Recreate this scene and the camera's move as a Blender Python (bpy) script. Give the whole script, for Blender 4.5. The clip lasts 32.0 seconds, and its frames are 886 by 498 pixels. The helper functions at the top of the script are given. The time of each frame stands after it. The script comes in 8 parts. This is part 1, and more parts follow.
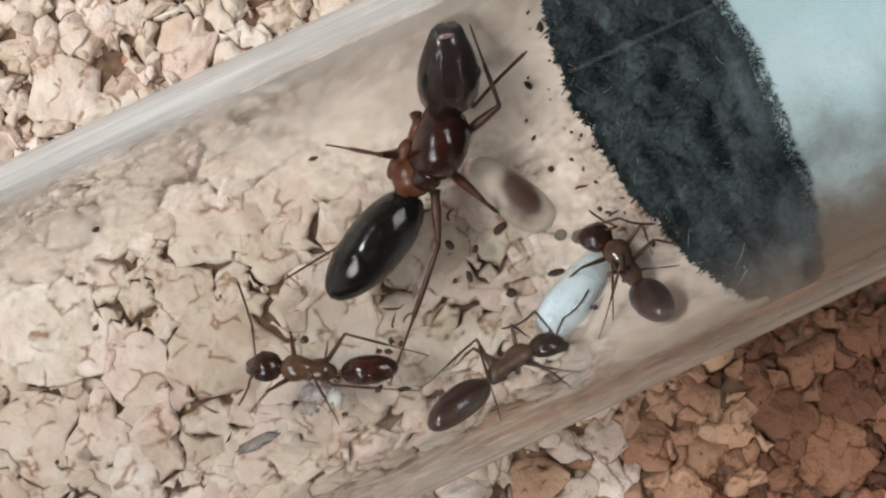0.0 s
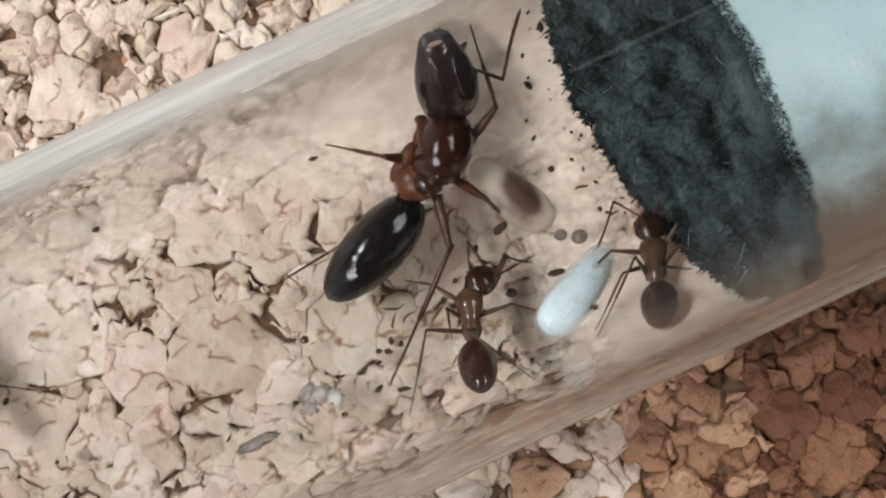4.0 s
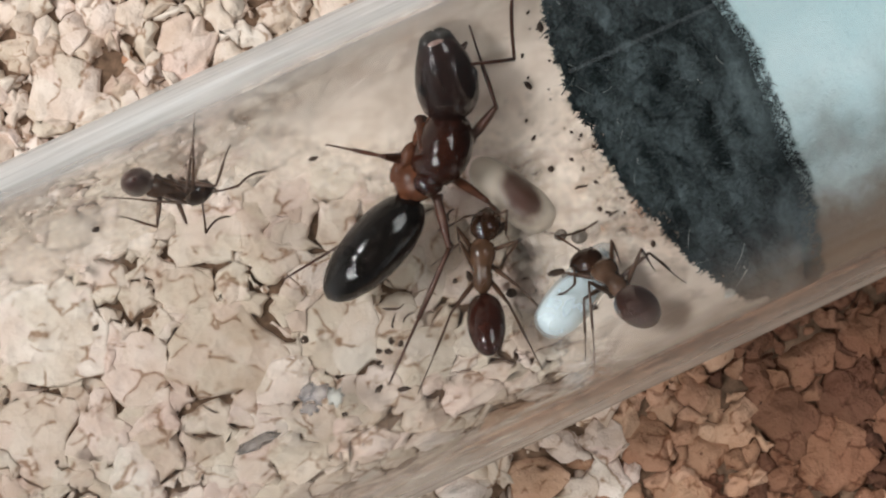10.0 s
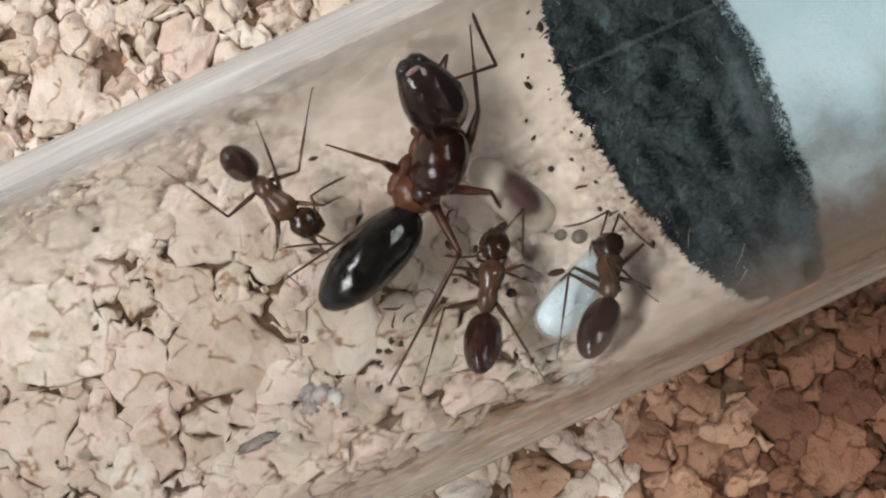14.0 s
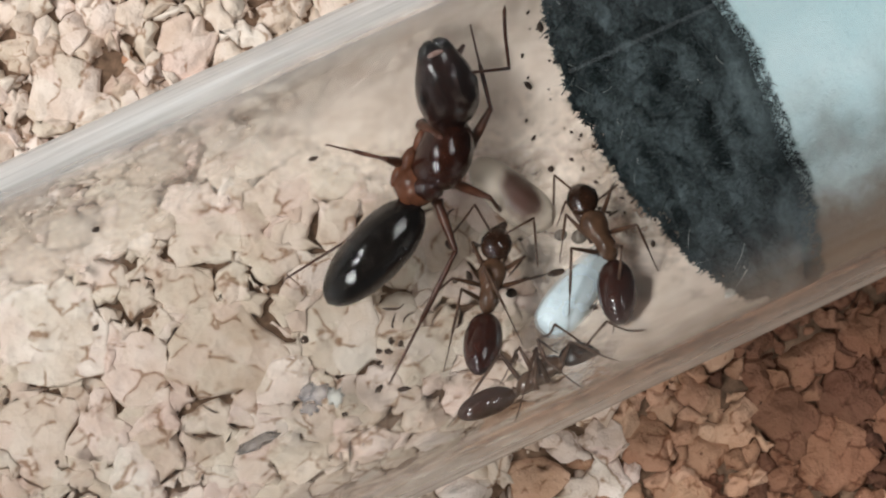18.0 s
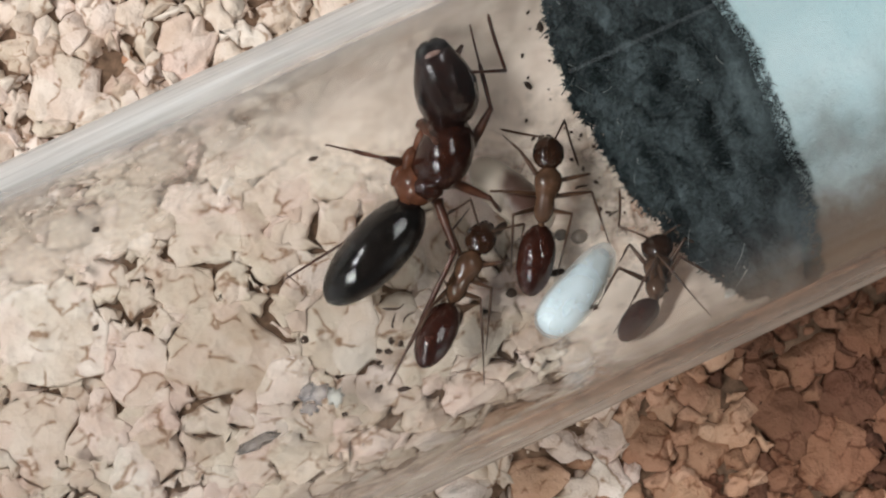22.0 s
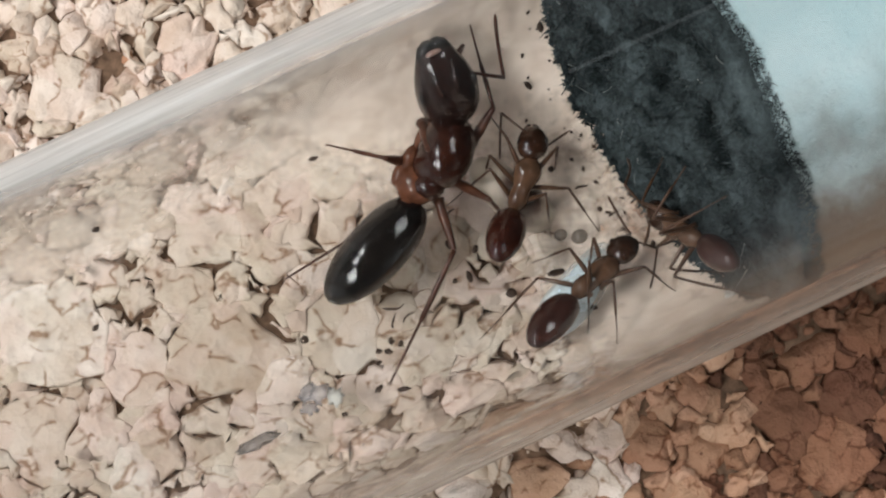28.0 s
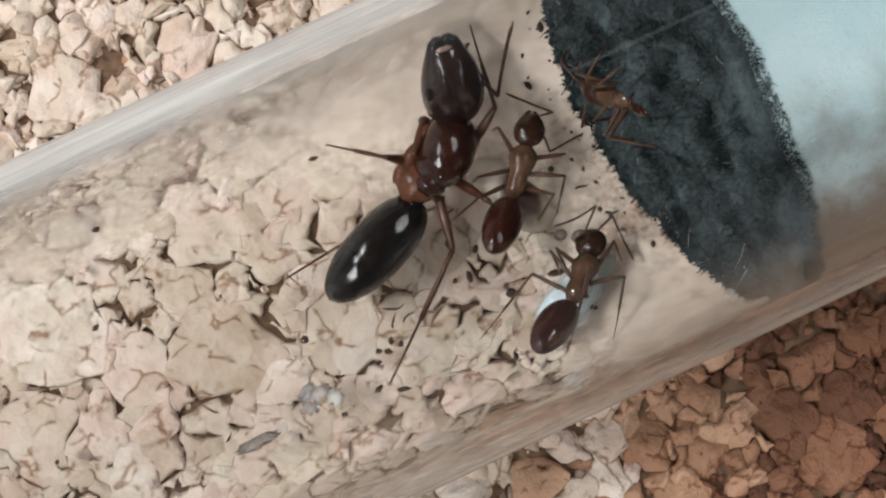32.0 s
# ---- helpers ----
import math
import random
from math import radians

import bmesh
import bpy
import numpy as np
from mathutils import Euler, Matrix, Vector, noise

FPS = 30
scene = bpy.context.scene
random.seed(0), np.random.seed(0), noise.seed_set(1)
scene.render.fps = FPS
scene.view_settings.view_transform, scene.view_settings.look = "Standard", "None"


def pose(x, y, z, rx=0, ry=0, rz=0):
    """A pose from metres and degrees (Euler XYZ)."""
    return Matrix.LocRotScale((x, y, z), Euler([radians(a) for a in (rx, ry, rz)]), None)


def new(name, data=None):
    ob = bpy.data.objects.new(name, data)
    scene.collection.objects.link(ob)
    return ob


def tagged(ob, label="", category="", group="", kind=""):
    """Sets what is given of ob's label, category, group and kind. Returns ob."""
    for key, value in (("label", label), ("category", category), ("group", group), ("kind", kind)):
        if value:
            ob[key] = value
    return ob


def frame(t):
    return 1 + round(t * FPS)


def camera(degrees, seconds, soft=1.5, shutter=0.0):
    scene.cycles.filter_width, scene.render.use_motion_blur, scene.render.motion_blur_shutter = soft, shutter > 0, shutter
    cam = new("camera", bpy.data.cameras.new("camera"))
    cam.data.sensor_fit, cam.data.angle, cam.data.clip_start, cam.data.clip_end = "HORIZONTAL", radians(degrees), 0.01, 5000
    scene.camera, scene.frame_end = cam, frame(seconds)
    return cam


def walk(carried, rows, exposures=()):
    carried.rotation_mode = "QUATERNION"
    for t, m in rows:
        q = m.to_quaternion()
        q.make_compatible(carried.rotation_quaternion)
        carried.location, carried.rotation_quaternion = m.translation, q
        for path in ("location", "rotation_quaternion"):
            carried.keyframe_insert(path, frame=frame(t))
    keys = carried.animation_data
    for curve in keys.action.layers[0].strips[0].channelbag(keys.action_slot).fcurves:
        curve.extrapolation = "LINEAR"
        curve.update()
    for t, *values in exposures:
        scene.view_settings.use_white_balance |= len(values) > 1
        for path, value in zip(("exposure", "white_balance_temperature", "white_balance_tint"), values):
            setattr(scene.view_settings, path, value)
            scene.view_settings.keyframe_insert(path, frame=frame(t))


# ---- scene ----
MM = 0.001
TUBE_R, BORE_R, AXIS_Z = 10.0, 9.0, 10.0      # millimetres
EYE = (-4.26 * MM, -1.0 * MM, 91.29 * MM)

cam = camera(26.0, 32.0, soft=2.2)
VIEW = Matrix.Translation(EYE) @ pose(0, 0, 0, 0, -3.0, 0) @ pose(0, 0, 0, 0, 0, -25.0)
walk(cam, [(0.0, VIEW), (32.0, VIEW)], exposures=[(0.0, 0.0), (32.0, 0.0)])

scene.cycles.caustics_refractive = False
# ---- light: a window, two added fill lights that soften its shadows, and the soft light of the room ----
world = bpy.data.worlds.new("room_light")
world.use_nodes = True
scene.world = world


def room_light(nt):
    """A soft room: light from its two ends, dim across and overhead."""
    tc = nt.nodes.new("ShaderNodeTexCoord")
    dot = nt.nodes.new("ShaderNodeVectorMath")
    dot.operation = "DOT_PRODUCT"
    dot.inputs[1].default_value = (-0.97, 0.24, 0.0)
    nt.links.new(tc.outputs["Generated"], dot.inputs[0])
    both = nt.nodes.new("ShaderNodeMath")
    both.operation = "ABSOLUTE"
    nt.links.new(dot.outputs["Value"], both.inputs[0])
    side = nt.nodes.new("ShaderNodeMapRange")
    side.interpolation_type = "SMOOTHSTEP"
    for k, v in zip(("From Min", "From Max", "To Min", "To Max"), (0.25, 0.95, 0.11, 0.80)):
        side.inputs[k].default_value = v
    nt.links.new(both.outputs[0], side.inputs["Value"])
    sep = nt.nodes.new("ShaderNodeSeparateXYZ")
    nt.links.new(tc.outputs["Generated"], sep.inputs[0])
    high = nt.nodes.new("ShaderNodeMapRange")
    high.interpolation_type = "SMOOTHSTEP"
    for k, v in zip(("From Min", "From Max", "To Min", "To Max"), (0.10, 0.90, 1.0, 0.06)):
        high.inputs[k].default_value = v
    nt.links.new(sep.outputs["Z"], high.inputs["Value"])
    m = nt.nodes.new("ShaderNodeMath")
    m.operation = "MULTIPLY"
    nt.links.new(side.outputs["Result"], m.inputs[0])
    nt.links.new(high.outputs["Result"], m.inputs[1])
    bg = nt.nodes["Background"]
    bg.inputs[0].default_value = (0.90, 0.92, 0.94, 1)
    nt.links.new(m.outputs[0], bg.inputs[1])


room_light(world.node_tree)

ROOM_LIGHTS = (("window_light", 5.0, 0.11, 0.30, (-0.325, 0.27, 0.54)), ("side_fill_light", 4.3, 0.30, 0.46, (-0.47, -0.24, 0.54)), ("opposite_fill_light", 3.7, 0.46, 0.56, (0.52, 0.06, 0.76)))
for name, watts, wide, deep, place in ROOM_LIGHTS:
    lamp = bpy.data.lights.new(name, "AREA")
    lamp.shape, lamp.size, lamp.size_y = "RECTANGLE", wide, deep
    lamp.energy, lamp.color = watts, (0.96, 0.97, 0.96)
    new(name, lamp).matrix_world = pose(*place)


# ---- materials ----
def material(name, rough=0.5, spec=0.5):
    m = bpy.data.materials.new(name)
    m.use_nodes = True
    b = m.node_tree.nodes["Principled BSDF"]
    b.inputs["Roughness"].default_value = rough
    b.inputs["Specular IOR Level"].default_value = spec
    return m, m.node_tree, b


def node(nt, kind, **settings):
    n = nt.nodes.new(kind)
    for k, v in settings.items():
        n.inputs[k].default_value = v
    return n


def coords(nt, per_mm=1.0, stretch=(1, 1, 1)):
    """Object coordinates in millimetres, times per_mm."""
    tc = nt.nodes.new("ShaderNodeTexCoord")
    mp = nt.nodes.new("ShaderNodeMapping")
    mp.inputs["Scale"].default_value = [1000.0 * per_mm * s for s in stretch]
    nt.links.new(tc.outputs["Object"], mp.inputs["Vector"])
    return mp.outputs["Vector"]


def noise_tex(nt, vec, scale, detail=4.0, rough=0.55):
    n = node(nt, "ShaderNodeTexNoise", Scale=scale, Detail=detail, Roughness=rough)
    nt.links.new(vec, n.inputs["Vector"])
    return n.outputs["Fac"]


def ramp(nt, fac, stops):
    r = nt.nodes.new("ShaderNodeValToRGB")
    el = r.color_ramp.elements
    while len(el) < len(stops):
        el.new(0.5)
    for e, (p, c) in zip(el, stops):
        e.position, e.color = p, (*c, 1)
    nt.links.new(fac, r.inputs["Fac"])
    return r.outputs["Color"]


def mix(nt, fac, a, b, blend="MIX"):
    m = nt.nodes.new("ShaderNodeMix")
    m.data_type, m.blend_type = "RGBA", blend
    if isinstance(fac, float):
        m.inputs[0].default_value = fac
    else:
        nt.links.new(fac, m.inputs[0])
    for sock, v in ((m.inputs[6], a), (m.inputs[7], b)):
        if isinstance(v, tuple):
            sock.default_value = (*v, 1)
        else:
            nt.links.new(v, sock)
    return m.outputs[2]


def maths(nt, op, a, b=0.0):
    m = nt.nodes.new("ShaderNodeMath")
    m.operation = op
    for sock, v in ((m.inputs[0], a), (m.inputs[1], b)):
        if isinstance(v, (int, float)):
            sock.default_value = v
        else:
            nt.links.new(v, sock)
    return m.outputs[0]


def bump(nt, b, height, strength, depth_mm):
    n = node(nt, "ShaderNodeBump", Strength=strength, Distance=depth_mm * MM)
    nt.links.new(height, n.inputs["Height"])
    nt.links.new(n.outputs["Normal"], b.inputs["Normal"])


def cork_material(name, stops, relief):
    m, nt, b = material(name, 0.78, 0.22)
    v = coords(nt)
    info = nt.nodes.new("ShaderNodeObjectInfo")
    geo = nt.nodes.new("ShaderNodeNewGeometry")
    rnd = maths(nt, "FRACT", maths(nt, "ADD", info.outputs["Random"], geo.outputs["Random Per Island"]))
    tone = ramp(nt, rnd, [(i / (len(stops) - 1), c) for i, c in enumerate(stops)])
    blot = ramp(nt, noise_tex(nt, v, 0.55, 5.0, 0.6), [(0.32, (0.82, 0.76, 0.71)), (0.62, (1.0, 1.0, 1.0))])
    col = mix(nt, 1.0, tone, blot, "MULTIPLY")
    pores = ramp(nt, noise_tex(nt, v, 4.5, 3.0, 0.7), [(0.25, (0.50, 0.36, 0.27)), (0.36, (1.0, 1.0, 1.0))])
    col = mix(nt, 0.6, col, pores, "MULTIPLY")
    # crumbs pressed together within a granule, their joints partly open
    shift = nt.nodes.new("ShaderNodeVectorMath")
    shift.operation = "MULTIPLY_ADD"
    warp = node(nt, "ShaderNodeTexNoise", Scale=0.7, Detail=3.0)
    nt.links.new(v, warp.inputs["Vector"])
    nt.links.new(warp.outputs["Color"], shift.inputs[0])
    shift.inputs[1].default_value = (1.7, 1.7, 1.7)
    nt.links.new(v, shift.inputs[2])
    cell = node(nt, "ShaderNodeTexVoronoi", Scale=0.62)
    cell.feature = "DISTANCE_TO_EDGE"
    nt.links.new(shift.outputs["Vector"], cell.inputs["Vector"])
    hue = node(nt, "ShaderNodeTexVoronoi", Scale=0.62)
    nt.links.new(shift.outputs["Vector"], hue.inputs["Vector"])
    pick = nt.nodes.new("ShaderNodeSeparateXYZ")
    nt.links.new(hue.outputs["Color"], pick.inputs[0])
    crumb_tone = ramp(nt, pick.outputs["X"], [(0.0, (0.84, 0.79, 0.74)), (0.35, (0.97, 0.96, 0.93)), (0.7, (0.98, 0.91, 0.90)), (1.0, (1.0, 1.0, 1.0))])
    col = mix(nt, 0.85, col, crumb_tone, "MULTIPLY")
    joint = ramp(nt, cell.outputs["Distance"], [(0.0, (0.42, 0.30, 0.22)), (0.08, (1.0, 1.0, 1.0))])
    open_here = ramp(nt, noise_tex(nt, v, 0.75, 3.0, 0.6), [(0.48, (0.0, 0.0, 0.0)), (0.57, (1.0, 1.0, 1.0))])
    col = mix(nt, open_here, col, mix(nt, 1.0, col, joint, "MULTIPLY"))
    # fine splits in the bark
    ridge = maths(nt, "ABSOLUTE", maths(nt, "SUBTRACT", noise_tex(nt, v, 0.6, 3.0, 0.55), 0.5))
    split = ramp(nt, ridge, [(0.0, (0.42, 0.29, 0.21)), (0.012, (1.0, 1.0, 1.0))])
    where = ramp(nt, noise_tex(nt, v, 0.40, 2.0), [(0.60, (0.0, 0.0, 0.0)), (0.64, (1.0, 1.0, 1.0))])
    col = mix(nt, where, col, mix(nt, 1.0, col, split, "MULTIPLY"))
    nt.links.new(col, b.inputs["Base Color"])
    facet = node(nt, "ShaderNodeTexVoronoi", Scale=1.1)
    nt.links.new(v, facet.inputs["Vector"])
    grain = maths(nt, "ADD", noise_tex(nt, v, 0.9, 5.0, 0.55), maths(nt, "MULTIPLY", noise_tex(nt, v, 6.0, 2.0), 0.08))
    grain = maths(nt, "ADD", grain, maths(nt, "MULTIPLY", facet.outputs["Distance"], 0.45))
    bump(nt, b, grain, relief, 0.45)
    return m


def cork_base_material():
    m, nt, b = material("cork_binder", 0.9, 0.1)
    v = coords(nt)
    nt.links.new(ramp(nt, noise_tex(nt, v, 2.0), [(0.3, (0.055, 0.033, 0.021)), (0.7, (0.19, 0.118, 0.078))]), b.inputs["Base Color"])
    return m


def chitin_material(name, dark, light, rough=0.22, coat=0.35):
    m, nt, b = material(name, rough, 0.6)
    v = coords(nt)
    n = noise_tex(nt, v, 1.6, 5.0)
    nt.links.new(ramp(nt, n, [(0.3, dark), (0.72, light)]), b.inputs["Base Color"])
    b.inputs["Specular IOR Level"].default_value = 0.6 if coat > 0.12 else 0.25
    b.inputs["Coat Weight"].default_value = 0.0
    b.inputs["Coat Roughness"].default_value = 0.06
    bump(nt, b, noise_tex(nt, v, 9.0, 2.0), 0.05, 0.05)
    nt.links.new(maths(nt, "ADD", maths(nt, "MULTIPLY", n, 0.10), rough), b.inputs["Roughness"])
    return m


def glass_material():
    m, nt, b = material("clear_glass", 0.0, 0.5)
    b.inputs["Base Color"].default_value = (0.985, 0.99, 0.985, 1)
    b.inputs["Transmission Weight"].default_value = 1.0
    b.inputs["IOR"].default_value = 1.5
    v = coords(nt, 1.0, (0.25, 1, 1))
    nt.links.new(ramp(nt, noise_tex(nt, v, 1.2, 4.0), [(0.52, (0.0, 0.0, 0.0)), (0.85, (0.10, 0.10, 0.10))]), b.inputs["Roughness"])
    return m


def fibre_material(name, dark, light, rough=0.95, span=(0.36, 0.68)):
    m, nt, b = material(name, rough, 0.15)
    v = coords(nt)
    f = maths(nt, "ADD", maths(nt, "MULTIPLY", noise_tex(nt, v, 0.45, 4.0), 0.65), maths(nt, "MULTIPLY", noise_tex(nt, v, 5.0, 5.0, 0.75), 0.35))
    nt.links.new(ramp(nt, f, [(span[0], dark), (span[1], light)]), b.inputs["Base Color"])
    bump(nt, b, noise_tex(nt, v, 5.0, 6.0, 0.75), 0.8, 0.35)
    return m


def wax_material(name, a, c, translucency=0.5):
    m, nt, b = material(name, 0.25, 0.5)
    v = coords(nt)
    nt.links.new(ramp(nt, noise_tex(nt, v, 0.7, 3.0), [(0.3, a), (0.7, c)]), b.inputs["Base Color"])
    b.inputs["Subsurface Weight"].default_value = translucency
    b.inputs["Subsurface Radius"].default_value = (1, 0.8, 0.7)
    b.inputs["Subsurface Scale"].default_value = 0.6 * MM
    b.inputs["Coat Weight"].default_value = 0.3
    return m


def skin_material(name, colour, clear):
    """Wet, thin, see-through skin."""
    m, nt, b = material(name, 0.35, 0.4)
    v = coords(nt)
    nt.links.new(ramp(nt, noise_tex(nt, v, 0.9, 3.0), [(0.3, tuple(c * 0.7 for c in colour)), (0.7, colour)]), b.inputs["Base Color"])
    b.inputs["Alpha"].default_value = clear
    return m


def tissue_material(name, centre, radii, inner, outer, solid, clear):
    """Soft see-through flesh whose pigment gathers round one place (millimetres) and thins out from it."""
    m, nt, b = material(name, 0.38, 0.35)
    tc = nt.nodes.new("ShaderNodeTexCoord")
    mp = nt.nodes.new("ShaderNodeMapping")
    mp.inputs["Scale"].default_value = [1000.0 / r for r in radii]
    mp.inputs["Location"].default_value = [-c / r for c, r in zip(centre, radii)]
    nt.links.new(tc.outputs["Object"], mp.inputs["Vector"])
    far = nt.nodes.new("ShaderNodeVectorMath")
    far.operation = "LENGTH"
    nt.links.new(mp.outputs["Vector"], far.inputs[0])
    d = maths(nt, "ADD", far.outputs["Value"], maths(nt, "MULTIPLY", maths(nt, "SUBTRACT", noise_tex(nt, coords(nt), 1.2, 3.0), 0.5), 0.5))
    near = nt.nodes.new("ShaderNodeMapRange")
    near.interpolation_type = "SMOOTHSTEP"
    for k, val in zip(("From Min", "From Max", "To Min", "To Max"), (0.45, 1.05, 1.0, 0.0)):
        near.inputs[k].default_value = val
    nt.links.new(d, near.inputs["Value"])
    f = near.outputs["Result"]
    nt.links.new(mix(nt, f, outer, inner), b.inputs["Base Color"])
    nt.links.new(maths(nt, "ADD", maths(nt, "MULTIPLY", f, solid - clear), clear), b.inputs["Alpha"])
    return m


CORK = cork_material("cork", ((0.54, 0.43, 0.355), (0.63, 0.54, 0.455), (0.67, 0.585, 0.505), (0.66, 0.53, 0.465), (0.75, 0.67, 0.60)), 0.7)
# browner cork tones that carry the shade at the board's corner
TAN_SHADE_CORK = cork_material("tan_shade_cork", ((0.31, 0.168, 0.105), (0.44, 0.262, 0.172), (0.54, 0.352, 0.245), (0.38, 0.212, 0.13)), 1.0)
RED_SHADE_CORK = cork_material("red_shade_cork", ((0.090, 0.040, 0.024), (0.17, 0.080, 0.048), (0.27, 0.138, 0.084), (0.13, 0.060, 0.036)), 1.2)
BINDER = cork_base_material()
GLASS = glass_material()
TABLE = fibre_material("table_paint", (0.30, 0.27, 0.24), (0.42, 0.38, 0.34), 0.6)
QUEEN_DARK = chitin_material("queen_head_shell", (0.008, 0.0036, 0.0030), (0.020, 0.0080, 0.0060), 0.05, 0.13)
QUEEN_BACK = chitin_material("queen_thorax_shell", (0.011, 0.0038, 0.0026), (0.032, 0.0100, 0.0060), 0.05, 0.13)
QUEEN_BLACK = chitin_material("queen_gaster_shell", (0.0035, 0.003, 0.0028), (0.009, 0.007, 0.006), 0.03, 0.13)
QUEEN_AMBER = chitin_material("queen_amber_shell", (0.050, 0.0185, 0.0100), (0.120, 0.045, 0.023), 0.15, 0.1)
QUEEN_GLINT = chitin_material("queen_mouth_glint", (0.15, 0.085, 0.07), (0.30, 0.21, 0.17), 0.25, 0.2)
QUEEN_LIMB = chitin_material("queen_limb_shell", (0.026, 0.0095, 0.006), (0.068, 0.025, 0.013), 0.28, 0.1)
WORKER_HEAD = chitin_material("worker_head_shell", (0.014, 0.0062, 0.0036), (0.036, 0.0155, 0.0084), 0.05, 0.13)
WORKER_BACK = chitin_material("worker_thorax_shell", (0.050, 0.0255, 0.0145), (0.112, 0.058, 0.033), 0.08, 0.13)
WORKER_GASTER = chitin_material("worker_gaster_shell", (0.016, 0.0048, 0.0032), (0.046, 0.0132, 0.0080), 0.03, 0.13)
WORKER_LIMB = chitin_material("worker_limb_shell", (0.030, 0.0145, 0.0085), (0.080, 0.040, 0.022), 0.28, 0.1)
EYE_BLACK = chitin_material("eye_black", (0.006, 0.005, 0.005), (0.012, 0.010, 0.009), 0.12)
BLACK_FELT = fibre_material("black_cotton", (0.005, 0.009, 0.010), (0.125, 0.158, 0.167), 0.95, (0.41, 0.68))
PALE_FIBRE = fibre_material("pale_fibre", (0.35, 0.38, 0.38), (0.6, 0.62, 0.6))
WHITE_COTTON = fibre_material("wet_white_cotton", (0.52, 0.71, 0.75), (0.69, 0.84, 0.87), 0.7)


def shade_flank(m, colour, y_lit, y_full):
    """Shade painted in mottled brown up the flank of the cotton away from the window."""
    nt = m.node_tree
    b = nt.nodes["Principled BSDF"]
    lit_tone = b.inputs["Base Color"].links[0].from_socket
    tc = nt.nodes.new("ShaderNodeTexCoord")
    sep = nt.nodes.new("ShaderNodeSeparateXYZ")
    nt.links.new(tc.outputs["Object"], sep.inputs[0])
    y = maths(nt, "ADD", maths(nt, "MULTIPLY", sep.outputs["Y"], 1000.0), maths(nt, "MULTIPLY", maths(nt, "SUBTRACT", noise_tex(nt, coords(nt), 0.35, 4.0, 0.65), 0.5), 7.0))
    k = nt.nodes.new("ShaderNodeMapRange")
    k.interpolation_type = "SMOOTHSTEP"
    for name, v in zip(("From Min", "From Max", "To Min", "To Max"), (y_full, y_lit, 1.0, 0.0)):
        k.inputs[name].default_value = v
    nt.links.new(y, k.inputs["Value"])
    nt.links.new(mix(nt, k.outputs["Result"], lit_tone, colour), b.inputs["Base Color"])


shade_flank(WHITE_COTTON, (0.15, 0.10, 0.066), -0.5, -7.5)
BROOD_MILK = tissue_material("brood_milk", (4.4, -5.7, 3.7), (4.0, 3.3, 3.4), (0.64, 0.77, 0.84), (0.64, 0.71, 0.74), 0.96, 0.10)
BROOD_CLEAR = skin_material("brood_clear", (0.78, 0.80, 0.78), 0.34)
BROOD_TAN = tissue_material("brood_tan", (4.65, -0.35, 3.0), (1.25, 1.9, 1.6), (0.045, 0.017, 0.010), (0.50, 0.42, 0.34), 0.90, 0.62)
BROOD_GUT = wax_material("brood_gut", (0.045, 0.014, 0.008), (0.10, 0.035, 0.02), 0.0)
BROOD_BULB = skin_material("brood_bulb", (0.11, 0.085, 0.065), 0.62)
SPECK = chitin_material("dark_debris", (0.02, 0.012, 0.008), (0.07, 0.04, 0.025), 0.6, 0.0)
GREY_CHIP = skin_material("grey_chip", (0.24, 0.205, 0.185), 0.6)
CLEAR_GREY = skin_material("cloudy_grey", (0.42, 0.38, 0.38), 0.42)
HUSK = skin_material("pale_husk", (0.72, 0.70, 0.64), 0.7)


# ---- mesh helpers (all lengths in millimetres) ----
def mesh_of(name, verts, faces, smooth=True):
    me = bpy.data.meshes.new(name)
    me.from_pydata([(x * MM, y * MM, z * MM) for x, y, z in verts], [], faces)
    if smooth:
        me.polygons.foreach_set("use_smooth", [True] * len(me.polygons))
    me.update()
    return me


def part(name, geometry, mat, parent=None, label=""):
    """One mesh object, under a thing or under a part."""
    ob = new(name, mesh_of(name, *geometry))
    ob.data.materials.append(mat)
    if parent:
        ob.parent = parent
    if label:
        ob["label"] = label
    return ob


def join(*pieces):
    verts, faces = [], []
    for v, f in pieces:
        k = len(verts)
        verts += v
        faces += [tuple(i + k for i in q) for q in f]
    return verts, faces


def moved(geometry, offset=(0, 0, 0), turn=None):
    m = turn if turn is not None else Matrix.Identity(3)
    o = Vector(offset)
    return [tuple(m @ Vector(v) + o) for v in geometry[0]], geometry[1]


def loft(rings, n=20):
    """A closed body along x: rings of (x, half width, half height, centre y, centre z)."""
    verts, faces = [], []
    for x, w, h, cy, cz in rings:
        for i in range(n):
            a = 2 * math.pi * i / n
            verts.append((x, cy + w * math.cos(a), cz + h * math.sin(a)))
    for r in range(len(rings) - 1):
        for i in range(n):
            j = (i + 1) % n
            faces.append((r * n + i, r * n + j, (r + 1) * n + j, (r + 1) * n + i))
    faces.append(tuple(reversed(range(n))))
    faces.append(tuple((len(rings) - 1) * n + i for i in range(n)))
    if rings[0][0] > rings[-1][0]:
        faces = [tuple(reversed(q)) for q in faces]
    return verts, faces


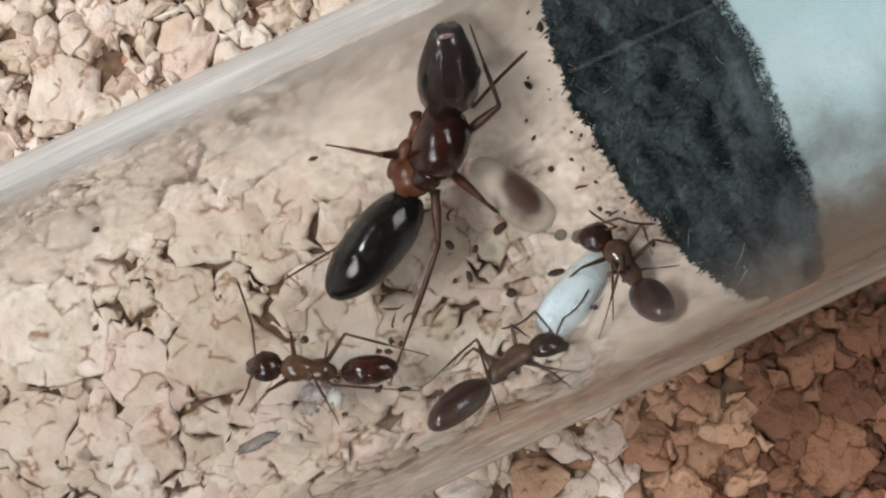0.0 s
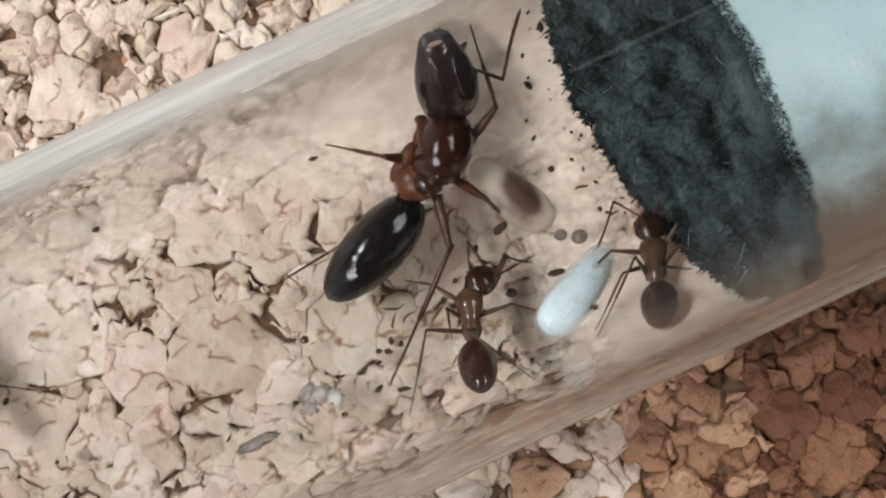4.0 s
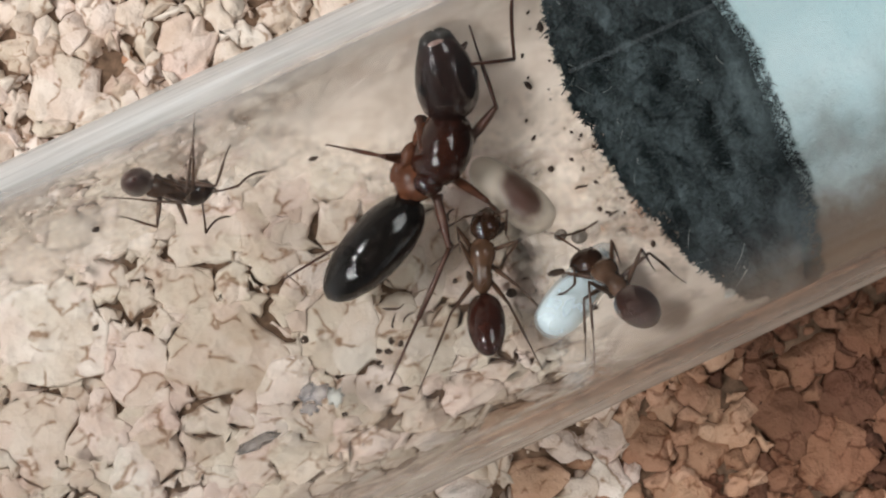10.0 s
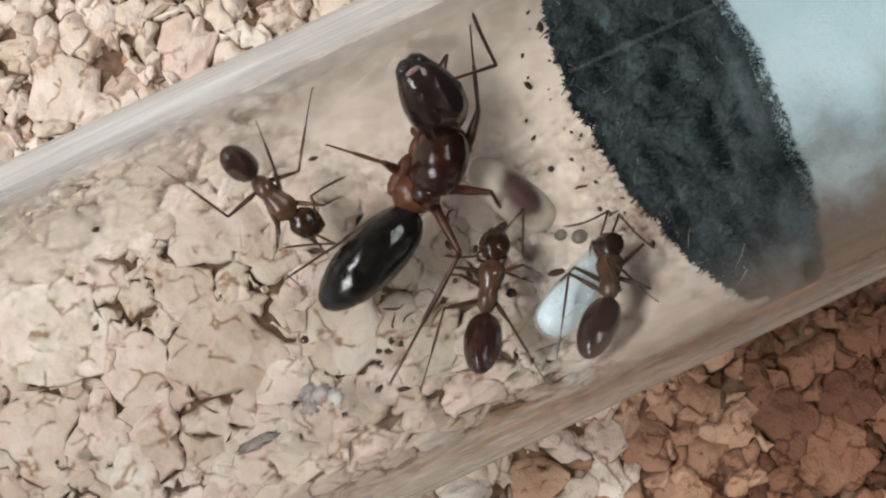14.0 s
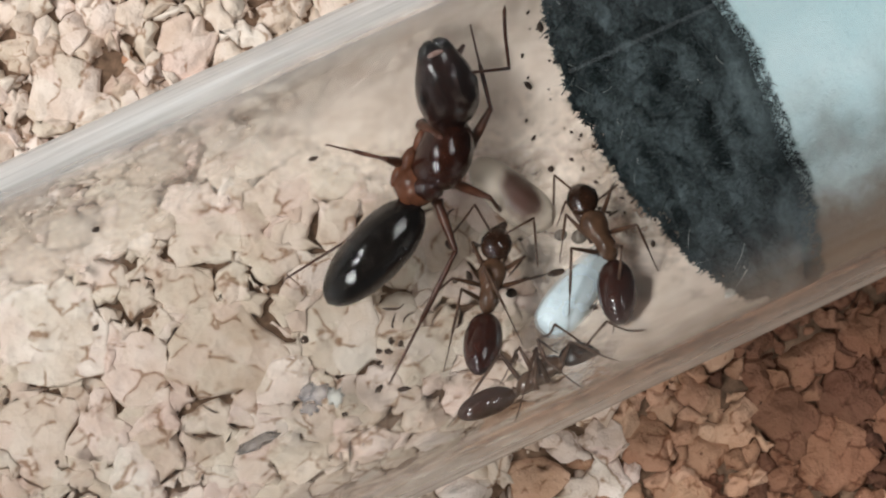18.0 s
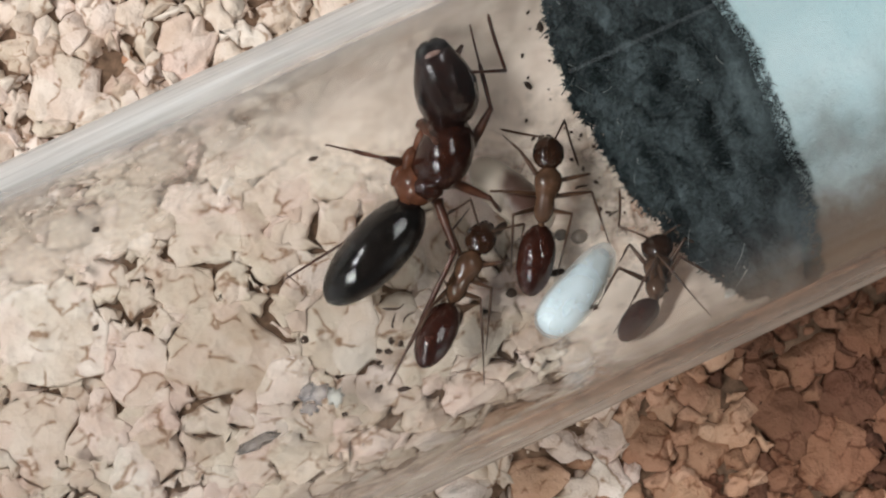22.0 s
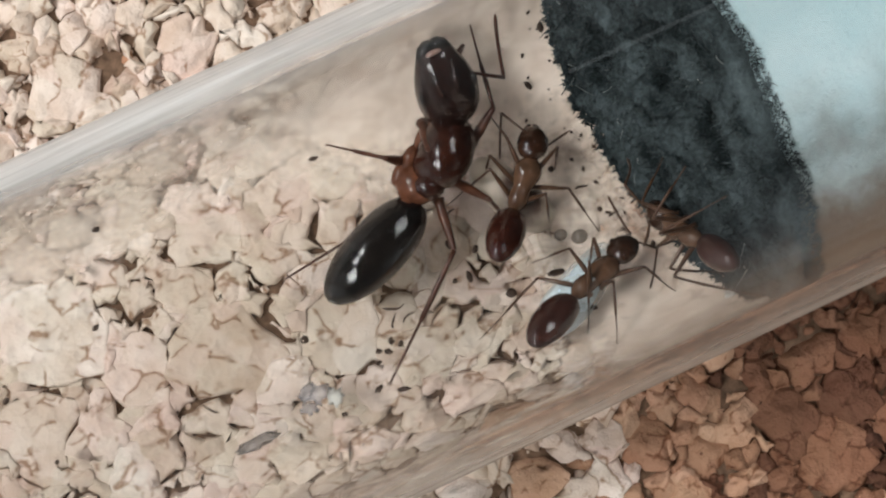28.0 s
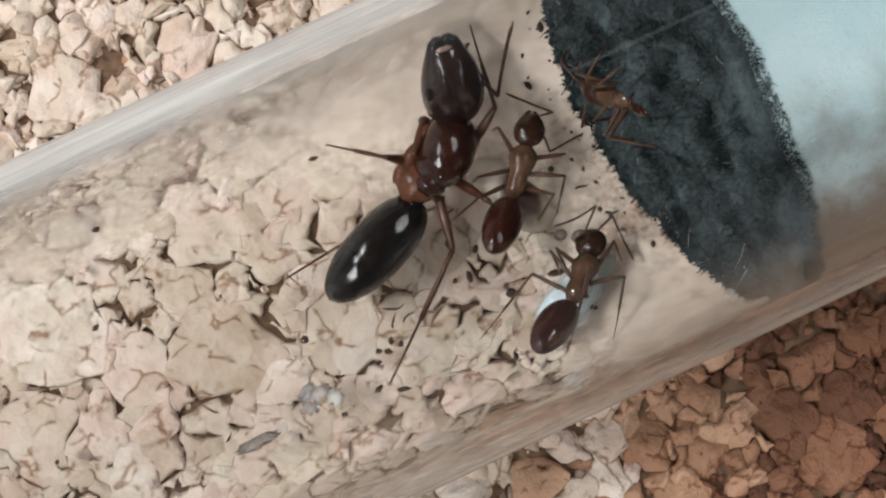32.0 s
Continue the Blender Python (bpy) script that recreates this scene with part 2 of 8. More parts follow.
def egg(length, w, h, power=1.0, tail=1.0, steps=14, n=22, bands=0, y0=0.0, z0=0.0):
    """An egg from x = 0 to x = length; power shifts its widest place, bands mark plate edges."""
    rings = []
    for i in range(steps + 1):
        u = 0.5 - 0.5 * math.cos(math.pi * min(max(i / steps, 0.02), 0.985))
        s = math.sin(math.pi * u ** power) ** 0.72
        s = s * (1.0 if u < 0.6 else 1.0 - (1.0 - tail) * ((u - 0.6) / 0.4))
        if bands:
            k = (u * bands) % 1.0
            s *= 1.0 - 0.025 * k
        rings.append((u * length, max(w * s, 0.02), max(h * s, 0.02), y0, z0))
    return loft(rings, n)


def ball(r, c=(0, 0, 0), squash=(1, 1, 1), n=14):
    v, f = egg(2.0, 1.0, 1.0, steps=10, n=n)
    out = []
    for x, y, z in v:
        p = Vector((x - 1, y, z))
        if p.length > 1e-6:
            p.normalize()
        out.append((c[0] + r * squash[0] * p.x, c[1] + r * squash[1] * p.y, c[2] + r * squash[2] * p.z))
    return out, f


def limb(points, radii, n=8):
    """A tapered, bent rod through points."""
    verts, faces = [], []
    pts = [Vector(p) for p in points]
    for i, p in enumerate(pts):
        d = (pts[min(i + 1, len(pts) - 1)] - pts[max(i - 1, 0)]).normalized()
        side = d.cross(Vector((0.05, 0.1, 1))).normalized()
        up = side.cross(d)
        for k in range(n):
            a = 2 * math.pi * k / n
            verts.append(tuple(p + (side * math.cos(a) + up * math.sin(a)) * radii[i]))
    for r in range(len(pts) - 1):
        for k in range(n):
            j = (k + 1) % n
            faces.append((r * n + k, (r + 1) * n + k, (r + 1) * n + j, r * n + j))
    faces.append(tuple(range(n)))
    faces.append(tuple((len(pts) - 1) * n + k for k in reversed(range(n))))
    return verts, faces


# ---- setting: the table under the board ----
def slab(x0, x1, y0, y1, z0, z1, edge=0.6):
    v = []
    for z, e in ((z0, 0), (z1 - edge, 0), (z1, edge)):
        v += [(x0 + e, y0 + e, z), (x1 - e, y0 + e, z), (x1 - e, y1 - e, z), (x0 + e, y1 - e, z)]
    f = [(3, 2, 1, 0), (8, 9, 10, 11)]
    for r in (0, 4):
        for i in range(4):
            j = (i + 1) % 4
            f.append((r + i, r + j, r + 4 + j, r + 4 + i))
    return v, f


tagged(part("ground", (*slab(-900, 900, -600, 600, -40, -6.2, 3), False), TABLE),
       "plain grey-brown painted table under the cork board", "table", kind="structure")


# ---- the test tube ----
def tube_geometry():
    n, verts, faces = 160, [], []
    # a round closed end inside and outside, open mouth at the other
    prof = [(-70.0, TUBE_R), (-69.5, TUBE_R), (-69.0, TUBE_R), (39.0, TUBE_R), (39.5, TUBE_R), (40.0, TUBE_R)]
    for i in range(1, 9):
        a = math.pi / 2 * i / 8
        prof.append((40.0 + TUBE_R * math.sin(a), max(TUBE_R * math.cos(a), 0.02)))
    for i in range(8, 0, -1):
        a = math.pi / 2 * i / 8
        prof.append((40.0 + BORE_R * math.sin(a), max(BORE_R * math.cos(a), 0.02)))
    prof += [(40.0, BORE_R), (39.5, BORE_R), (39.0, BORE_R), (-69.0, BORE_R), (-69.5, BORE_R), (-70.0, BORE_R), (-70.4, (TUBE_R + BORE_R) / 2)]
    for x, r in prof:
        for k in range(n):
            a = 2 * math.pi * k / n
            verts.append((x, r * math.cos(a), AXIS_Z + r * math.sin(a)))
    m = len(prof)
    for i in range(m):
        j = (i + 1) % m
        for k in range(n):
            q = (k + 1) % n
            faces.append((i * n + k, i * n + q, j * n + q, j * n + k))
    return verts, faces


def sector(geometry, keep, n=160):
    """The part of the tube's wall whose strips are in keep."""
    verts, faces = geometry
    chosen = [f for f in faces if (f[0] % n) in keep]
    used = sorted({i for f in chosen for i in f})
    at = {v: i for i, v in enumerate(used)}
    return [verts[i] for i in used], [tuple(at[i] for i in f) for f in chosen]


test_tube = tagged(new("test_tube"), "clear glass test tube lying on the cork board, housing ants", "test tube")
SIDE = set(range(71, 93))
for wall_name, strips, text in (("glass_wall", set(range(160)) - SIDE, "clear glass wall"), ("side_wall", SIDE, "glass side wall turned from the window")):
    wall = part(wall_name, sector(tube_geometry(), strips), GLASS, test_tube, text)
    normals = []
    for v in wall.data.vertices:
        d = Vector((0.0, v.co.y, v.co.z - AXIS_Z * MM))
        if v.co.x > 39.2 * MM:
            d.x = v.co.x - 40.0 * MM
        inner = d.length < (TUBE_R + BORE_R) / 2 * MM
        normals.append((-d if inner else d).normalized())
    wall.data.normals_split_custom_set_from_vertices(normals)
    wall.visible_shadow = wall_name == "side_wall"

# glare along both flanks of the glass, painted as a whitish, scratch-streaked veil
def veil_material(name, colour, z_low, z_mid, z_high, most, x_from=-90.0, x_full=-80.0):
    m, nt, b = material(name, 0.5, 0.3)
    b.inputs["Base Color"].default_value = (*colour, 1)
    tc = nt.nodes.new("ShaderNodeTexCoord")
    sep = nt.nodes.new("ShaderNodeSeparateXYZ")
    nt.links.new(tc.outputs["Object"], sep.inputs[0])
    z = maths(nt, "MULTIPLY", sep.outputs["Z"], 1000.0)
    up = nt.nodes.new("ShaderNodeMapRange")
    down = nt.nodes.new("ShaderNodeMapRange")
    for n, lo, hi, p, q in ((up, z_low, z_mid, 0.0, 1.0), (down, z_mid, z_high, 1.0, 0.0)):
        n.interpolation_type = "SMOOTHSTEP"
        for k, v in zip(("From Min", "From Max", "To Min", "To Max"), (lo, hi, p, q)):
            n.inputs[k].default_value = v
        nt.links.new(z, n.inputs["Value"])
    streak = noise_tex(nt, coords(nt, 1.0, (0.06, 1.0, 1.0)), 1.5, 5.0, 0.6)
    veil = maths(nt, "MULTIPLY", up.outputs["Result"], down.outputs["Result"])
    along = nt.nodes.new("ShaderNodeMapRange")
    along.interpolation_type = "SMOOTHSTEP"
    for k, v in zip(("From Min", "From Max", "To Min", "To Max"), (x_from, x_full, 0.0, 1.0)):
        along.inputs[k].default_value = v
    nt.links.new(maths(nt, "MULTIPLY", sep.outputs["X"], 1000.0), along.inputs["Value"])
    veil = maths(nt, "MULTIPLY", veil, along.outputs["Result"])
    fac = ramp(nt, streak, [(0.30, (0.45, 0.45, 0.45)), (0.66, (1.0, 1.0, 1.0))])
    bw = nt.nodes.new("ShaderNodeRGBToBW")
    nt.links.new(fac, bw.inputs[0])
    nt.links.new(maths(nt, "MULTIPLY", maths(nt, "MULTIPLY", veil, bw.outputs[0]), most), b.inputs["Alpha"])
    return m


def veil_strip(a0, a1, r, x0=-60.0, x1=38.0, n=24):
    verts, faces = [], []
    for i in range(n + 1):
        a = math.radians(a0 + (a1 - a0) * i / n)
        for x in (x0, x1):
            verts.append((x, r * math.cos(a), AXIS_Z + r * math.sin(a)))
    for i in range(n):
        faces.append((2 * i, 2 * i + 1, 2 * i + 3, 2 * i + 2))
    return verts, faces


FLANK_GLARE = veil_material("flank_glare", (0.84, 0.835, 0.82), 8.0, 14.6, 17.3, 0.86)
FLANK_GLARE_DULL = veil_material("flank_glare_dull", (0.72, 0.62, 0.52), 8.6, 12.4, 16.4, 0.66)
for flank, mat in ((veil_strip(4, 62, TUBE_R + 0.03), FLANK_GLARE), (veil_strip(190, 122, TUBE_R + 0.03), FLANK_GLARE_DULL)):
    veil = part("glare_veil", flank, mat, test_tube, "thin whitish veil of painted glare with scratch-like streaks")
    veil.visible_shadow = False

# brownish see-through strip, denser towards the plug
brown_veil = part("brown_haze", veil_strip(160, 108, BORE_R - 0.04, 1.0, 30.0), veil_material("brown_haze", (0.46, 0.34, 0.26), 9.4, 14.0, 17.4, 0.36, 1.0, 10.0), test_tube, "brownish haze beside the plug")
brown_veil.visible_shadow = False


def damp_lit_material():
    """Patchy, dried-on damp on the floor of the bore, thickest towards the plug and the window's side."""
    m, nt, b = material("damp_lit_floor", 0.6, 0.3)
    v = coords(nt)
    nt.links.new(ramp(nt, noise_tex(nt, v, 0.9, 5.0, 0.65), [(0.3, (0.73, 0.585, 0.475)), (0.62, (0.94, 0.805, 0.69))]), b.inputs["Base Color"])
    tc = nt.nodes.new("ShaderNodeTexCoord")
    sep = nt.nodes.new("ShaderNodeSeparateXYZ")
    nt.links.new(tc.outputs["Object"], sep.inputs[0])

    def rise(axis, lo, hi, most):
        k = nt.nodes.new("ShaderNodeMapRange")
        k.interpolation_type = "SMOOTHSTEP"
        for name, val in zip(("From Min", "From Max", "To Min", "To Max"), (lo * MM, hi * MM, 0.0, most)):
            k.inputs[name].default_value = val
        nt.links.new(sep.outputs[axis], k.inputs["Value"])
        return k.outputs["Result"]

    # thick, pale cover towards the plug also paints the dim floor brighter
    total = maths(nt, "ADD", rise("Y", 3.6, 6.8, 0.75), rise("X", 1.5, 6.5, 0.62))
    total = maths(nt, "ADD", total, maths(nt, "MULTIPLY", rise("X", -7.0, -1.0, 0.60), rise("Y", 0.8, 3.2, 1.0)))
    total = maths(nt, "ADD", total, maths(nt, "MULTIPLY", rise("X", 0.5, 6.0, 0.55), rise("Y", -3.5, -7.0, 1.0)))
    patch = maths(nt, "SUBTRACT", noise_tex(nt, v, 0.22, 4.0, 0.6), 0.71)
    fine = maths(nt, "SUBTRACT", noise_tex(nt, v, 1.6, 3.0, 0.6), 0.5)
    total = maths(nt, "ADD", total, maths(nt, "ADD", maths(nt, "MULTIPLY", patch, 1.6), maths(nt, "MULTIPLY", fine, 0.95)))
    nt.links.new(maths(nt, "MINIMUM", maths(nt, "MAXIMUM", total, 0.0), 0.78), b.inputs["Alpha"])
    return m


DAMP_LIT = damp_lit_material()
damp = part("damp_lit_floor", veil_strip(172, 356, BORE_R - 0.03, -60.0, 20.0, 66), DAMP_LIT, test_tube, "patchy beige damp dried on the glass floor, painted brighter towards the plug")
damp.visible_shadow = False
# beige strip up the bore's side, fading out towards the plug
side_veil = part("wall_veil", veil_strip(356, 390, BORE_R - 0.03, -60.0, -3.0, 16), veil_material("wall_veil", (0.74, 0.67, 0.60), 5.5, 9.6, 15.0, 0.78, -3.2, -9.0), test_tube, "patchy beige veil on the side of the glass")
side_veil.visible_shadow = False
# a reflected streak of light, painted as a thin pale strip
glint_line = part("glint_line", veil_strip(71.9, 72.8, TUBE_R + 0.02, 6.6, 13.4, 6), veil_material("painted_glint", (0.70, 0.76, 0.78), 15.0, 19.5, 24.0, 0.03), test_tube, "faint long streak of painted reflection along the glass")
glint_line.visible_shadow = False

# ---- the plug: white wet cotton with a black, fuzzy, slanting face ----
FACE = (9.45, -0.130, 12.1, -0.03)


def face_x(y, z):
    low, high = FACE[0] + FACE[1] * y, FACE[2] + FACE[3] * y
    return low + (high - low) * (z - AXIS_Z + BORE_R) / (2 * BORE_R)


def face_point(r, a, back=0.0, rough=0.0):
    y, z = r * math.cos(a), AXIS_Z + r * math.sin(a)
    x = face_x(y, z) + back
    if rough:
        x += rough * (0.7 * noise.noise(Vector((y * 0.35, z * 0.35, 3))) + 0.5 * noise.noise(Vector((y * 1.3, z * 1.3, 7))) + 0.4 * noise.noise(Vector((y * 4.1, z * 4.1, 5))))
    return x, y, z


def plug_layer(back0, back1, radius, rough, rings=22, n=72):
    verts, faces = [], []
    for i in range(rings + 1):
        for k in range(n):
            verts.append(face_point(max(radius * i / rings, 0.02), 2 * math.pi * k / n, back0, rough))
    for i in range(rings):
        for k in range(n):
            j = (k + 1) % n
            faces.append((i * n + k, (i + 1) * n + k, (i + 1) * n + j, i * n + j))
    base = len(verts)
    for k in range(n):
        verts.append(face_point(radius, 2 * math.pi * k / n, back1, rough * 0.8))
    for k in range(n):
        j = (k + 1) % n
        faces.append((rings * n + k, base + k, base + j, rings * n + j))
    faces.append(tuple(base + k for k in reversed(range(n))))
    return verts, [tuple(reversed(q)) for q in faces]


def fibres(count, seed, length, radius, lift, only_edge=False, crown=False):
    rng = random.Random(seed)
    pieces = []
    for _ in range(count):
        a = rng.uniform(0, 2 * math.pi)
        r = BORE_R * (0.985 if only_edge else math.sqrt(rng.uniform(0.02, 0.97)))
        if crown:
            r = 8.95 / 0.985
        if only_edge:
            a = rng.uniform(0.1, math.pi - 0.1) if crown else rng.uniform(math.pi, 2 * math.pi)
        p = Vector(face_point(r * 0.985, a, -lift * rng.random(), 0.35))
        d = Vector((rng.uniform(-1.0, 0.1), rng.uniform(-1, 1), rng.uniform(-0.7, 0.7))).normalized()
        if crown:
            p.x += 0.50 + 0.8 * rng.random() ** 2.4
            d = Vector((rng.uniform(0.2, 1.0), rng.uniform(-.8, .8), rng.uniform(-.2, .4))).normalized()
        bend = Vector((rng.uniform(-1, 1), rng.uniform(-1, 1), rng.uniform(-1, 1))) * 1.1
        L = length * rng.uniform(0.4, 1.2)
        pts = []
        for s in (0.0, 0.33, 0.66, 1.0):
            q = p + d * L * s + bend * L * s * s
            rad = math.hypot(q.y, q.z - AXIS_Z)
            if rad > BORE_R - 0.04:
                k = (BORE_R - 0.04) / rad
                q = Vector((q.x, q.y * k, AXIS_Z + (q.z - AXIS_Z) * k))
            pts.append(q)
        pieces.append(limb(pts, [radius, radius, radius * 0.8, radius * 0.3], 4))
    return join(*pieces)


plug = tagged(new("cotton_plug"), "wet white cotton plug with a black fuzzy face", "cotton plug")
part("black_face", plug_layer(0.0, 0.7, 8.93, 0.95, 44, 160), BLACK_FELT, plug, "black fuzzy cotton face")
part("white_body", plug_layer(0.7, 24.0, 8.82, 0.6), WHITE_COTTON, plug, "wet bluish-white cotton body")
tagged(part("black_fuzz", fibres(3000, 5, 0.42, 0.024, 0.15), BLACK_FELT, plug, "short black fibres"), kind="stuff")
tagged(part("edge_fuzz", fibres(1700, 6, 0.22, 0.045, 0.25, True), BLACK_FELT, plug, "black fibres at the rim"), kind="stuff")
tagged(part("crown_fuzz", fibres(8000, 9, 0.15, 0.019, 0.0, True, True), BLACK_FELT, plug, "black fibres against the glass"), kind="stuff")
tagged(part("pale_fuzz", fibres(26, 8, 0.6, 0.014, 0.2), PALE_FIBRE, plug, "a few pale fibres"), kind="stuff")


# ---- ants ----
WORKER = dict(body=1.25, neck=(1.30, 0, 0.08), waist=(-1.30, 0, -0.05), antenna=(1.15, 0.28, 0.30), head=1.65,
              coxa=dict(f=(0.75, 0.36, -0.22), m=(0.05, 0.40, -0.25), h=(-0.65, 0.36, -0.25)),
              thigh=dict(f=1.6, m=1.75, h=1.95), shin=dict(f=2.4, m=3.0, h=4.1), scape=1.6, whip=2.4, deep=(0.55, 0.9))
QUEEN = dict(body=2.0, neck=(2.2, 0.0, 0.0), waist=(-2.15, 0.0, -0.1), antenna=(2.9, 0.9, 0.4), head=4.4,
             coxa=dict(f=(1.4, 1.25, -0.4), m=(-0.6, 1.3, -0.6), h=(-1.7, 0.9, -0.5)),
             thigh=dict(f=2.0, m=2.3, h=2.5), shin=dict(f=4.2, m=3.6, h=6.9), scape=2.7, whip=3.7, deep=(1.1, 1.45))
LEGS = (("f", 1), ("f", -1), ("m", 1), ("m", -1), ("h", 1), ("h", -1))


def worker_head():
    v = loft([(-0.12, .16, .16, 0, 0), (0.0, .30, .26, 0, 0), (0.16, .56, .40, 0, .02), (0.42, .70, .50, 0, .04), (0.72, .74, .53, 0, .05),
              (1.0, .68, .50, 0, .03), (1.25, .56, .42, 0, -.02), (1.45, .40, .30, 0, -.08), (1.56, .24, .20, 0, -.12)], 24)
    return v


def jaw(side, s=1.0):
    return limb([(1.36 * s, .24 * s * side, -.16 * s), (1.54 * s, .24 * s * side, -.22 * s), (1.66 * s, .14 * s * side, -.26 * s), (1.70 * s, .02 * side * s, -.27 * s)],
                [.13 * s, .12 * s, .08 * s, .03 * s], 8)


def worker_thorax():
    return loft([(1.30, .13, .13, 0, .06), (1.18, .24, .22, 0, .08), (0.98, .42, .40, 0, .12), (0.68, .50, .50, 0, .14), (0.36, .46, .48, 0, .14),
                 (0.05, .37, .42, 0, .10), (-0.18, .33, .40, 0, .08), (-0.45, .36, .46, 0, .10), (-0.75, .35, .46, 0, .08), (-1.02, .26, .34, 0, 0), (-1.2, .12, .14, 0, -.05)], 24)


def plated_gaster(length, w, h, start, plates, n=26):
    """The abdomen, pointing along -x, built of overlapping plates."""
    rings, steps = [], 40
    for i in range(steps + 1):
        u = i / steps
        s = max(1.0 - abs(2.0 * (u * 0.975 + 0.02) ** 0.93 - 1.0) ** 2.25, 0.0) ** 0.56 * (1.02 - 0.06 * u)
        k = (u * plates) % 1.0
        s *= 1.0 + 0.006 * (1 - abs(2 * k - 1)) - (0.012 if k < 0.08 else 0)
        if i == steps:
            s = 0.03
        rings.append((-(start + u * (length - start)), max(w * s, .02), max(h * s, .02), 0, 0.10 * h * math.sin(math.pi * u)))
    return loft(rings, n)


def thigh_mesh(L, s=1.0):
    return limb([(-0.05, 0, -.05), (0.10 * L, 0, 0), (0.3 * L, 0, .02), (0.6 * L, 0, .02), (0.92 * L, 0, 0), (L, 0, 0)],
                [.16 * s, .11 * s, .125 * s, .105 * s, .07 * s, .065 * s], 10)


def shin_mesh(L, s=1.0):
    t = L * 0.52
    pts = [(0, 0, 0), (0.12 * t, 0, .02), (0.6 * t, 0, .03), (t, 0, 0), (t + .03, 0, 0), (t + (L - t) * .4, 0, -.03), (t + (L - t) * .8, 0, -.02), (L, 0, 0)]
    g = limb(pts, [.065 * s, .055 * s, .07 * s, .06 * s, .035 * s, .032 * s, .03 * s, .022 * s], 8)
    spur = limb([(t, 0, 0), (t + .18 * s, .02, -.09 * s)], [.02 * s, .006], 5)
    claws = [limb([(L - .02, 0, 0), (L + .07 * s, .05 * k * s, -.02)], [.018 * s, .006], 5) for k in (1, -1)]
    return join(g, spur, *claws)


def whip_mesh(L, s=1.0):
    pts, rad = [], []
    for i in range(12):
        u = i / 11
        pts.append((u * L, 0, -0.10 * L * math.sin(math.pi * u * .9)))
        rad.append((.050 + .010 * u + (.006 if i % 2 else 0)) * s if i < 11 else .02 * s)
    return limb(pts, rad, 8)


def worker_ant(name, label, tail=3.5, plump=0.89, start=0.10):
    ant = tagged(new(name), label, "ant", "worker ants in the tube")
    p = dict(spec=WORKER, root=ant, rows=[], moves={}, tail=tail)
    p["thorax"] = part("thorax", moved(worker_thorax(), turn=Matrix.Diagonal((1.08, 1.32, 1.0))), WORKER_BACK, ant, "amber-brown thorax")
    p["thorax"].location = (0, 0, WORKER["body"] * MM)
    p["petiole"] = part("petiole", join(loft([(-1.1, .10, .10, 0, -.1), (-1.3, .13, .16, 0, -.05), (-1.42, .16, .34, 0, .05), (-1.55, .14, .2, 0, -.05), (-1.85, .10, .1, 0, -.12)], 14)), WORKER_BACK, ant)
    p["petiole"].location = (0, 0, WORKER["body"] * MM)
    head = p["head"] = part("head", worker_head(), WORKER_HEAD, ant, "dark brown glossy head")
    for side in (1, -1):
        part("eye", ball(.15, (.82, .62 * side, .24), (1.1, .6, .9), 12), EYE_BLACK, head, "small black eye")
        part("mandible", jaw(side), WORKER_HEAD, head, "dark brown mandible")
    p["gaster"] = part("gaster", plated_gaster(tail, plump, plump * .9, start, 4), WORKER_GASTER, ant, "glossy dark red-brown gaster")
    for k, side in LEGS:
        leg = p[k, side] = part("leg", thigh_mesh(WORKER["thigh"][k]), WORKER_LIMB, ant)
        p[k, side, "shin"] = part("shin", shin_mesh(WORKER["shin"][k]), WORKER_LIMB, leg)
    for side in (1, -1):
        a = p["a", side] = part("antenna", limb([(0, 0, 0), (.5, 0, .02), (1.1, 0, .02), (WORKER["scape"], 0, 0)], [.06, .05, .058, .065], 8), WORKER_LIMB, ant)
        p["a", side, "shin"] = part("feeler_tip", whip_mesh(WORKER["whip"]), WORKER_LIMB, a)
    return p


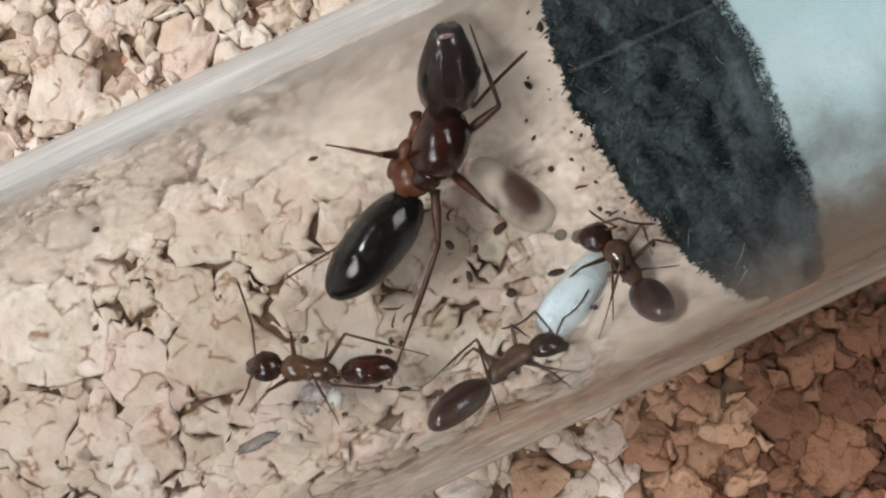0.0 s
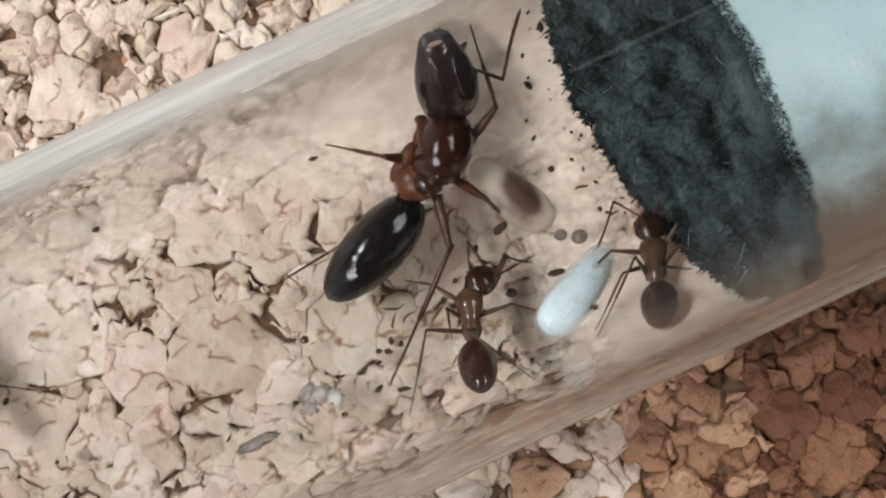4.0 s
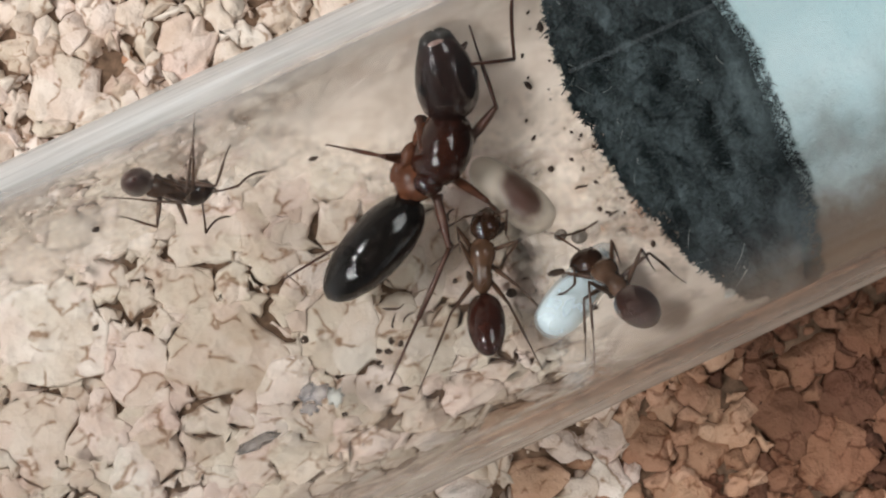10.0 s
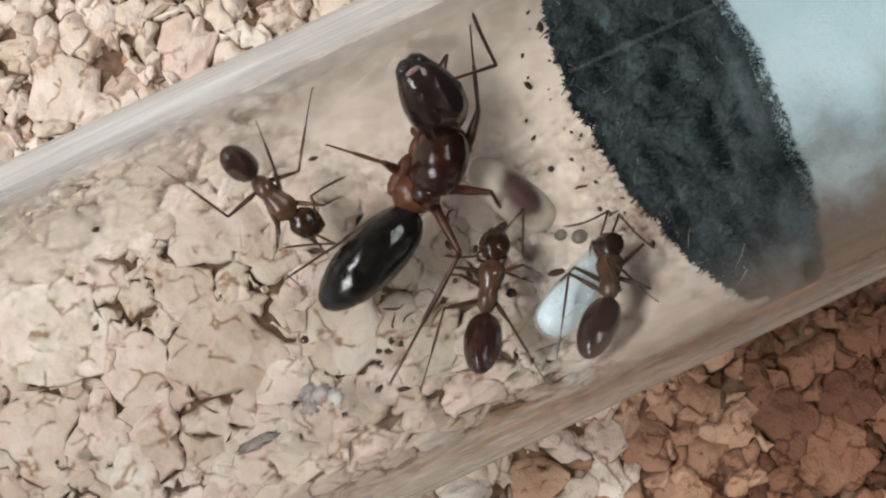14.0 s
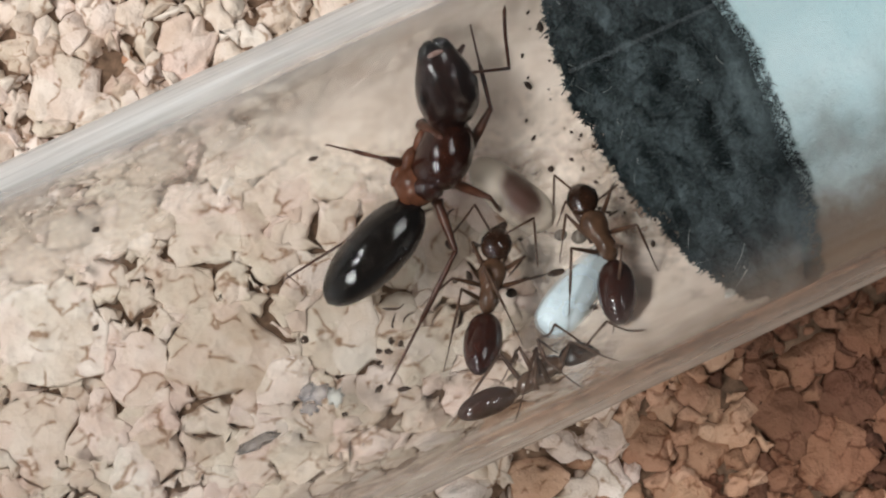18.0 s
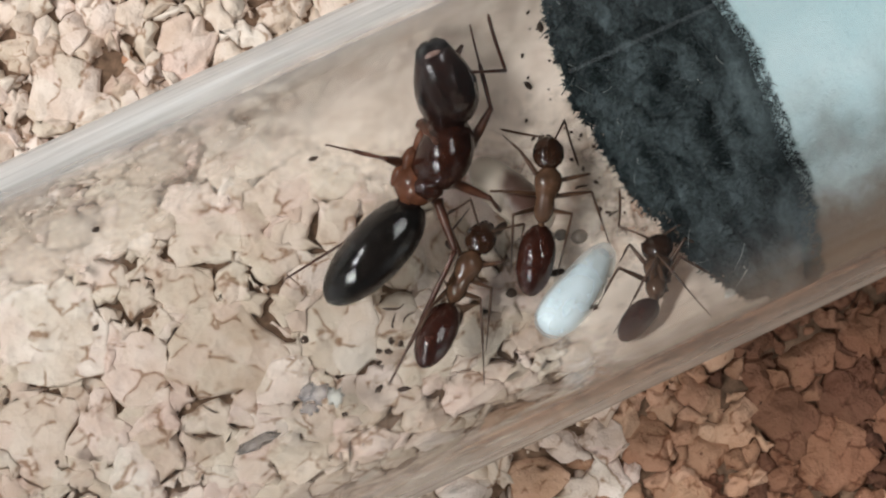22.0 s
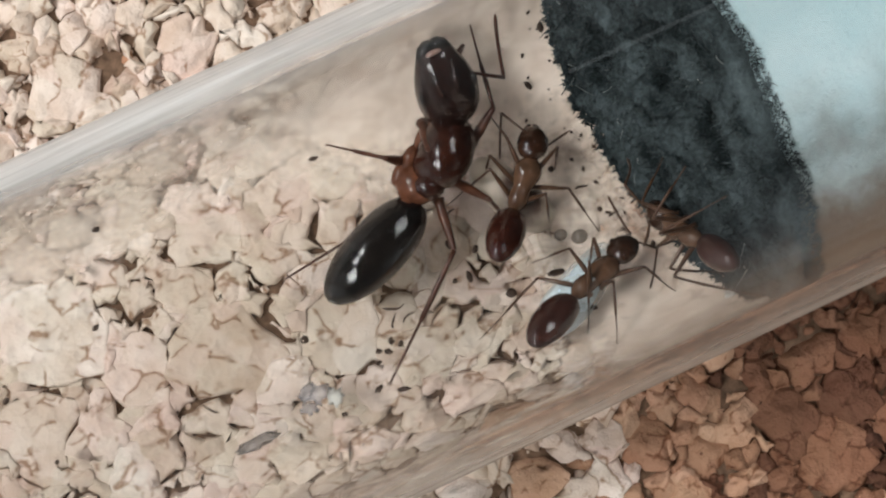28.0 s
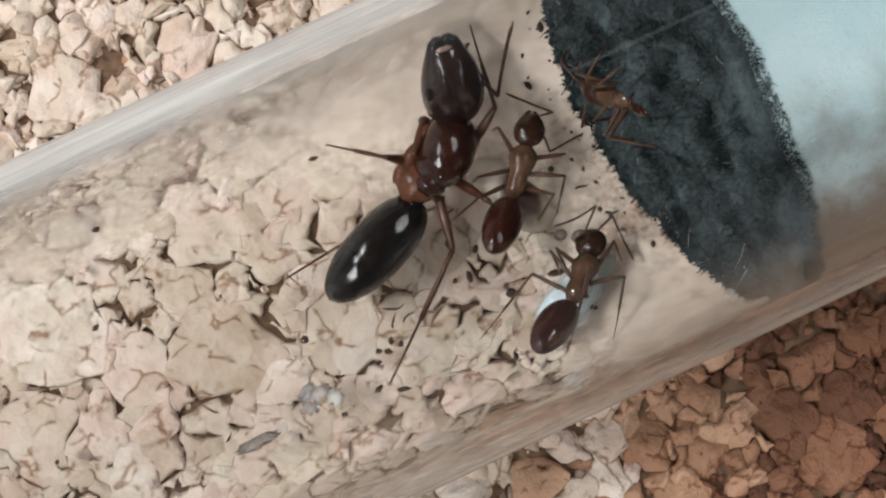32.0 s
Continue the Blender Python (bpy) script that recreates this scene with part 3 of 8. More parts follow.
def queen_ant():
    ant = tagged(new("queen_ant"), "large dark brown ant queen with a glossy black gaster", "ant")
    p = dict(spec=QUEEN, root=ant, rows=[], moves={}, tail=6.1)
    z = QUEEN["body"]
    back = join(loft([(2.35, .42, .4, 0, 0), (2.15, .78, .72, -.04, .05), (1.8, 1.04, 1.02, -.08, .14), (1.25, 1.24, 1.28, -.14, .22), (0.6, 1.32, 1.40, -.18, .25), (0.0, 1.30, 1.38, -.18, .22),
                      (-0.5, 1.18, 1.24, -.14, .15), (-0.9, .98, 1.02, -.08, .08), (-1.15, .7, .75, -.02, 0)], 30),
                loft([(-.75, .45, .55, -.08, .3), (-.92, .74, .78, -.06, .32), (-1.25, .84, .86, -.02, .28), (-1.6, .7, .7, .05, .18), (-1.85, .4, .42, .1, .05)], 24))
    p["thorax"] = part("thorax", back, QUEEN_BACK, ant, "broad glossy red-brown thorax")
    rump = loft([(-.5, .95, .8, .22, -.25), (-.9, 1.12, .95, .30, -.2), (-1.3, 1.16, .98, .36, -.15), (-1.7, 1.0, .88, .38, -.12), (-2.05, .70, .66, .38, -.12), (-2.35, .36, .36, .38, -.15)], 26)
    hips = [ball(.46, (-.35, 1.22, -.05), (1.5, .75, .9), 16), ball(.42, (-1.15, 1.38, -.1), (1.5, .7, .9), 16), ball(.40, (.75, 1.08, .0), (1.6, .7, .9), 16), ball(.34, (1.55, .84, .0), (1.5, .7, .9), 14)]
    p["flank"] = part("flank", join(rump, *hips), QUEEN_AMBER, ant, "amber-brown rear thorax and hips")
    p["petiole"] = part("petiole", join(ball(.48, (-2.35, .45, .0), (.75, 1.1, 1.2), 16), ball(.36, (-2.65, .35, .3), (.6, 1.2, 1.2), 14)), QUEEN_AMBER, ant)
    for k in ("thorax", "flank", "petiole"):
        p[k].location = (0, 0, z * MM)
    hm = loft([(x * 1.08, w, h, y, zz) for x, w, h, y, zz in [(-.25, .40, .40, 0, 0), (0.0, .72, .62, 0, 0), (.3, 1.08, .88, 0, .03), (.8, 1.34, 1.06, 0, .06), (1.5, 1.44, 1.13, 0, .08), (2.2, 1.40, 1.11, 0, .07),
               (2.9, 1.25, 1.02, 0, .03), (3.4, 1.07, .90, 0, -.02), (3.8, .90, .74, 0, -.10), (4.1, .70, .55, 0, -.16), (4.25, .42, .36, 0, -.2)]], 32)
    head = p["head"] = part("head", hm, QUEEN_DARK, ant, "large glossy near-black head")
    for side in (1, -1):
        part("eye", ball(.28, (2.45, 1.24 * side, .62), (1.2, .6, .9), 14), EYE_BLACK, head, "black eye")
        part("mandible", limb([(3.7, .62 * side, -.14), (4.15, .56 * side, -.16), (4.5, .42 * side, -.2), (4.72, .20 * side, -.24), (4.78, .0 * side, -.26)],
                              [.22, .32, .33, .28, .18], 12), QUEEN_BLACK, head, "stout dark mandible")
        part("antenna_socket", ball(.30, (3.30, .42 * side, .74), (1.2, .9, .8), 14), QUEEN_BLACK, head, "glossy swelling at the root of a feeler")
    part("brow", join(limb([(2.4, .35, 1.16), (3.2, .42, .98), (3.9, .5, .68)], [.08, .13, .06], 8), limb([(2.4, -.35, 1.16), (3.2, -.42, .98), (3.9, -.5, .68)], [.08, .13, .06], 8)), QUEEN_DARK, head, "raised frontal ridges")
    # its pale colour paints the glint at the tip of the mouth
    part("clypeus", ball(.44, (4.44, .06, .19), (.42, .9, .34), 18), QUEEN_GLINT, head, "mouth plate coloured pale tan for a glint")
    p["gaster"] = part("gaster", plated_gaster(6.1, 1.45, 1.38, -.05, 5, 34), QUEEN_BLACK, ant, "large glossy black gaster")
    for k, side in LEGS:
        leg = p[k, side] = part("leg", thigh_mesh(QUEEN["thigh"][k], 2.0), QUEEN_LIMB, ant)
        p[k, side, "shin"] = part("shin", shin_mesh(QUEEN["shin"][k], 2.1 if k == "h" else 1.6), QUEEN_LIMB, leg)
    for side in (1, -1):
        a = p["a", side] = part("antenna", limb([(0, 0, 0), (.9, 0, .03), (1.9, 0, .03), (QUEEN["scape"], 0, 0)], [.10, .075, .085, .095], 8), QUEEN_LIMB, ant)
        p["a", side, "shin"] = part("feeler_tip", whip_mesh(QUEEN["whip"], 1.5), QUEEN_LIMB, a)
    return p


def frame_at(origin, x_dir, up):
    x = Vector(x_dir).normalized()
    y = Vector(up).cross(x)
    if y.length < 1e-4:
        y = Vector((0, 1, 0))
    y.normalize()
    z = x.cross(y)
    m = Matrix((x, y, z)).transposed().to_4x4()
    m.translation = origin
    return m


def bend(base, aim_mid, aim_end, a, b):
    """The joint and the end of a two-piece limb of lengths a and b that reaches for aim_end with its joint near aim_mid."""
    d = aim_end - base
    L = d.length
    d = d / L if L > 1e-6 else Vector((1, 0, 0))
    L = min(max(L, abs(a - b) * 1.02 + 0.02), (a + b) * 0.995)
    k = (a * a - b * b + L * L) / (2 * L)
    r = math.sqrt(max(a * a - k * k, 0.0))
    side = (aim_mid - base) - d * (aim_mid - base).dot(d)
    if side.length < 1e-4:
        side = d.orthogonal()
    return base + d * k + side.normalized() * r, base + d * L


def snug(p, r):
    """The place p, lifted to stay within r of the tube's axis."""
    x, y, z = p
    if x > 8.8 and abs(y) < 8 or math.hypot(y, z - AXIS_Z) <= r:
        return p
    y = max(min(y, 0.97 * r), -0.97 * r)
    rise = math.sqrt(r * r - y * y)
    return (x, y, AXIS_Z - rise if z < AXIS_Z else AXIS_Z + rise)


def kept_in(root, start, aim, length, deep):
    """The direction aim of a body part that starts at start, turned inwards until the part clears the glass."""
    o, d = root @ start, (root.to_3x3() @ aim).normalized()
    for _ in range(60):
        for f, gap in ((0.55, deep), (1.0, 0.35)):
            q = o + d * length * f
            r = math.hypot(q.y, q.z - AXIS_Z)
            if r > BORE_R - gap:
                d = (d + Vector((0, -q.y, AXIS_Z - q.z)) * (0.05 / r)).normalized()
                break
        else:
            break
    return root.inverted().to_3x3() @ d


def stance(p, t, centre, ahead, up, head, gaster, *aims):
    """One pose of an ant: thorax centre, direction, up; where head and gaster point; a joint and an end for each feeler and leg."""
    s = p["spec"]
    up = Vector(up)
    root = frame_at(Vector(centre) - up * s["body"], ahead, up)
    inv = root.inverted()
    own = lambda v: inv @ Vector(v)
    body = Vector((0, 0, s["body"]))
    moves = {}
    neck = body + Vector(s["neck"])
    aim = own(snug(head, 8.5)) - neck
    aim.z = max(aim.z, -0.7)
    aim = kept_in(root, neck, aim, s["head"] * (1.12 if s is QUEEN else 1.0), s["deep"][0])
    moves["head"] = hm = frame_at(neck, aim, (0, 0, 1))
    waist = body + Vector(s["waist"])
    aim = waist - own(snug(gaster, 8.4))
    aim.z = max(min(aim.z, 0.5), -6.0)
    aim = -kept_in(root, waist, -aim, p["tail"], s["deep"][1])
    moves["gaster"] = frame_at(waist, aim, (0, 0, 1))
    pairs = [(own(aims[i]), own(aims[i + 1])) for i in range(0, len(aims), 2)]
    for i, side in enumerate((1, -1)):
        base = hm @ Vector((s["antenna"][0], s["antenna"][1] * side, s["antenna"][2]))
        mid, end = bend(base, *pairs[i], s["scape"], s["whip"])
        moves["a", side] = m1 = frame_at(base, mid - base, (0, 0, 1))
        moves["a", side, "shin"] = m1.inverted() @ frame_at(mid, end - mid, (0, 0, 1))
    for i, (k, side) in enumerate(LEGS):
        c = s["coxa"][k]
        base = body + Vector((c[0], c[1] * side, c[2]))
        mid, end = bend(base, *pairs[i + 2], s["thigh"][k], s["shin"][k])
        moves[k, side] = m1 = frame_at(base, mid - base, (0, 0, 1))
        moves[k, side, "shin"] = m1.inverted() @ frame_at(mid, end - mid, (0, 0, 1))
    p["rows"].append((t, root))
    for k, m in moves.items():
        p["moves"].setdefault(k, []).append((t, m))


def in_metres(rows):
    out = []
    for t, m in rows:
        m = m.copy()
        m.translation = m.translation * MM
        out.append((t, m))
    return out


queen = queen_ant()
wanderer = worker_ant("worker_ant", "brown worker ant with a small gaster walking about the tube", 2.85, 0.72, 0.2)
nurse = worker_ant("worker_ant", "brown worker ant tending the white larva on the tube floor")
attendant = worker_ant("worker_ant", "brown worker ant standing near the black cotton face")


# ---- brood and debris on the floor of the bore ----
def bore_z(y, lift=0.0):
    return AXIS_Z - math.sqrt(max((BORE_R - lift) ** 2 - y * y, 0.0))


def capsule(p, q, w0, w1, flat=0.9, seed=1, steps=26, n=26):
    """A soft, slightly ringed, bent body from p to q."""
    p, q = Vector(p), Vector(q)
    L = (q - p).length
    rings = []
    for i in range(steps + 1):
        u = i / steps
        s = max(1 - abs(2 * u - 1) ** 3.2, 0.0) ** 0.5
        w = (w0 + (w1 - w0) * u) * max(s, 0.05) * (1 + 0.005 * math.sin(u * 30))
        rings.append((u * L, w, w * flat, 0.12 * math.sin(u * 3 + seed), 0.10 * math.sin(math.pi * u)))
    m = frame_at(Vector((0, 0, 0)), q - p, (0, 0, 1)).to_3x3()
    return moved(loft(rings, n), p, m)


larva = tagged(new("larva"), "plump milky-white ant larva lying on the tube floor", "larva", "brood")
part("body", capsule((7.2, -4.2, 2.6), (2.95, -6.75, 4.4), .55, 1.28, .66), BROOD_MILK, larva, "opaque milky-white body")
part("skin", capsule((7.45, -4.1, 2.65), (2.8, -6.85, 4.45), .85, 1.36, .68), BROOD_CLEAR, larva, "clear glassy skin")
for size, place in ((.40, (6.35, -3.25, 2.6)), (.32, (5.6, -2.8, 2.5))):
    part("bulb", ball(size, place, (1, .9, .8)), BROOD_BULB, larva, "small grey-brown glassy bulb")

for piece in larva.children:
    piece.visible_shadow = piece.name.startswith("body")

pupa = tagged(new("larva"), "translucent tan larva with a dark brown gut spot", "larva", "brood")
part("skin", capsule((3.45, 2.25, 2.1), (5.3, -2.3, 2.2), .95, 1.15, seed=4), BROOD_TAN, pupa, "translucent tan skin").visible_shadow = False
part("gut", join(ball(.42, (4.7, -.45, 2.1), (.9, 1.3, .7), 18), ball(.2, (4.25, .55, 2.2), (1, 1.2, .7), 14)), BROOD_GUT, pupa, "dark brown gut")


def crumb(x, y, size, seed, mat=SPECK, long=1.0, name="debris_speck", label="tiny dark crumb of debris on the tube floor", angle=None, jag=0.35):
    rng = random.Random(seed)
    v, f = ball(size, (0, 0, 0), (long, 1, .5), 9)
    a = rng.uniform(0, math.pi) if angle is None else angle
    out = []
    for q in v:
        k = 1 + jag * noise.noise(Vector(q) * (3 / size) + Vector((seed, 0, 0)))
        X, Y = q[0] * k, q[1] * k
        out.append((X * math.cos(a) - Y * math.sin(a), X * math.sin(a) + Y * math.cos(a), q[2] * k + size * .4))
    ob = part(name, (out, f), mat)
    ob.location = (x * MM, y * MM, bore_z(y, .04) * MM)
    ob.rotation_euler = (math.asin(max(-1, min(1, y / BORE_R))), 0, 0)
    return tagged(ob, label, "debris", "debris in the tube")


SPECKS = [(-7.2, -2.2, .2), (-15.7, 2.6, .13), (-3.3, 5.5, .12), (-13.5, 6.7, .17), (-20.9, 1.2, .13), (7.2, 4.4, .13), (6.65, .26, .15), (6.5, 2.9, .07),
          (6.5, 2.0, .08), (7.9, -2.5, .12), (.8, -1.0, .17), (1.0, -2.8, .15), (.3, -2.7, .13), (1.8, -1.7, .14), (3.3, -1.3, .2), (2.4, -4.4, .25),
          (9.3, -5.1, .12), (8.6, 6.6, .16), (-19.9, -2.5, .12), (5.4, -6.6, .15), (4.7, -4.4, .2)]
for i, (x, y, r) in enumerate(SPECKS):
    crumb(x, y, r, i, long=1.0 + (i % 3) * .5)
grit = random.Random(77)
for i in range(46):
    y = grit.uniform(-4.2, 7.6)
    crumb(face_x(y, bore_z(y)) - 0.15 - 1.6 * grit.random() ** 2.2, y, grit.uniform(.03, .085), 200 + i, long=grit.uniform(1.0, 1.9), jag=0.7)
THREADS = [(-2.8, -2.5, 1.0), (-2.3, -3.4, .8), (1.5, .3, .7), (8.4, -3.0, .5), (-12.5, -3.2, .9), (7.6, -1.2, .6), (4.9, -6.3, .8), (-3.0, -3.2, .7)]
for i, (x, y, L) in enumerate(THREADS):
    rng = random.Random(40 + i)
    curl, start = rng.uniform(1.5, 4.5), rng.uniform(0, 3)
    pts = [(L * (s - .5), .28 * L * math.sin(start + s * curl), .06 + .12 * s * (1 - s)) for s in (0, .12, .25, .38, .5, .62, .75, .88, 1)]
    ob = part("debris_thread", limb(pts, [.02, .05, .065, .05, .06, .055, .04, .03, .012], 6), SPECK)
    ob.matrix_basis = pose(x * MM, y * MM, bore_z(y, .03) * MM, math.degrees(math.asin(y / BORE_R)), 0, rng.uniform(0, 180))
    tagged(ob, "thin dark curled thread of debris on the tube floor", "debris", "debris in the tube")
crumb(-11.0, -5.7, .36, 80, GREY_CHIP, 2.6, "grey_shard", "flat grey-brown splinter lying on the tube floor", 0.08, 0.9)
for i, (x, y, r) in enumerate(((-8.1, -4.6, .34), (-7.6, -4.9, .42), (-7.0, -5.3, .36), (-8.3, -5.3, .30))):
    crumb(x, y, r, 90 + i, HUSK if i == 2 else CLEAR_GREY, 1.3, "crystal", "cloudy greyish crystal on the tube floor" if i != 2 else "whitish crystal among grey ones on the tube floor", None, 1.0)
for i, (x, y, r) in enumerate(((-4.3, -4.2, .12), (-3.9, -4.4, .13), (-3.6, -4.0, .11), (-4.5, -4.7, .12), (-3.2, -4.3, .12), (-4.0, -6.3, .16), (-6.9, -6.2, .12), (-5.0, -5.8, .15))):
    crumb(x, y, r * 1.05, 110 + i, SPECK, 1.0 + .25 * (i % 3), jag=1.1)
crumb(10.9, -8.55, .35, 79, HUSK, 1.5, "husk", "pale crumpled cocoon scrap on the tube wall")


# ---- the cork board: pressed granules ----
CHIPS_NEAR = [(-12.3,13.5,1.7), (-14.7,13.9,0.9), (-6.2,12.8,1.3), (-8.2,14.9,0.8), (-7.9,13.5,0.6), (-10.4,12.7,0.8), (-9.6,15.6,0.7), (-13.2,17.8,0.8), (-11.3,16.9,0.7), (-3.5,12.2,0.9), (-1.6,12.5,0.9), (-11.7,12.3,0.8), (-13.5,15.9,0.9), (-5.7,-3.0,2.2), (-11.0,-1.0,2.6), (-15.0,-0.1,1.6), (-13.7,2.9,1.1), (-17.9,3.2,2.6), (-7.1,2.1,1.3), (-9.3,4.4,1.6), (-11.6,7.5,1.4), (-9.1,7.0,1.3), (-5.1,5.3,1.6), (-3.0,4.2,1.1), (-3.4,2.4,1.0), (-5.2,2.3,0.9), (-7.4,4.2,1.0)]
CHIPS_FAR = [(-20.3,-1.0,2.0), (-17.4,-2.3,1.4), (-15.2,-4.6,1.2), (-11.3,-4.3,1.1), (-12.9,-3.8,1.0), (-8.3,-6.3,1.2), (-5.3,-6.2,1.0), (-13.9,-4.9,1.0), (-12.1,-7.2,1.0), (-9.8,-8.0,1.4), (-17.0,-4.8,1.4), (-21.7,-1.5,1.0), (-2.8,-3.2,1.2), (1.1,-0.7,1.6), (0.5,-3.6,1.2), (-2.2,-5.8,1.5), (3.8,0.8,2.1), (7.0,2.7,2.3), (-0.5,6.6,2.6), (12.2,-15.4,1.5), (9.5,-14.8,1.1), (6.8,-12.8,0.9), (5.5,-13.7,1.0), (7.6,-15.7,1.0), (13.5,-17.8,1.9), (10.9,-18.2,1.1), (17.3,-13.6,1.3), (14.0,-13.1,1.3), (11.4,-13.4,0.9), (-0.1,-12.9,1.3), (3.2,-14.1,1.1), (3.5,-12.3,0.9), (15.2,-15.6,1.3)]
BOARD = (-31.0, 29.0, -25.0, 25.0)


def granule_seeds():
    rng = random.Random(11)
    seeds = [s for s in CHIPS_NEAR + CHIPS_FAR]
    cells = {}

    def near(x, y, r):
        i, j = int(x // 3), int(y // 3)
        for a in range(i - 2, i + 3):
            for b in range(j - 2, j + 3):
                for (u, v, q) in cells.get((a, b), ()):
                    if math.hypot(u - x, v - y) < (r + q) * 0.86:
                        return True
        return False

    def add(s):
        cells.setdefault((int(s[0] // 3), int(s[1] // 3)), []).append(s)

    for s in seeds:
        add(s)
    for size, tries in ((1.5, 120), (1.05, 800), (0.72, 3400), (0.46, 9000), (0.30, 14000)):
        for _ in range(tries):
            x, y = rng.uniform(BOARD[0], BOARD[1]), rng.uniform(BOARD[2], BOARD[3])
            r = size * rng.uniform(0.85, 1.15)
            if not near(x, y, r):
                seeds.append((x, y, r))
                add((x, y, r))
    return seeds, cells


def cell_polygon(s, cells):
    """The piece of the board that lies nearest to one seed, sizes weighed in."""
    x, y, r = s
    R = r * 1.6 + 0.5
    poly = [(x + R * math.cos(a * math.pi / 6), y + R * math.sin(a * math.pi / 6)) for a in range(12)]
    i, j = int(x // 3), int(y // 3)
    for a in range(i - 2, i + 3):
        for b in range(j - 2, j + 3):
            for (u, v, q) in cells.get((a, b), ()):
                d = math.hypot(u - x, v - y)
                if d < 1e-6 or d > 6.5:
                    continue
                nx, ny = (u - x) / d, (v - y) / d
                k = (d * d + r * r - q * q) / (2 * d)
                out = []
                for e in range(len(poly)):
                    p, w = poly[e], poly[(e + 1) % len(poly)]
                    dp = (p[0] - x) * nx + (p[1] - y) * ny - k
                    dw = (w[0] - x) * nx + (w[1] - y) * ny - k
                    if dp <= 0:
                        out.append(p)
                    if dp * dw < 0:
                        f = dp / (dp - dw)
                        out.append((p[0] + (w[0] - p[0]) * f, p[1] + (w[1] - p[1]) * f))
                poly = out
                if len(poly) < 3:
                    return None
    return poly


def granule(s, cells, rng):
    poly = cell_polygon(s, cells)
    if not poly:
        return None
    step = max(0.22, s[2] * 0.28)
    rim = []
    for e in range(len(poly)):
        p, w = poly[e], poly[(e + 1) % len(poly)]
        n = max(1, int(math.hypot(w[0] - p[0], w[1] - p[1]) / step))
        rim += [(p[0] + (w[0] - p[0]) * i / n, p[1] + (w[1] - p[1]) * i / n) for i in range(n)]
    if len(rim) < 5:
        return None
    cx, cy = sum(p[0] for p in rim) / len(rim), sum(p[1] for p in rim) / len(rim)
    cx, cy = (cx + noise.noise(Vector((cx * 0.42, cy * 0.42, 21.5))) * 0.75, cy + noise.noise(Vector((cx * 0.42, cy * 0.42, 31.5))) * 0.75)
    pressed = 1.0 if abs(s[1]) < 8.5 else 0.0                     # flatter under the tube
    top = -0.04 - rng.random() ** 1.5 * (0.16 if pressed else 0.36) - (0.5 if rng.random() < 0.10 and s[2] < 0.8 else 0)
    tilt = (.12 - .07 * pressed) / max(s[2], .6)
    tx, ty = rng.uniform(-tilt, tilt), rng.uniform(-tilt, tilt)
    wide = rng.uniform(0.02, 0.26)
    mean = sum(math.hypot(px - cx, py - cy) for px, py in rim) / len(rim)
    verts = []
    tag = rng.uniform(0, 90)
    soft = min(0.26, s[2] * 0.30) if pressed else min(0.55, s[2] * 0.50)
    for depth, inset in ((-1.1, 0.0), (-0.24 - 0.16 * (1 - pressed), 0.0), (-0.07 - 0.07 * (1 - pressed), soft * 0.35), (0.0 - 0.04 * (1 - pressed), soft), (0.02 + 0.12 * (1 - pressed), s[2] * (0.5 if pressed else 0.66))):
        for (px, py) in rim:
            wx = noise.noise(Vector((px * 0.42, py * 0.42, 21.5))) * 0.75
            wy = noise.noise(Vector((px * 0.42, py * 0.42, 31.5))) * 0.75
            wob = wx + noise.noise(Vector((px * 1.7, py * 1.7, 0.5))) * 0.42 + noise.noise(Vector((px * 4.0, py * 4.0, 2.5))) * 0.20
            wob2 = wy + noise.noise(Vector((px * 1.7, py * 1.7, 9.5))) * 0.42 + noise.noise(Vector((px * 4.0, py * 4.0, 6.5))) * 0.20
            qx, qy = px + wob, py + wob2
            dx, dy = cx - qx, cy - qy
            d = math.hypot(dx, dy) or 1.0
            # joints gape in places and close up in others
            gape = noise.noise(Vector((px * 0.55, py * 0.55, 13.0))) + 0.5 * noise.noise(Vector((px * 1.5, py * 1.5, 17.0)))
            gape = min(max((gape - 0.10) * 2.8, 0.0), 1.0)
            bite = 0.0 if depth < -1 else max(0.0, noise.noise(Vector((px * 0.8, py * 0.8, tag))) - 0.2) * s[2] * 0.35 * gape
            edge = -0.10 + gape * (0.10 + wide)
            corner = 0.0 if depth < -1 else max(0.0, math.hypot(px - cx, py - cy) - 1.05 * mean) * (0.75 - 0.3 * pressed)
            k = min((edge + corner + inset * (0.5 + 0.5 * gape) + bite) / d, 0.9)
            X, Y = qx + dx * k, qy + dy * k
            low = depth if depth < -1 or depth > -0.01 else depth * (0.2 + 0.8 * gape)
            z = top + low + (tx * (X - cx) + ty * (Y - cy) if depth > -1 else 0)
            if depth > -1:
                z += 0.10 * noise.noise(Vector((X * 1.1, Y * 1.1, 4.0))) + 0.05 * noise.noise(Vector((X * 3.5, Y * 3.5, 8.0)))
            verts.append((X, Y, min(z, -0.01)))
    n = len(rim)
    faces = []
    for r in range(4):
        for i in range(n):
            j = (i + 1) % n
            faces.append((r * n + i, r * n + j, (r + 1) * n + j, (r + 1) * n + i))
    faces.append(tuple(4 * n + i for i in range(n)))
    return verts, faces


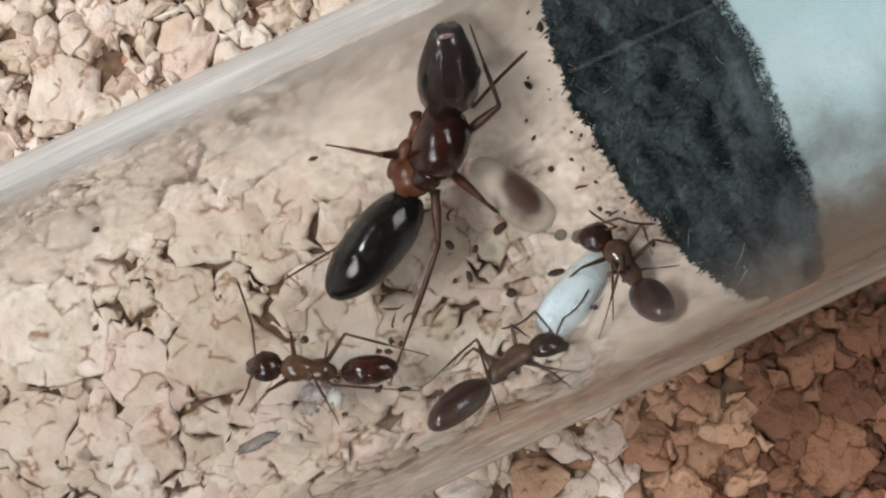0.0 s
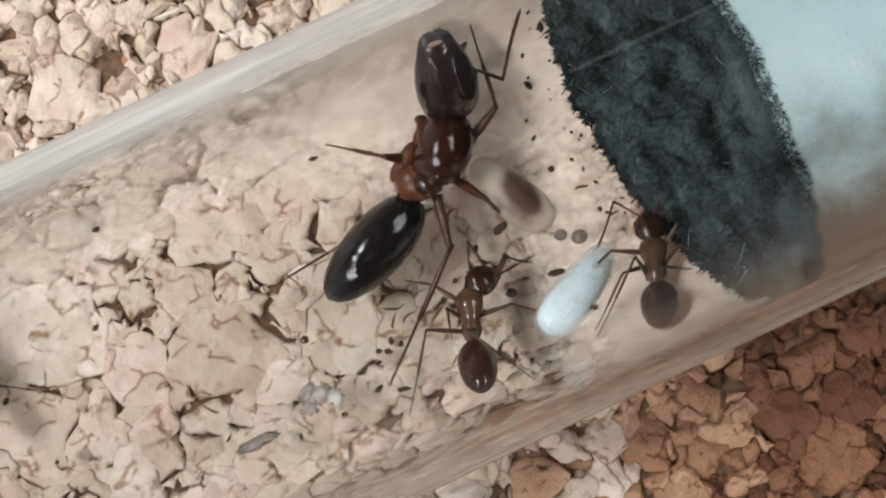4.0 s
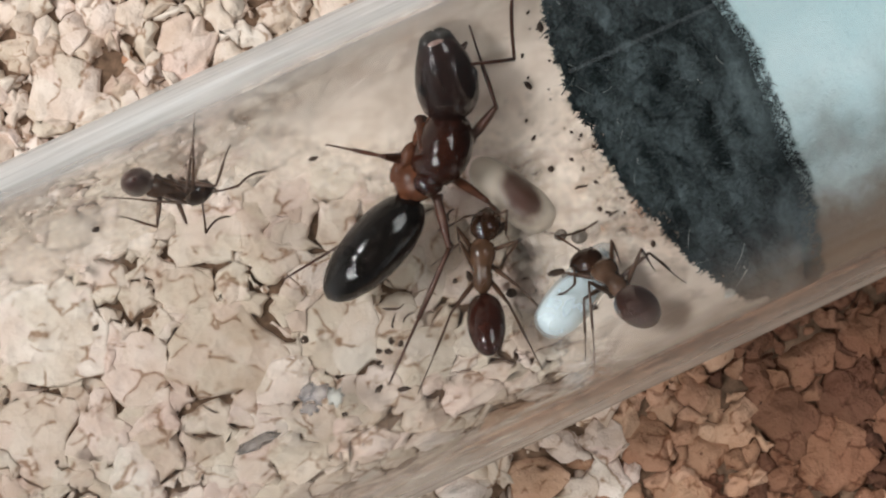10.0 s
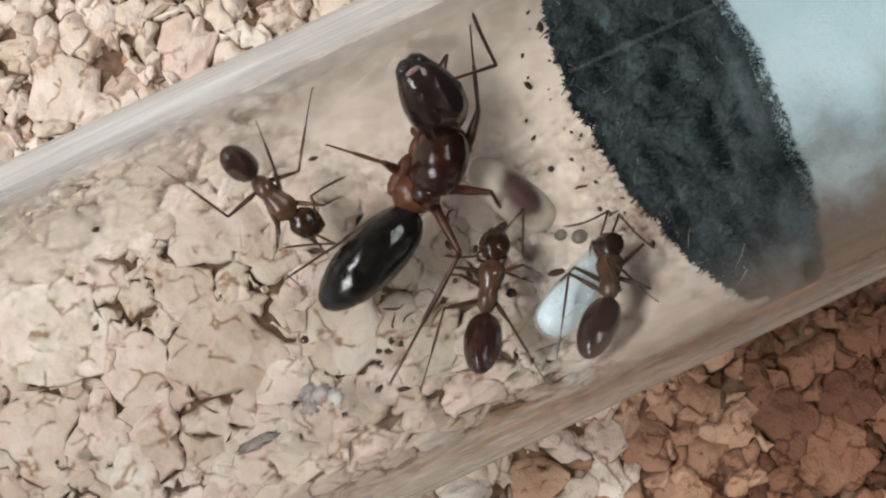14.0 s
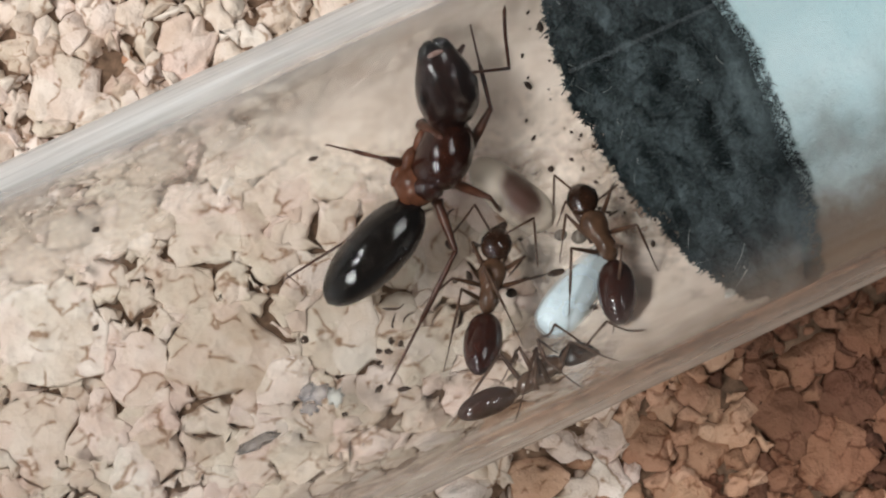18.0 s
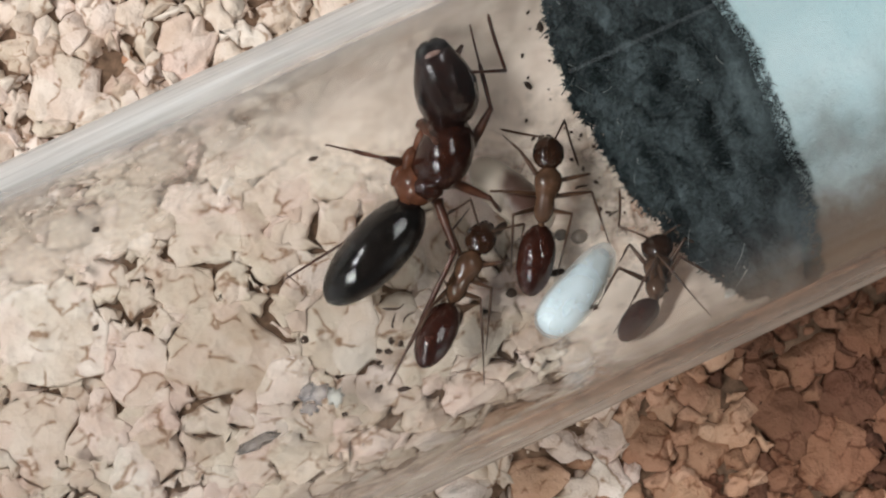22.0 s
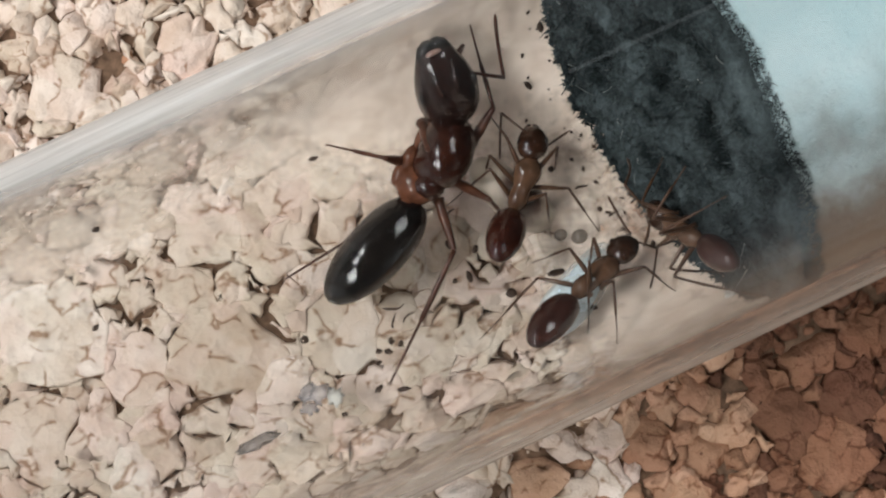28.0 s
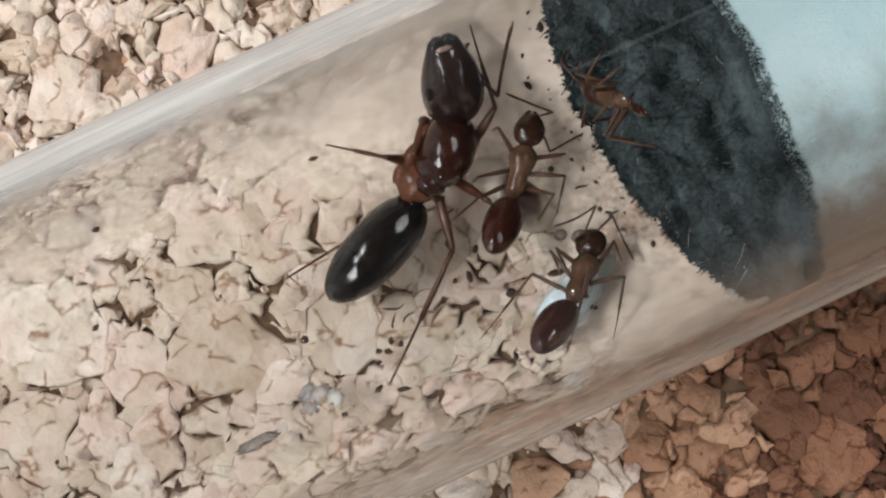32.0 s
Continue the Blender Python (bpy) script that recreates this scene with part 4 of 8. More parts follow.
def cork_shade_at(x, y, rng):
    """Shade beyond the tube, painted as redder, darker granules towards one corner of the board."""
    side = (x - 0.6 * y - 10.5) / 9.5 * (0.4 if abs(y) < 8 else 1.0) + rng.uniform(-.3, .3)
    if abs(y) > 9 and rng.random() < 0.02:
        side = 0.5
    return CORK if side < 0.12 else TAN_SHADE_CORK if side < 0.85 else RED_SHADE_CORK


cork_board = tagged(new("cork_board"), "pressed cork board of pinkish-beige granules under the tube", "cork board")
part("core", (*slab(-120, 120, -90, 90, -6.0, -0.62, .4), False), BINDER, cork_board, "dark brown binder between granules")
seeds, cells = granule_seeds()
rng = random.Random(3)
near_pieces, rest = [], []
for s in seeds:
    g = granule(s, cells, rng)
    if g is None:
        continue
    inside = abs(s[0] + 1.0) < 21 and abs(s[1] + 1.0) < 17
    bark = cork_shade_at(s[0], s[1], rng)
    (near_pieces if inside and s[2] > 0.5 else rest).append((s[2], g, bark))
near_pieces.sort(key=lambda e: -e[0])
for r, g, bark in near_pieces[:300]:
    part("granule", g, bark, cork_board)
shards = {}
for _ in range(1500):
    x, y = rng.uniform(-24, 22), rng.uniform(-20, 20)
    a, w, r = rng.uniform(0, 6.3), rng.uniform(.5, 1.0), rng.uniform(.15, .42)
    n, top, lean = 7, rng.uniform(-.75, -.42), rng.uniform(-.5, .5)
    ring = []
    for i in range(n):
        b = 2 * math.pi * i / n
        k = r * rng.uniform(.65, 1.15)
        u, v = k * math.cos(b), k * w * math.sin(b)
        ring.append((u * math.cos(a) - v * math.sin(a), u * math.sin(a) + v * math.cos(a), lean * u))
    verts = [(x + p, y + q, top - .3 + z) for p, q, z in ring] + [(x + p, y + q, min(top + z, -.015)) for p, q, z in ring] + [(x + p * .6, y + q * .6, min(top + .06 + z * .6, -.01)) for p, q, z in ring]
    faces = [(r0 * n + i, r0 * n + (i + 1) % n, (r0 + 1) * n + (i + 1) % n, (r0 + 1) * n + i) for r0 in (0, 1) for i in range(n)] + [tuple(2 * n + i for i in range(n))]
    shards.setdefault(cork_shade_at(x, y, rng), []).append((verts, faces))
for bark, pieces in shards.items():
    tagged(part("crumb_filling", join(*pieces), bark, cork_board, "crumbled cork shards between granules"), kind="stuff")
for bark in (CORK, TAN_SHADE_CORK, RED_SHADE_CORK):
    tagged(part("granule_filling", join(*[g for r, g, b in near_pieces[300:] + rest if b == bark]), bark, cork_board, "small cork granules"), kind="stuff")


# ---- what moves ----
def motions():
    stance(attendant, 0, (7.44,-5.25,4.51), (-0.08,0.89,-0.44), (0.00,0.44,0.90), (6.24,-2.94,3.25), (7.65,-9.88,6.70),
           (7.10,-2.92,3.31), (7.27,-2.22,2.31), (8.59,-3.64,3.67), (9.77,-4.21,3.19), (5.62,-4.49,4.76), (4.32,-5.13,2.68), (9.12,-4.07,4.43), (9.03,-5.51,2.96),
           (6.50,-5.49,5.82), (5.86,-7.41,4.99), (9.14,-4.91,5.12), (10.65,-5.88,3.26), (6.06,-6.29,6.03), (4.82,-7.90,5.81), (9.12,-5.55,5.90), (9.74,-6.48,3.84))
    stance(attendant, 1, (7.47,-5.34,4.60), (-0.18,0.87,-0.46), (0.00,0.47,0.88), (6.18,-3.06,3.29), (7.74,-9.94,6.92),
           (5.24,-5.41,5.10), (3.75,-3.91,3.02), (7.71,-3.13,3.40), (8.73,-3.08,2.62), (6.24,-4.87,5.12), (7.32,-5.73,3.14), (9.46,-4.23,4.55), (8.92,-5.45,2.92),
           (5.77,-5.94,6.48), (5.68,-7.46,5.08), (9.16,-4.83,5.12), (10.66,-5.74,3.15), (6.26,-6.46,6.21), (5.26,-8.05,6.12), (9.06,-5.52,5.86), (9.74,-6.48,3.84))
    stance(attendant, 2, (7.89,-5.44,4.71), (0.11,0.86,-0.49), (0.00,0.49,0.87), (7.52,-2.72,3.05), (7.32,-9.79,7.07),
           (7.09,-3.06,3.37), (6.52,-3.97,3.05), (8.65,-3.52,3.61), (9.43,-4.19,3.19), (6.48,-3.96,4.35), (6.29,-3.75,1.89), (8.94,-4.13,4.47), (9.20,-4.97,2.57),
           (5.45,-6.00,6.60), (4.93,-7.53,5.19), (9.57,-5.34,5.46), (11.05,-6.54,3.90), (6.24,-6.15,6.15), (4.62,-7.89,5.80), (9.06,-5.52,5.86), (9.74,-6.48,3.84))
    stance(attendant, 3, (8.70,-5.86,5.10), (0.37,0.74,-0.55), (0.00,0.60,0.80), (10.45,-3.18,2.99), (7.29,-9.43,7.63),
           (8.67,-3.23,3.45), (6.98,-4.19,3.19), (10.47,-4.12,3.97), (10.64,-5.09,3.83), (6.81,-4.13,4.47), (5.64,-5.36,2.84), (10.54,-4.62,4.93), (11.71,-5.49,2.94),
           (5.71,-5.91,6.43), (4.93,-7.53,5.19), (10.24,-6.02,6.10), (11.59,-7.48,5.10), (6.75,-5.99,6.32), (4.67,-7.87,5.76), (8.95,-6.04,6.66), (9.81,-6.82,4.22))
    stance(attendant, 6, (7.66,-5.47,4.73), (-0.03,0.87,-0.50), (0.00,0.50,0.87), (6.91,-3.21,3.31), (7.60,-9.77,7.09),
           (6.81,-2.92,3.31), (5.67,-3.10,2.63), (8.50,-3.00,3.34), (9.83,-2.92,2.55), (6.50,-4.42,4.70), (4.47,-4.84,2.49), (8.66,-4.14,4.48), (8.81,-5.40,2.87),
           (5.86,-5.70,6.11), (4.40,-7.71,5.47), (9.36,-5.16,5.35), (10.86,-6.26,3.62), (6.21,-6.36,6.28), (4.88,-8.05,6.11), (9.06,-5.52,5.86), (10.48,-6.23,3.59))
    stance(attendant, 7, (6.88,-5.71,5.08), (-0.17,0.80,-0.57), (0.00,0.58,0.81), (5.67,-3.41,3.31), (7.46,-9.35,7.56),
           (5.01,-4.43,4.20), (4.39,-4.73,3.55), (6.12,-2.59,3.17), (6.81,-1.24,2.10), (5.70,-4.82,5.06), (4.57,-4.83,2.48), (7.66,-4.39,4.68), (8.02,-5.00,2.59),
           (5.89,-5.65,6.04), (4.96,-7.69,5.45), (7.53,-5.06,5.31), (7.49,-6.87,4.28), (5.67,-6.60,6.82), (4.66,-8.40,6.93), (8.59,-5.58,5.94), (9.53,-6.37,3.73))
    stance(attendant, 8, (7.38,-5.85,5.14), (0.31,0.76,-0.57), (0.00,0.60,0.80), (8.55,-3.65,3.35), (5.80,-9.31,7.64),
           (7.33,-3.03,3.36), (6.67,-2.84,2.52), (8.90,-4.85,4.54), (9.33,-5.35,4.06), (6.86,-4.30,4.60), (6.89,-3.83,1.92), (8.57,-4.98,5.23), (9.24,-5.15,2.69),
           (5.73,-5.08,5.44), (4.28,-6.14,3.50), (7.92,-6.11,6.80), (9.45,-6.02,3.39), (5.88,-5.14,5.39), (3.78,-8.62,7.64), (8.35,-6.81,7.00), (9.04,-8.51,7.27))
    stance(attendant, 9, (7.51,-5.94,5.23), (0.46,0.69,-0.56), (0.00,0.63,0.78), (9.17,-3.86,3.43), (5.02,-9.16,7.68),
           (8.31,-3.36,3.52), (7.32,-2.70,2.47), (9.12,-4.95,4.64), (9.44,-5.41,4.11), (7.34,-4.68,4.93), (7.16,-4.43,2.23), (8.38,-5.48,5.81), (9.15,-5.57,3.00),
           (5.89,-5.43,5.74), (5.50,-7.08,4.55), (8.98,-6.17,6.31), (10.27,-7.71,5.47), (6.18,-5.05,5.30), (3.90,-8.55,7.40), (8.16,-6.95,7.19), (8.45,-8.61,7.58))
    stance(attendant, 10, (6.37,-5.51,6.28), (-0.08,0.59,-0.80), (0.00,0.81,0.59), (5.17,-3.77,3.72), (6.77,-9.16,11.09),
           (4.05,-5.28,4.96), (3.66,-5.02,3.77), (5.77,-2.72,3.22), (7.52,-2.88,2.54), (5.49,-4.95,5.19), (4.61,-4.85,2.49), (7.19,-4.46,4.73), (7.52,-5.37,2.85),
           (5.36,-6.02,6.62), (3.70,-8.47,7.14), (8.07,-4.92,6.65), (9.57,-7.34,4.89), (5.00,-5.75,8.12), (3.78,-8.84,8.64), (7.98,-5.57,5.93), (8.72,-6.27,3.63))
    stance(attendant, 11, (5.57,-4.69,5.18), (-0.05,0.84,-0.54), (0.00,0.54,0.84), (4.96,-2.28,3.50), (5.20,-8.95,7.81),
           (3.79,-3.39,3.54), (3.68,-2.13,2.29), (6.59,-2.22,3.05), (7.92,-2.38,2.36), (4.52,-3.90,4.31), (4.01,-5.16,2.70), (6.19,-3.97,4.36), (6.10,-5.58,3.02),
           (4.26,-4.64,4.90), (2.46,-6.19,3.55), (7.63,-4.67,4.92), (8.10,-6.11,3.48), (4.58,-5.65,6.04), (2.79,-8.83,8.61), (7.42,-5.45,5.77), (8.01,-7.57,5.25))
    stance(attendant, 12, (6.12,-6.00,6.90), (0.41,0.42,-0.81), (0.00,0.89,0.46), (7.95,-4.43,3.66), (3.32,-8.50,11.52),
           (7.18,-3.85,3.80), (6.75,-3.54,2.82), (8.23,-4.52,4.27), (8.90,-5.59,4.28), (6.30,-4.76,5.01), (6.22,-4.27,2.15), (8.00,-4.99,6.27), (9.19,-7.06,4.51),
           (5.68,-5.33,5.61), (4.13,-7.00,4.44), (7.51,-5.92,6.45), (7.50,-8.06,6.12), (3.84,-5.36,5.65), (2.47,-6.93,4.35), (6.88,-6.11,9.07), (7.30,-8.93,10.31))
    stance(attendant, 13, (6.40,-5.64,6.34), (0.43,0.51,-0.74), (0.00,0.82,0.57), (7.58,-3.53,3.09), (3.23,-8.18,9.85),
           (7.14,-3.39,3.53), (6.83,-3.37,2.74), (8.52,-4.51,4.26), (9.30,-5.64,4.33), (6.37,-4.65,4.90), (6.22,-4.27,2.15), (7.60,-5.39,5.69), (8.31,-5.76,3.16),
           (5.54,-4.62,4.88), (2.61,-5.08,2.64), (7.41,-5.87,6.37), (7.70,-6.98,4.41), (4.97,-5.33,5.62), (2.73,-7.90,5.81), (7.82,-6.06,6.71), (8.11,-7.63,5.33))
    stance(attendant, 14, (6.42,-5.41,5.98), (0.39,0.61,-0.69), (0.00,0.75,0.66), (7.52,-3.33,3.50), (3.50,-8.20,8.97),
           (6.87,-2.80,3.26), (5.85,-2.44,2.38), (8.34,-3.82,3.78), (9.11,-5.25,3.96), (6.44,-4.53,4.80), (6.25,-4.50,2.27), (7.53,-5.06,5.31), (8.24,-5.12,2.67),
           (5.49,-4.31,4.61), (3.01,-5.42,2.89), (7.15,-6.03,6.64), (7.85,-6.75,4.14), (4.89,-5.24,5.51), (2.73,-7.90,5.81), (7.83,-5.79,6.24), (8.01,-7.57,5.25))
    stance(attendant, 17, (7.61,-3.52,4.14), (0.34,0.90,-0.26), (0.00,0.28,0.96), (8.48,-1.73,3.50), (5.08,-7.21,5.11),
           (7.94,-0.92,2.76), (6.79,-2.59,2.43), (9.04,-2.51,3.14), (9.75,-3.06,2.61), (7.18,-2.37,3.52), (6.97,-2.80,1.51), (8.83,-3.32,3.95), (9.67,-3.29,1.69),
           (6.02,-2.10,3.43), (5.23,-3.94,1.97), (9.03,-4.92,5.16), (8.37,-7.46,5.07), (5.29,-4.56,4.82), (3.11,-7.61,5.30), (7.71,-6.02,6.62), (8.13,-7.19,4.69))
    stance(attendant, 18, (7.02,-3.60,4.22), (-0.03,0.95,-0.30), (0.00,0.30,0.95), (7.13,-1.25,3.38), (5.95,-7.53,5.34),
           (6.24,-1.15,2.79), (5.46,-2.24,2.32), (8.06,-1.58,2.87), (9.11,-1.74,2.19), (6.31,-1.50,3.27), (5.73,-2.34,1.37), (8.41,-1.92,3.37), (9.19,-1.57,1.20),
           (5.84,-2.46,3.56), (5.05,-4.00,2.01), (9.00,-4.75,5.00), (8.83,-6.33,3.68), (5.40,-4.62,4.87), (3.78,-7.12,4.60), (6.29,-6.69,8.31), (5.49,-7.94,5.90))
    stance(attendant, 19, (6.76,-3.51,4.14), (0.34,0.90,-0.26), (0.00,0.28,0.96), (7.62,-1.49,3.45), (5.02,-7.52,5.21),
           (6.83,-1.13,2.79), (5.97,-2.19,2.31), (8.64,-2.16,3.03), (9.44,-2.82,2.51), (6.12,-1.38,4.14), (5.58,-0.87,1.10), (8.27,-2.75,3.67), (9.24,-2.68,1.47),
           (5.83,-2.76,3.68), (4.89,-3.46,1.76), (8.60,-4.71,4.95), (8.61,-6.22,3.58), (4.76,-4.25,4.56), (3.00,-7.61,5.31), (8.79,-4.86,5.10), (6.93,-8.07,6.15))
    stance(attendant, 20, (6.06,-3.66,4.24), (0.53,0.81,-0.26), (0.00,0.30,0.95), (7.30,-1.54,3.45), (3.95,-7.48,5.35),
           (6.77,-1.26,2.81), (5.98,-1.14,2.08), (8.41,-2.05,2.99), (10.13,-3.98,3.06), (5.96,-2.22,3.47), (5.96,-2.77,1.50), (7.74,-2.94,3.76), (7.91,-3.56,1.80),
           (4.52,-2.12,3.43), (3.99,-4.54,2.30), (6.83,-3.84,4.27), (7.05,-5.44,2.91), (3.92,-4.13,4.47), (2.45,-7.91,5.83), (6.28,-5.04,5.29), (5.32,-7.58,5.26))
    stance(attendant, 21, (5.10,-2.54,3.67), (0.50,0.85,-0.14), (0.00,0.16,0.99), (6.43,-0.62,3.25), (2.64,-5.95,4.14),
           (5.35,-0.27,2.71), (5.84,1.32,2.11), (7.12,-1.13,2.79), (7.98,-0.74,2.03), (4.91,-1.42,3.25), (4.77,-1.88,1.26), (7.08,-1.64,4.13), (8.31,-1.83,1.25),
           (3.80,-1.04,3.18), (4.06,-3.36,1.72), (6.60,-2.09,3.42), (7.62,-3.27,1.68), (4.75,-4.01,4.38), (3.36,-7.21,4.71), (5.84,-4.09,4.45), (4.60,-6.94,4.36))
    stance(attendant, 22, (5.62,-0.79,3.61), (0.55,0.83,-0.04), (0.00,0.05,1.00), (6.69,1.37,3.39), (3.23,-4.40,3.69),
           (6.32,1.91,2.95), (5.12,3.02,2.59), (7.49,0.63,2.73), (7.79,-0.20,2.00), (5.47,1.37,4.10), (5.22,2.76,1.50), (6.53,-0.42,3.11), (7.03,-0.53,1.08),
           (4.15,0.10,4.26), (2.84,0.86,1.10), (7.01,-1.54,3.27), (7.52,-4.30,2.16), (3.29,-2.12,3.43), (2.87,-3.39,1.73), (5.47,-3.18,3.88), (4.62,-4.55,2.31))
    stance(attendant, 23, (5.76,-0.82,3.63), (0.54,0.84,-0.05), (0.00,0.05,1.00), (7.30,1.34,3.41), (3.40,-4.33,3.72),
           (6.20,1.97,2.97), (5.43,2.39,2.36), (7.61,0.57,2.72), (8.45,-0.37,2.01), (6.01,1.29,3.22), (5.35,-0.33,1.07), (7.36,-0.52,3.12), (8.71,-0.73,1.09),
           (4.28,0.06,4.29), (2.97,0.80,1.10), (7.42,-1.59,3.29), (7.53,-4.39,2.21), (3.87,-2.10,3.43), (3.59,-2.83,1.52), (6.78,-2.02,3.40), (3.65,-5.58,3.02))
    stance(attendant, 24, (6.04,0.08,3.57), (0.49,0.87,0.00), (0.00,-0.01,1.00), (7.38,2.15,3.48), (3.72,-3.06,3.45),
           (5.48,2.67,3.20), (5.98,0.96,2.06), (7.70,0.77,2.74), (7.73,-0.02,2.00), (5.49,1.10,3.19), (5.32,0.59,1.08), (7.79,0.75,3.14), (8.62,0.38,1.07),
           (4.58,0.66,3.13), (3.28,0.96,1.11), (8.18,-1.21,3.21), (7.34,-4.36,2.20), (3.99,-0.49,4.46), (1.74,-1.86,1.26), (6.89,-2.08,3.42), (5.71,-3.56,1.80))
    stance(attendant, 25, (5.63,0.23,3.55), (0.47,0.88,0.01), (0.00,-0.01,1.00), (6.67,2.37,3.48), (3.64,-2.29,3.41),
           (5.65,2.36,3.09), (6.03,3.12,2.63), (7.33,1.58,2.87), (7.95,1.80,2.21), (5.17,1.68,3.31), (4.94,1.38,1.17), (7.17,1.33,3.23), (7.35,0.83,1.10),
           (4.05,0.76,3.14), (1.45,0.79,1.09), (8.06,-1.16,3.20), (7.46,-4.42,2.23), (4.44,-2.97,3.77), (5.52,-4.23,2.12), (6.59,-2.38,3.53), (6.44,-3.00,1.58))
    stance(attendant, 28, (4.86,0.10,3.53), (0.69,0.72,0.00), (0.00,-0.01,1.00), (6.32,2.21,3.44), (2.59,-2.08,5.36),
           (5.35,2.36,3.09), (4.55,1.69,2.18), (6.92,1.63,2.88), (8.14,1.57,2.15), (5.09,2.22,4.14), (5.06,3.72,1.87), (6.84,0.90,3.16), (6.82,0.18,1.06),
           (4.14,1.30,3.22), (3.23,0.84,1.10), (7.30,-1.24,3.21), (7.38,-3.46,1.76), (3.30,0.68,3.13), (1.45,0.79,1.09), (6.07,-2.58,3.60), (5.25,-2.72,1.48))
    stance(attendant, 29, (4.57,-0.16,3.53), (0.70,0.71,-0.01), (0.00,0.01,1.00), (5.99,1.93,3.41), (1.90,-2.34,5.59),
           (4.96,2.11,3.01), (4.65,1.58,2.16), (6.59,1.20,2.80), (7.49,0.75,2.04), (4.84,1.97,4.11), (4.83,3.45,1.75), (6.63,0.42,3.11), (6.68,-0.12,1.06),
           (4.04,1.06,3.18), (2.99,0.95,1.11), (6.99,-1.29,3.22), (7.21,-2.91,1.55), (2.78,0.49,3.12), (1.50,0.91,1.11), (5.66,-2.82,3.70), (4.89,-3.16,1.64))
    stance(attendant, 30, (4.60,0.00,3.53), (0.62,0.79,0.00), (0.00,-0.00,1.00), (5.86,2.29,3.43), (2.35,-2.61,5.57),
           (4.96,2.45,3.12), (4.32,2.03,2.26), (6.61,1.92,2.96), (7.41,1.38,2.12), (4.62,2.14,4.13), (4.47,3.63,1.83), (6.50,0.77,3.14), (6.82,0.18,1.06),
           (3.80,1.17,3.20), (2.99,0.95,1.11), (7.03,-1.20,3.20), (7.32,-3.28,1.68), (2.61,0.42,3.11), (1.50,0.91,1.11), (5.66,-2.82,3.70), (4.89,-3.16,1.64))
    stance(attendant, 31, (4.63,0.24,3.56), (0.53,0.85,0.01), (0.00,-0.02,1.00), (5.20,2.54,3.49), (2.19,-2.33,5.62),
           (4.97,3.02,3.35), (4.61,2.63,2.44), (6.37,2.03,2.99), (6.78,1.47,2.14), (4.43,2.36,4.19), (4.14,3.85,1.93), (6.02,1.00,3.17), (6.69,0.69,1.09),
           (3.80,1.17,3.20), (0.96,-0.95,1.11), (6.87,-1.24,3.21), (7.15,-3.04,1.59), (3.13,0.32,3.11), (2.60,0.08,1.06), (5.66,-2.82,3.70), (4.42,-2.62,1.45))
    stance(attendant, 32, (4.95,0.71,3.61), (0.63,0.78,0.04), (0.00,-0.05,1.00), (6.63,2.93,3.61), (1.73,-2.40,6.14),
           (6.26,3.50,3.59), (5.97,4.41,3.33), (7.30,0.33,2.71), (8.69,1.16,2.08), (5.04,2.18,3.45), (4.89,3.18,1.64), (6.14,0.94,3.16), (6.92,0.67,1.09),
           (3.26,1.25,3.21), (2.75,1.22,1.14), (5.71,-0.03,3.10), (5.97,-1.85,1.25), (2.84,0.44,4.50), (0.43,-0.25,1.06), (5.15,-1.83,3.35), (4.06,-2.45,1.40))
    stance(nurse, 0, (0.64,-7.07,6.85), (0.92,0.16,-0.35), (0.00,0.91,0.41), (3.54,-7.29,7.10), (-4.11,-8.04,8.80),
           (2.17,-5.72,5.46), (1.13,-5.50,4.19), (4.40,-5.73,5.47), (6.41,-5.06,3.80), (1.70,-5.76,5.40), (2.18,-6.56,3.93), (2.26,-8.15,8.43), (2.52,-8.90,10.85),
           (-0.49,-5.77,6.21), (-1.59,-6.29,3.65), (2.65,-8.23,8.30), (3.31,-8.73,8.09), (-0.68,-5.47,5.79), (-3.37,-6.58,3.95), (-0.65,-7.83,8.35), (-0.81,-8.90,9.18))
    stance(nurse, 1, (0.30,-5.96,5.14), (0.52,0.68,-0.52), (0.00,0.61,0.79), (1.50,-4.15,3.62), (-2.45,-9.11,7.44),
           (-0.68,-4.17,4.01), (-1.88,-2.88,2.54), (1.77,-4.10,3.96), (3.35,-4.37,3.30), (-0.03,-4.60,4.86), (-0.54,-5.04,2.62), (1.61,-5.10,5.35), (1.82,-8.41,6.97),
           (-1.19,-4.84,5.09), (-3.65,-5.25,2.76), (1.35,-5.80,6.26), (1.14,-7.29,4.83), (-1.17,-4.91,5.15), (-4.13,-7.28,4.81), (0.80,-7.04,7.11), (0.91,-8.58,7.49))
    stance(nurse, 2, (0.90,-3.99,3.53), (0.36,0.91,-0.21), (0.00,0.22,0.98), (2.20,-1.88,2.95), (-1.61,-8.13,4.36),
           (0.69,-1.30,2.82), (-0.34,-1.30,2.11), (3.09,-2.31,3.08), (4.20,-3.44,2.78), (0.62,-2.31,3.50), (1.08,-2.07,1.30), (2.19,-3.36,3.97), (2.99,-3.15,1.63),
           (-0.27,-2.70,3.65), (-0.98,-2.43,1.40), (2.53,-4.96,5.21), (2.74,-7.43,5.03), (-1.61,-4.00,4.38), (-4.34,-7.02,4.47), (1.54,-5.48,5.80), (1.77,-8.63,7.68))
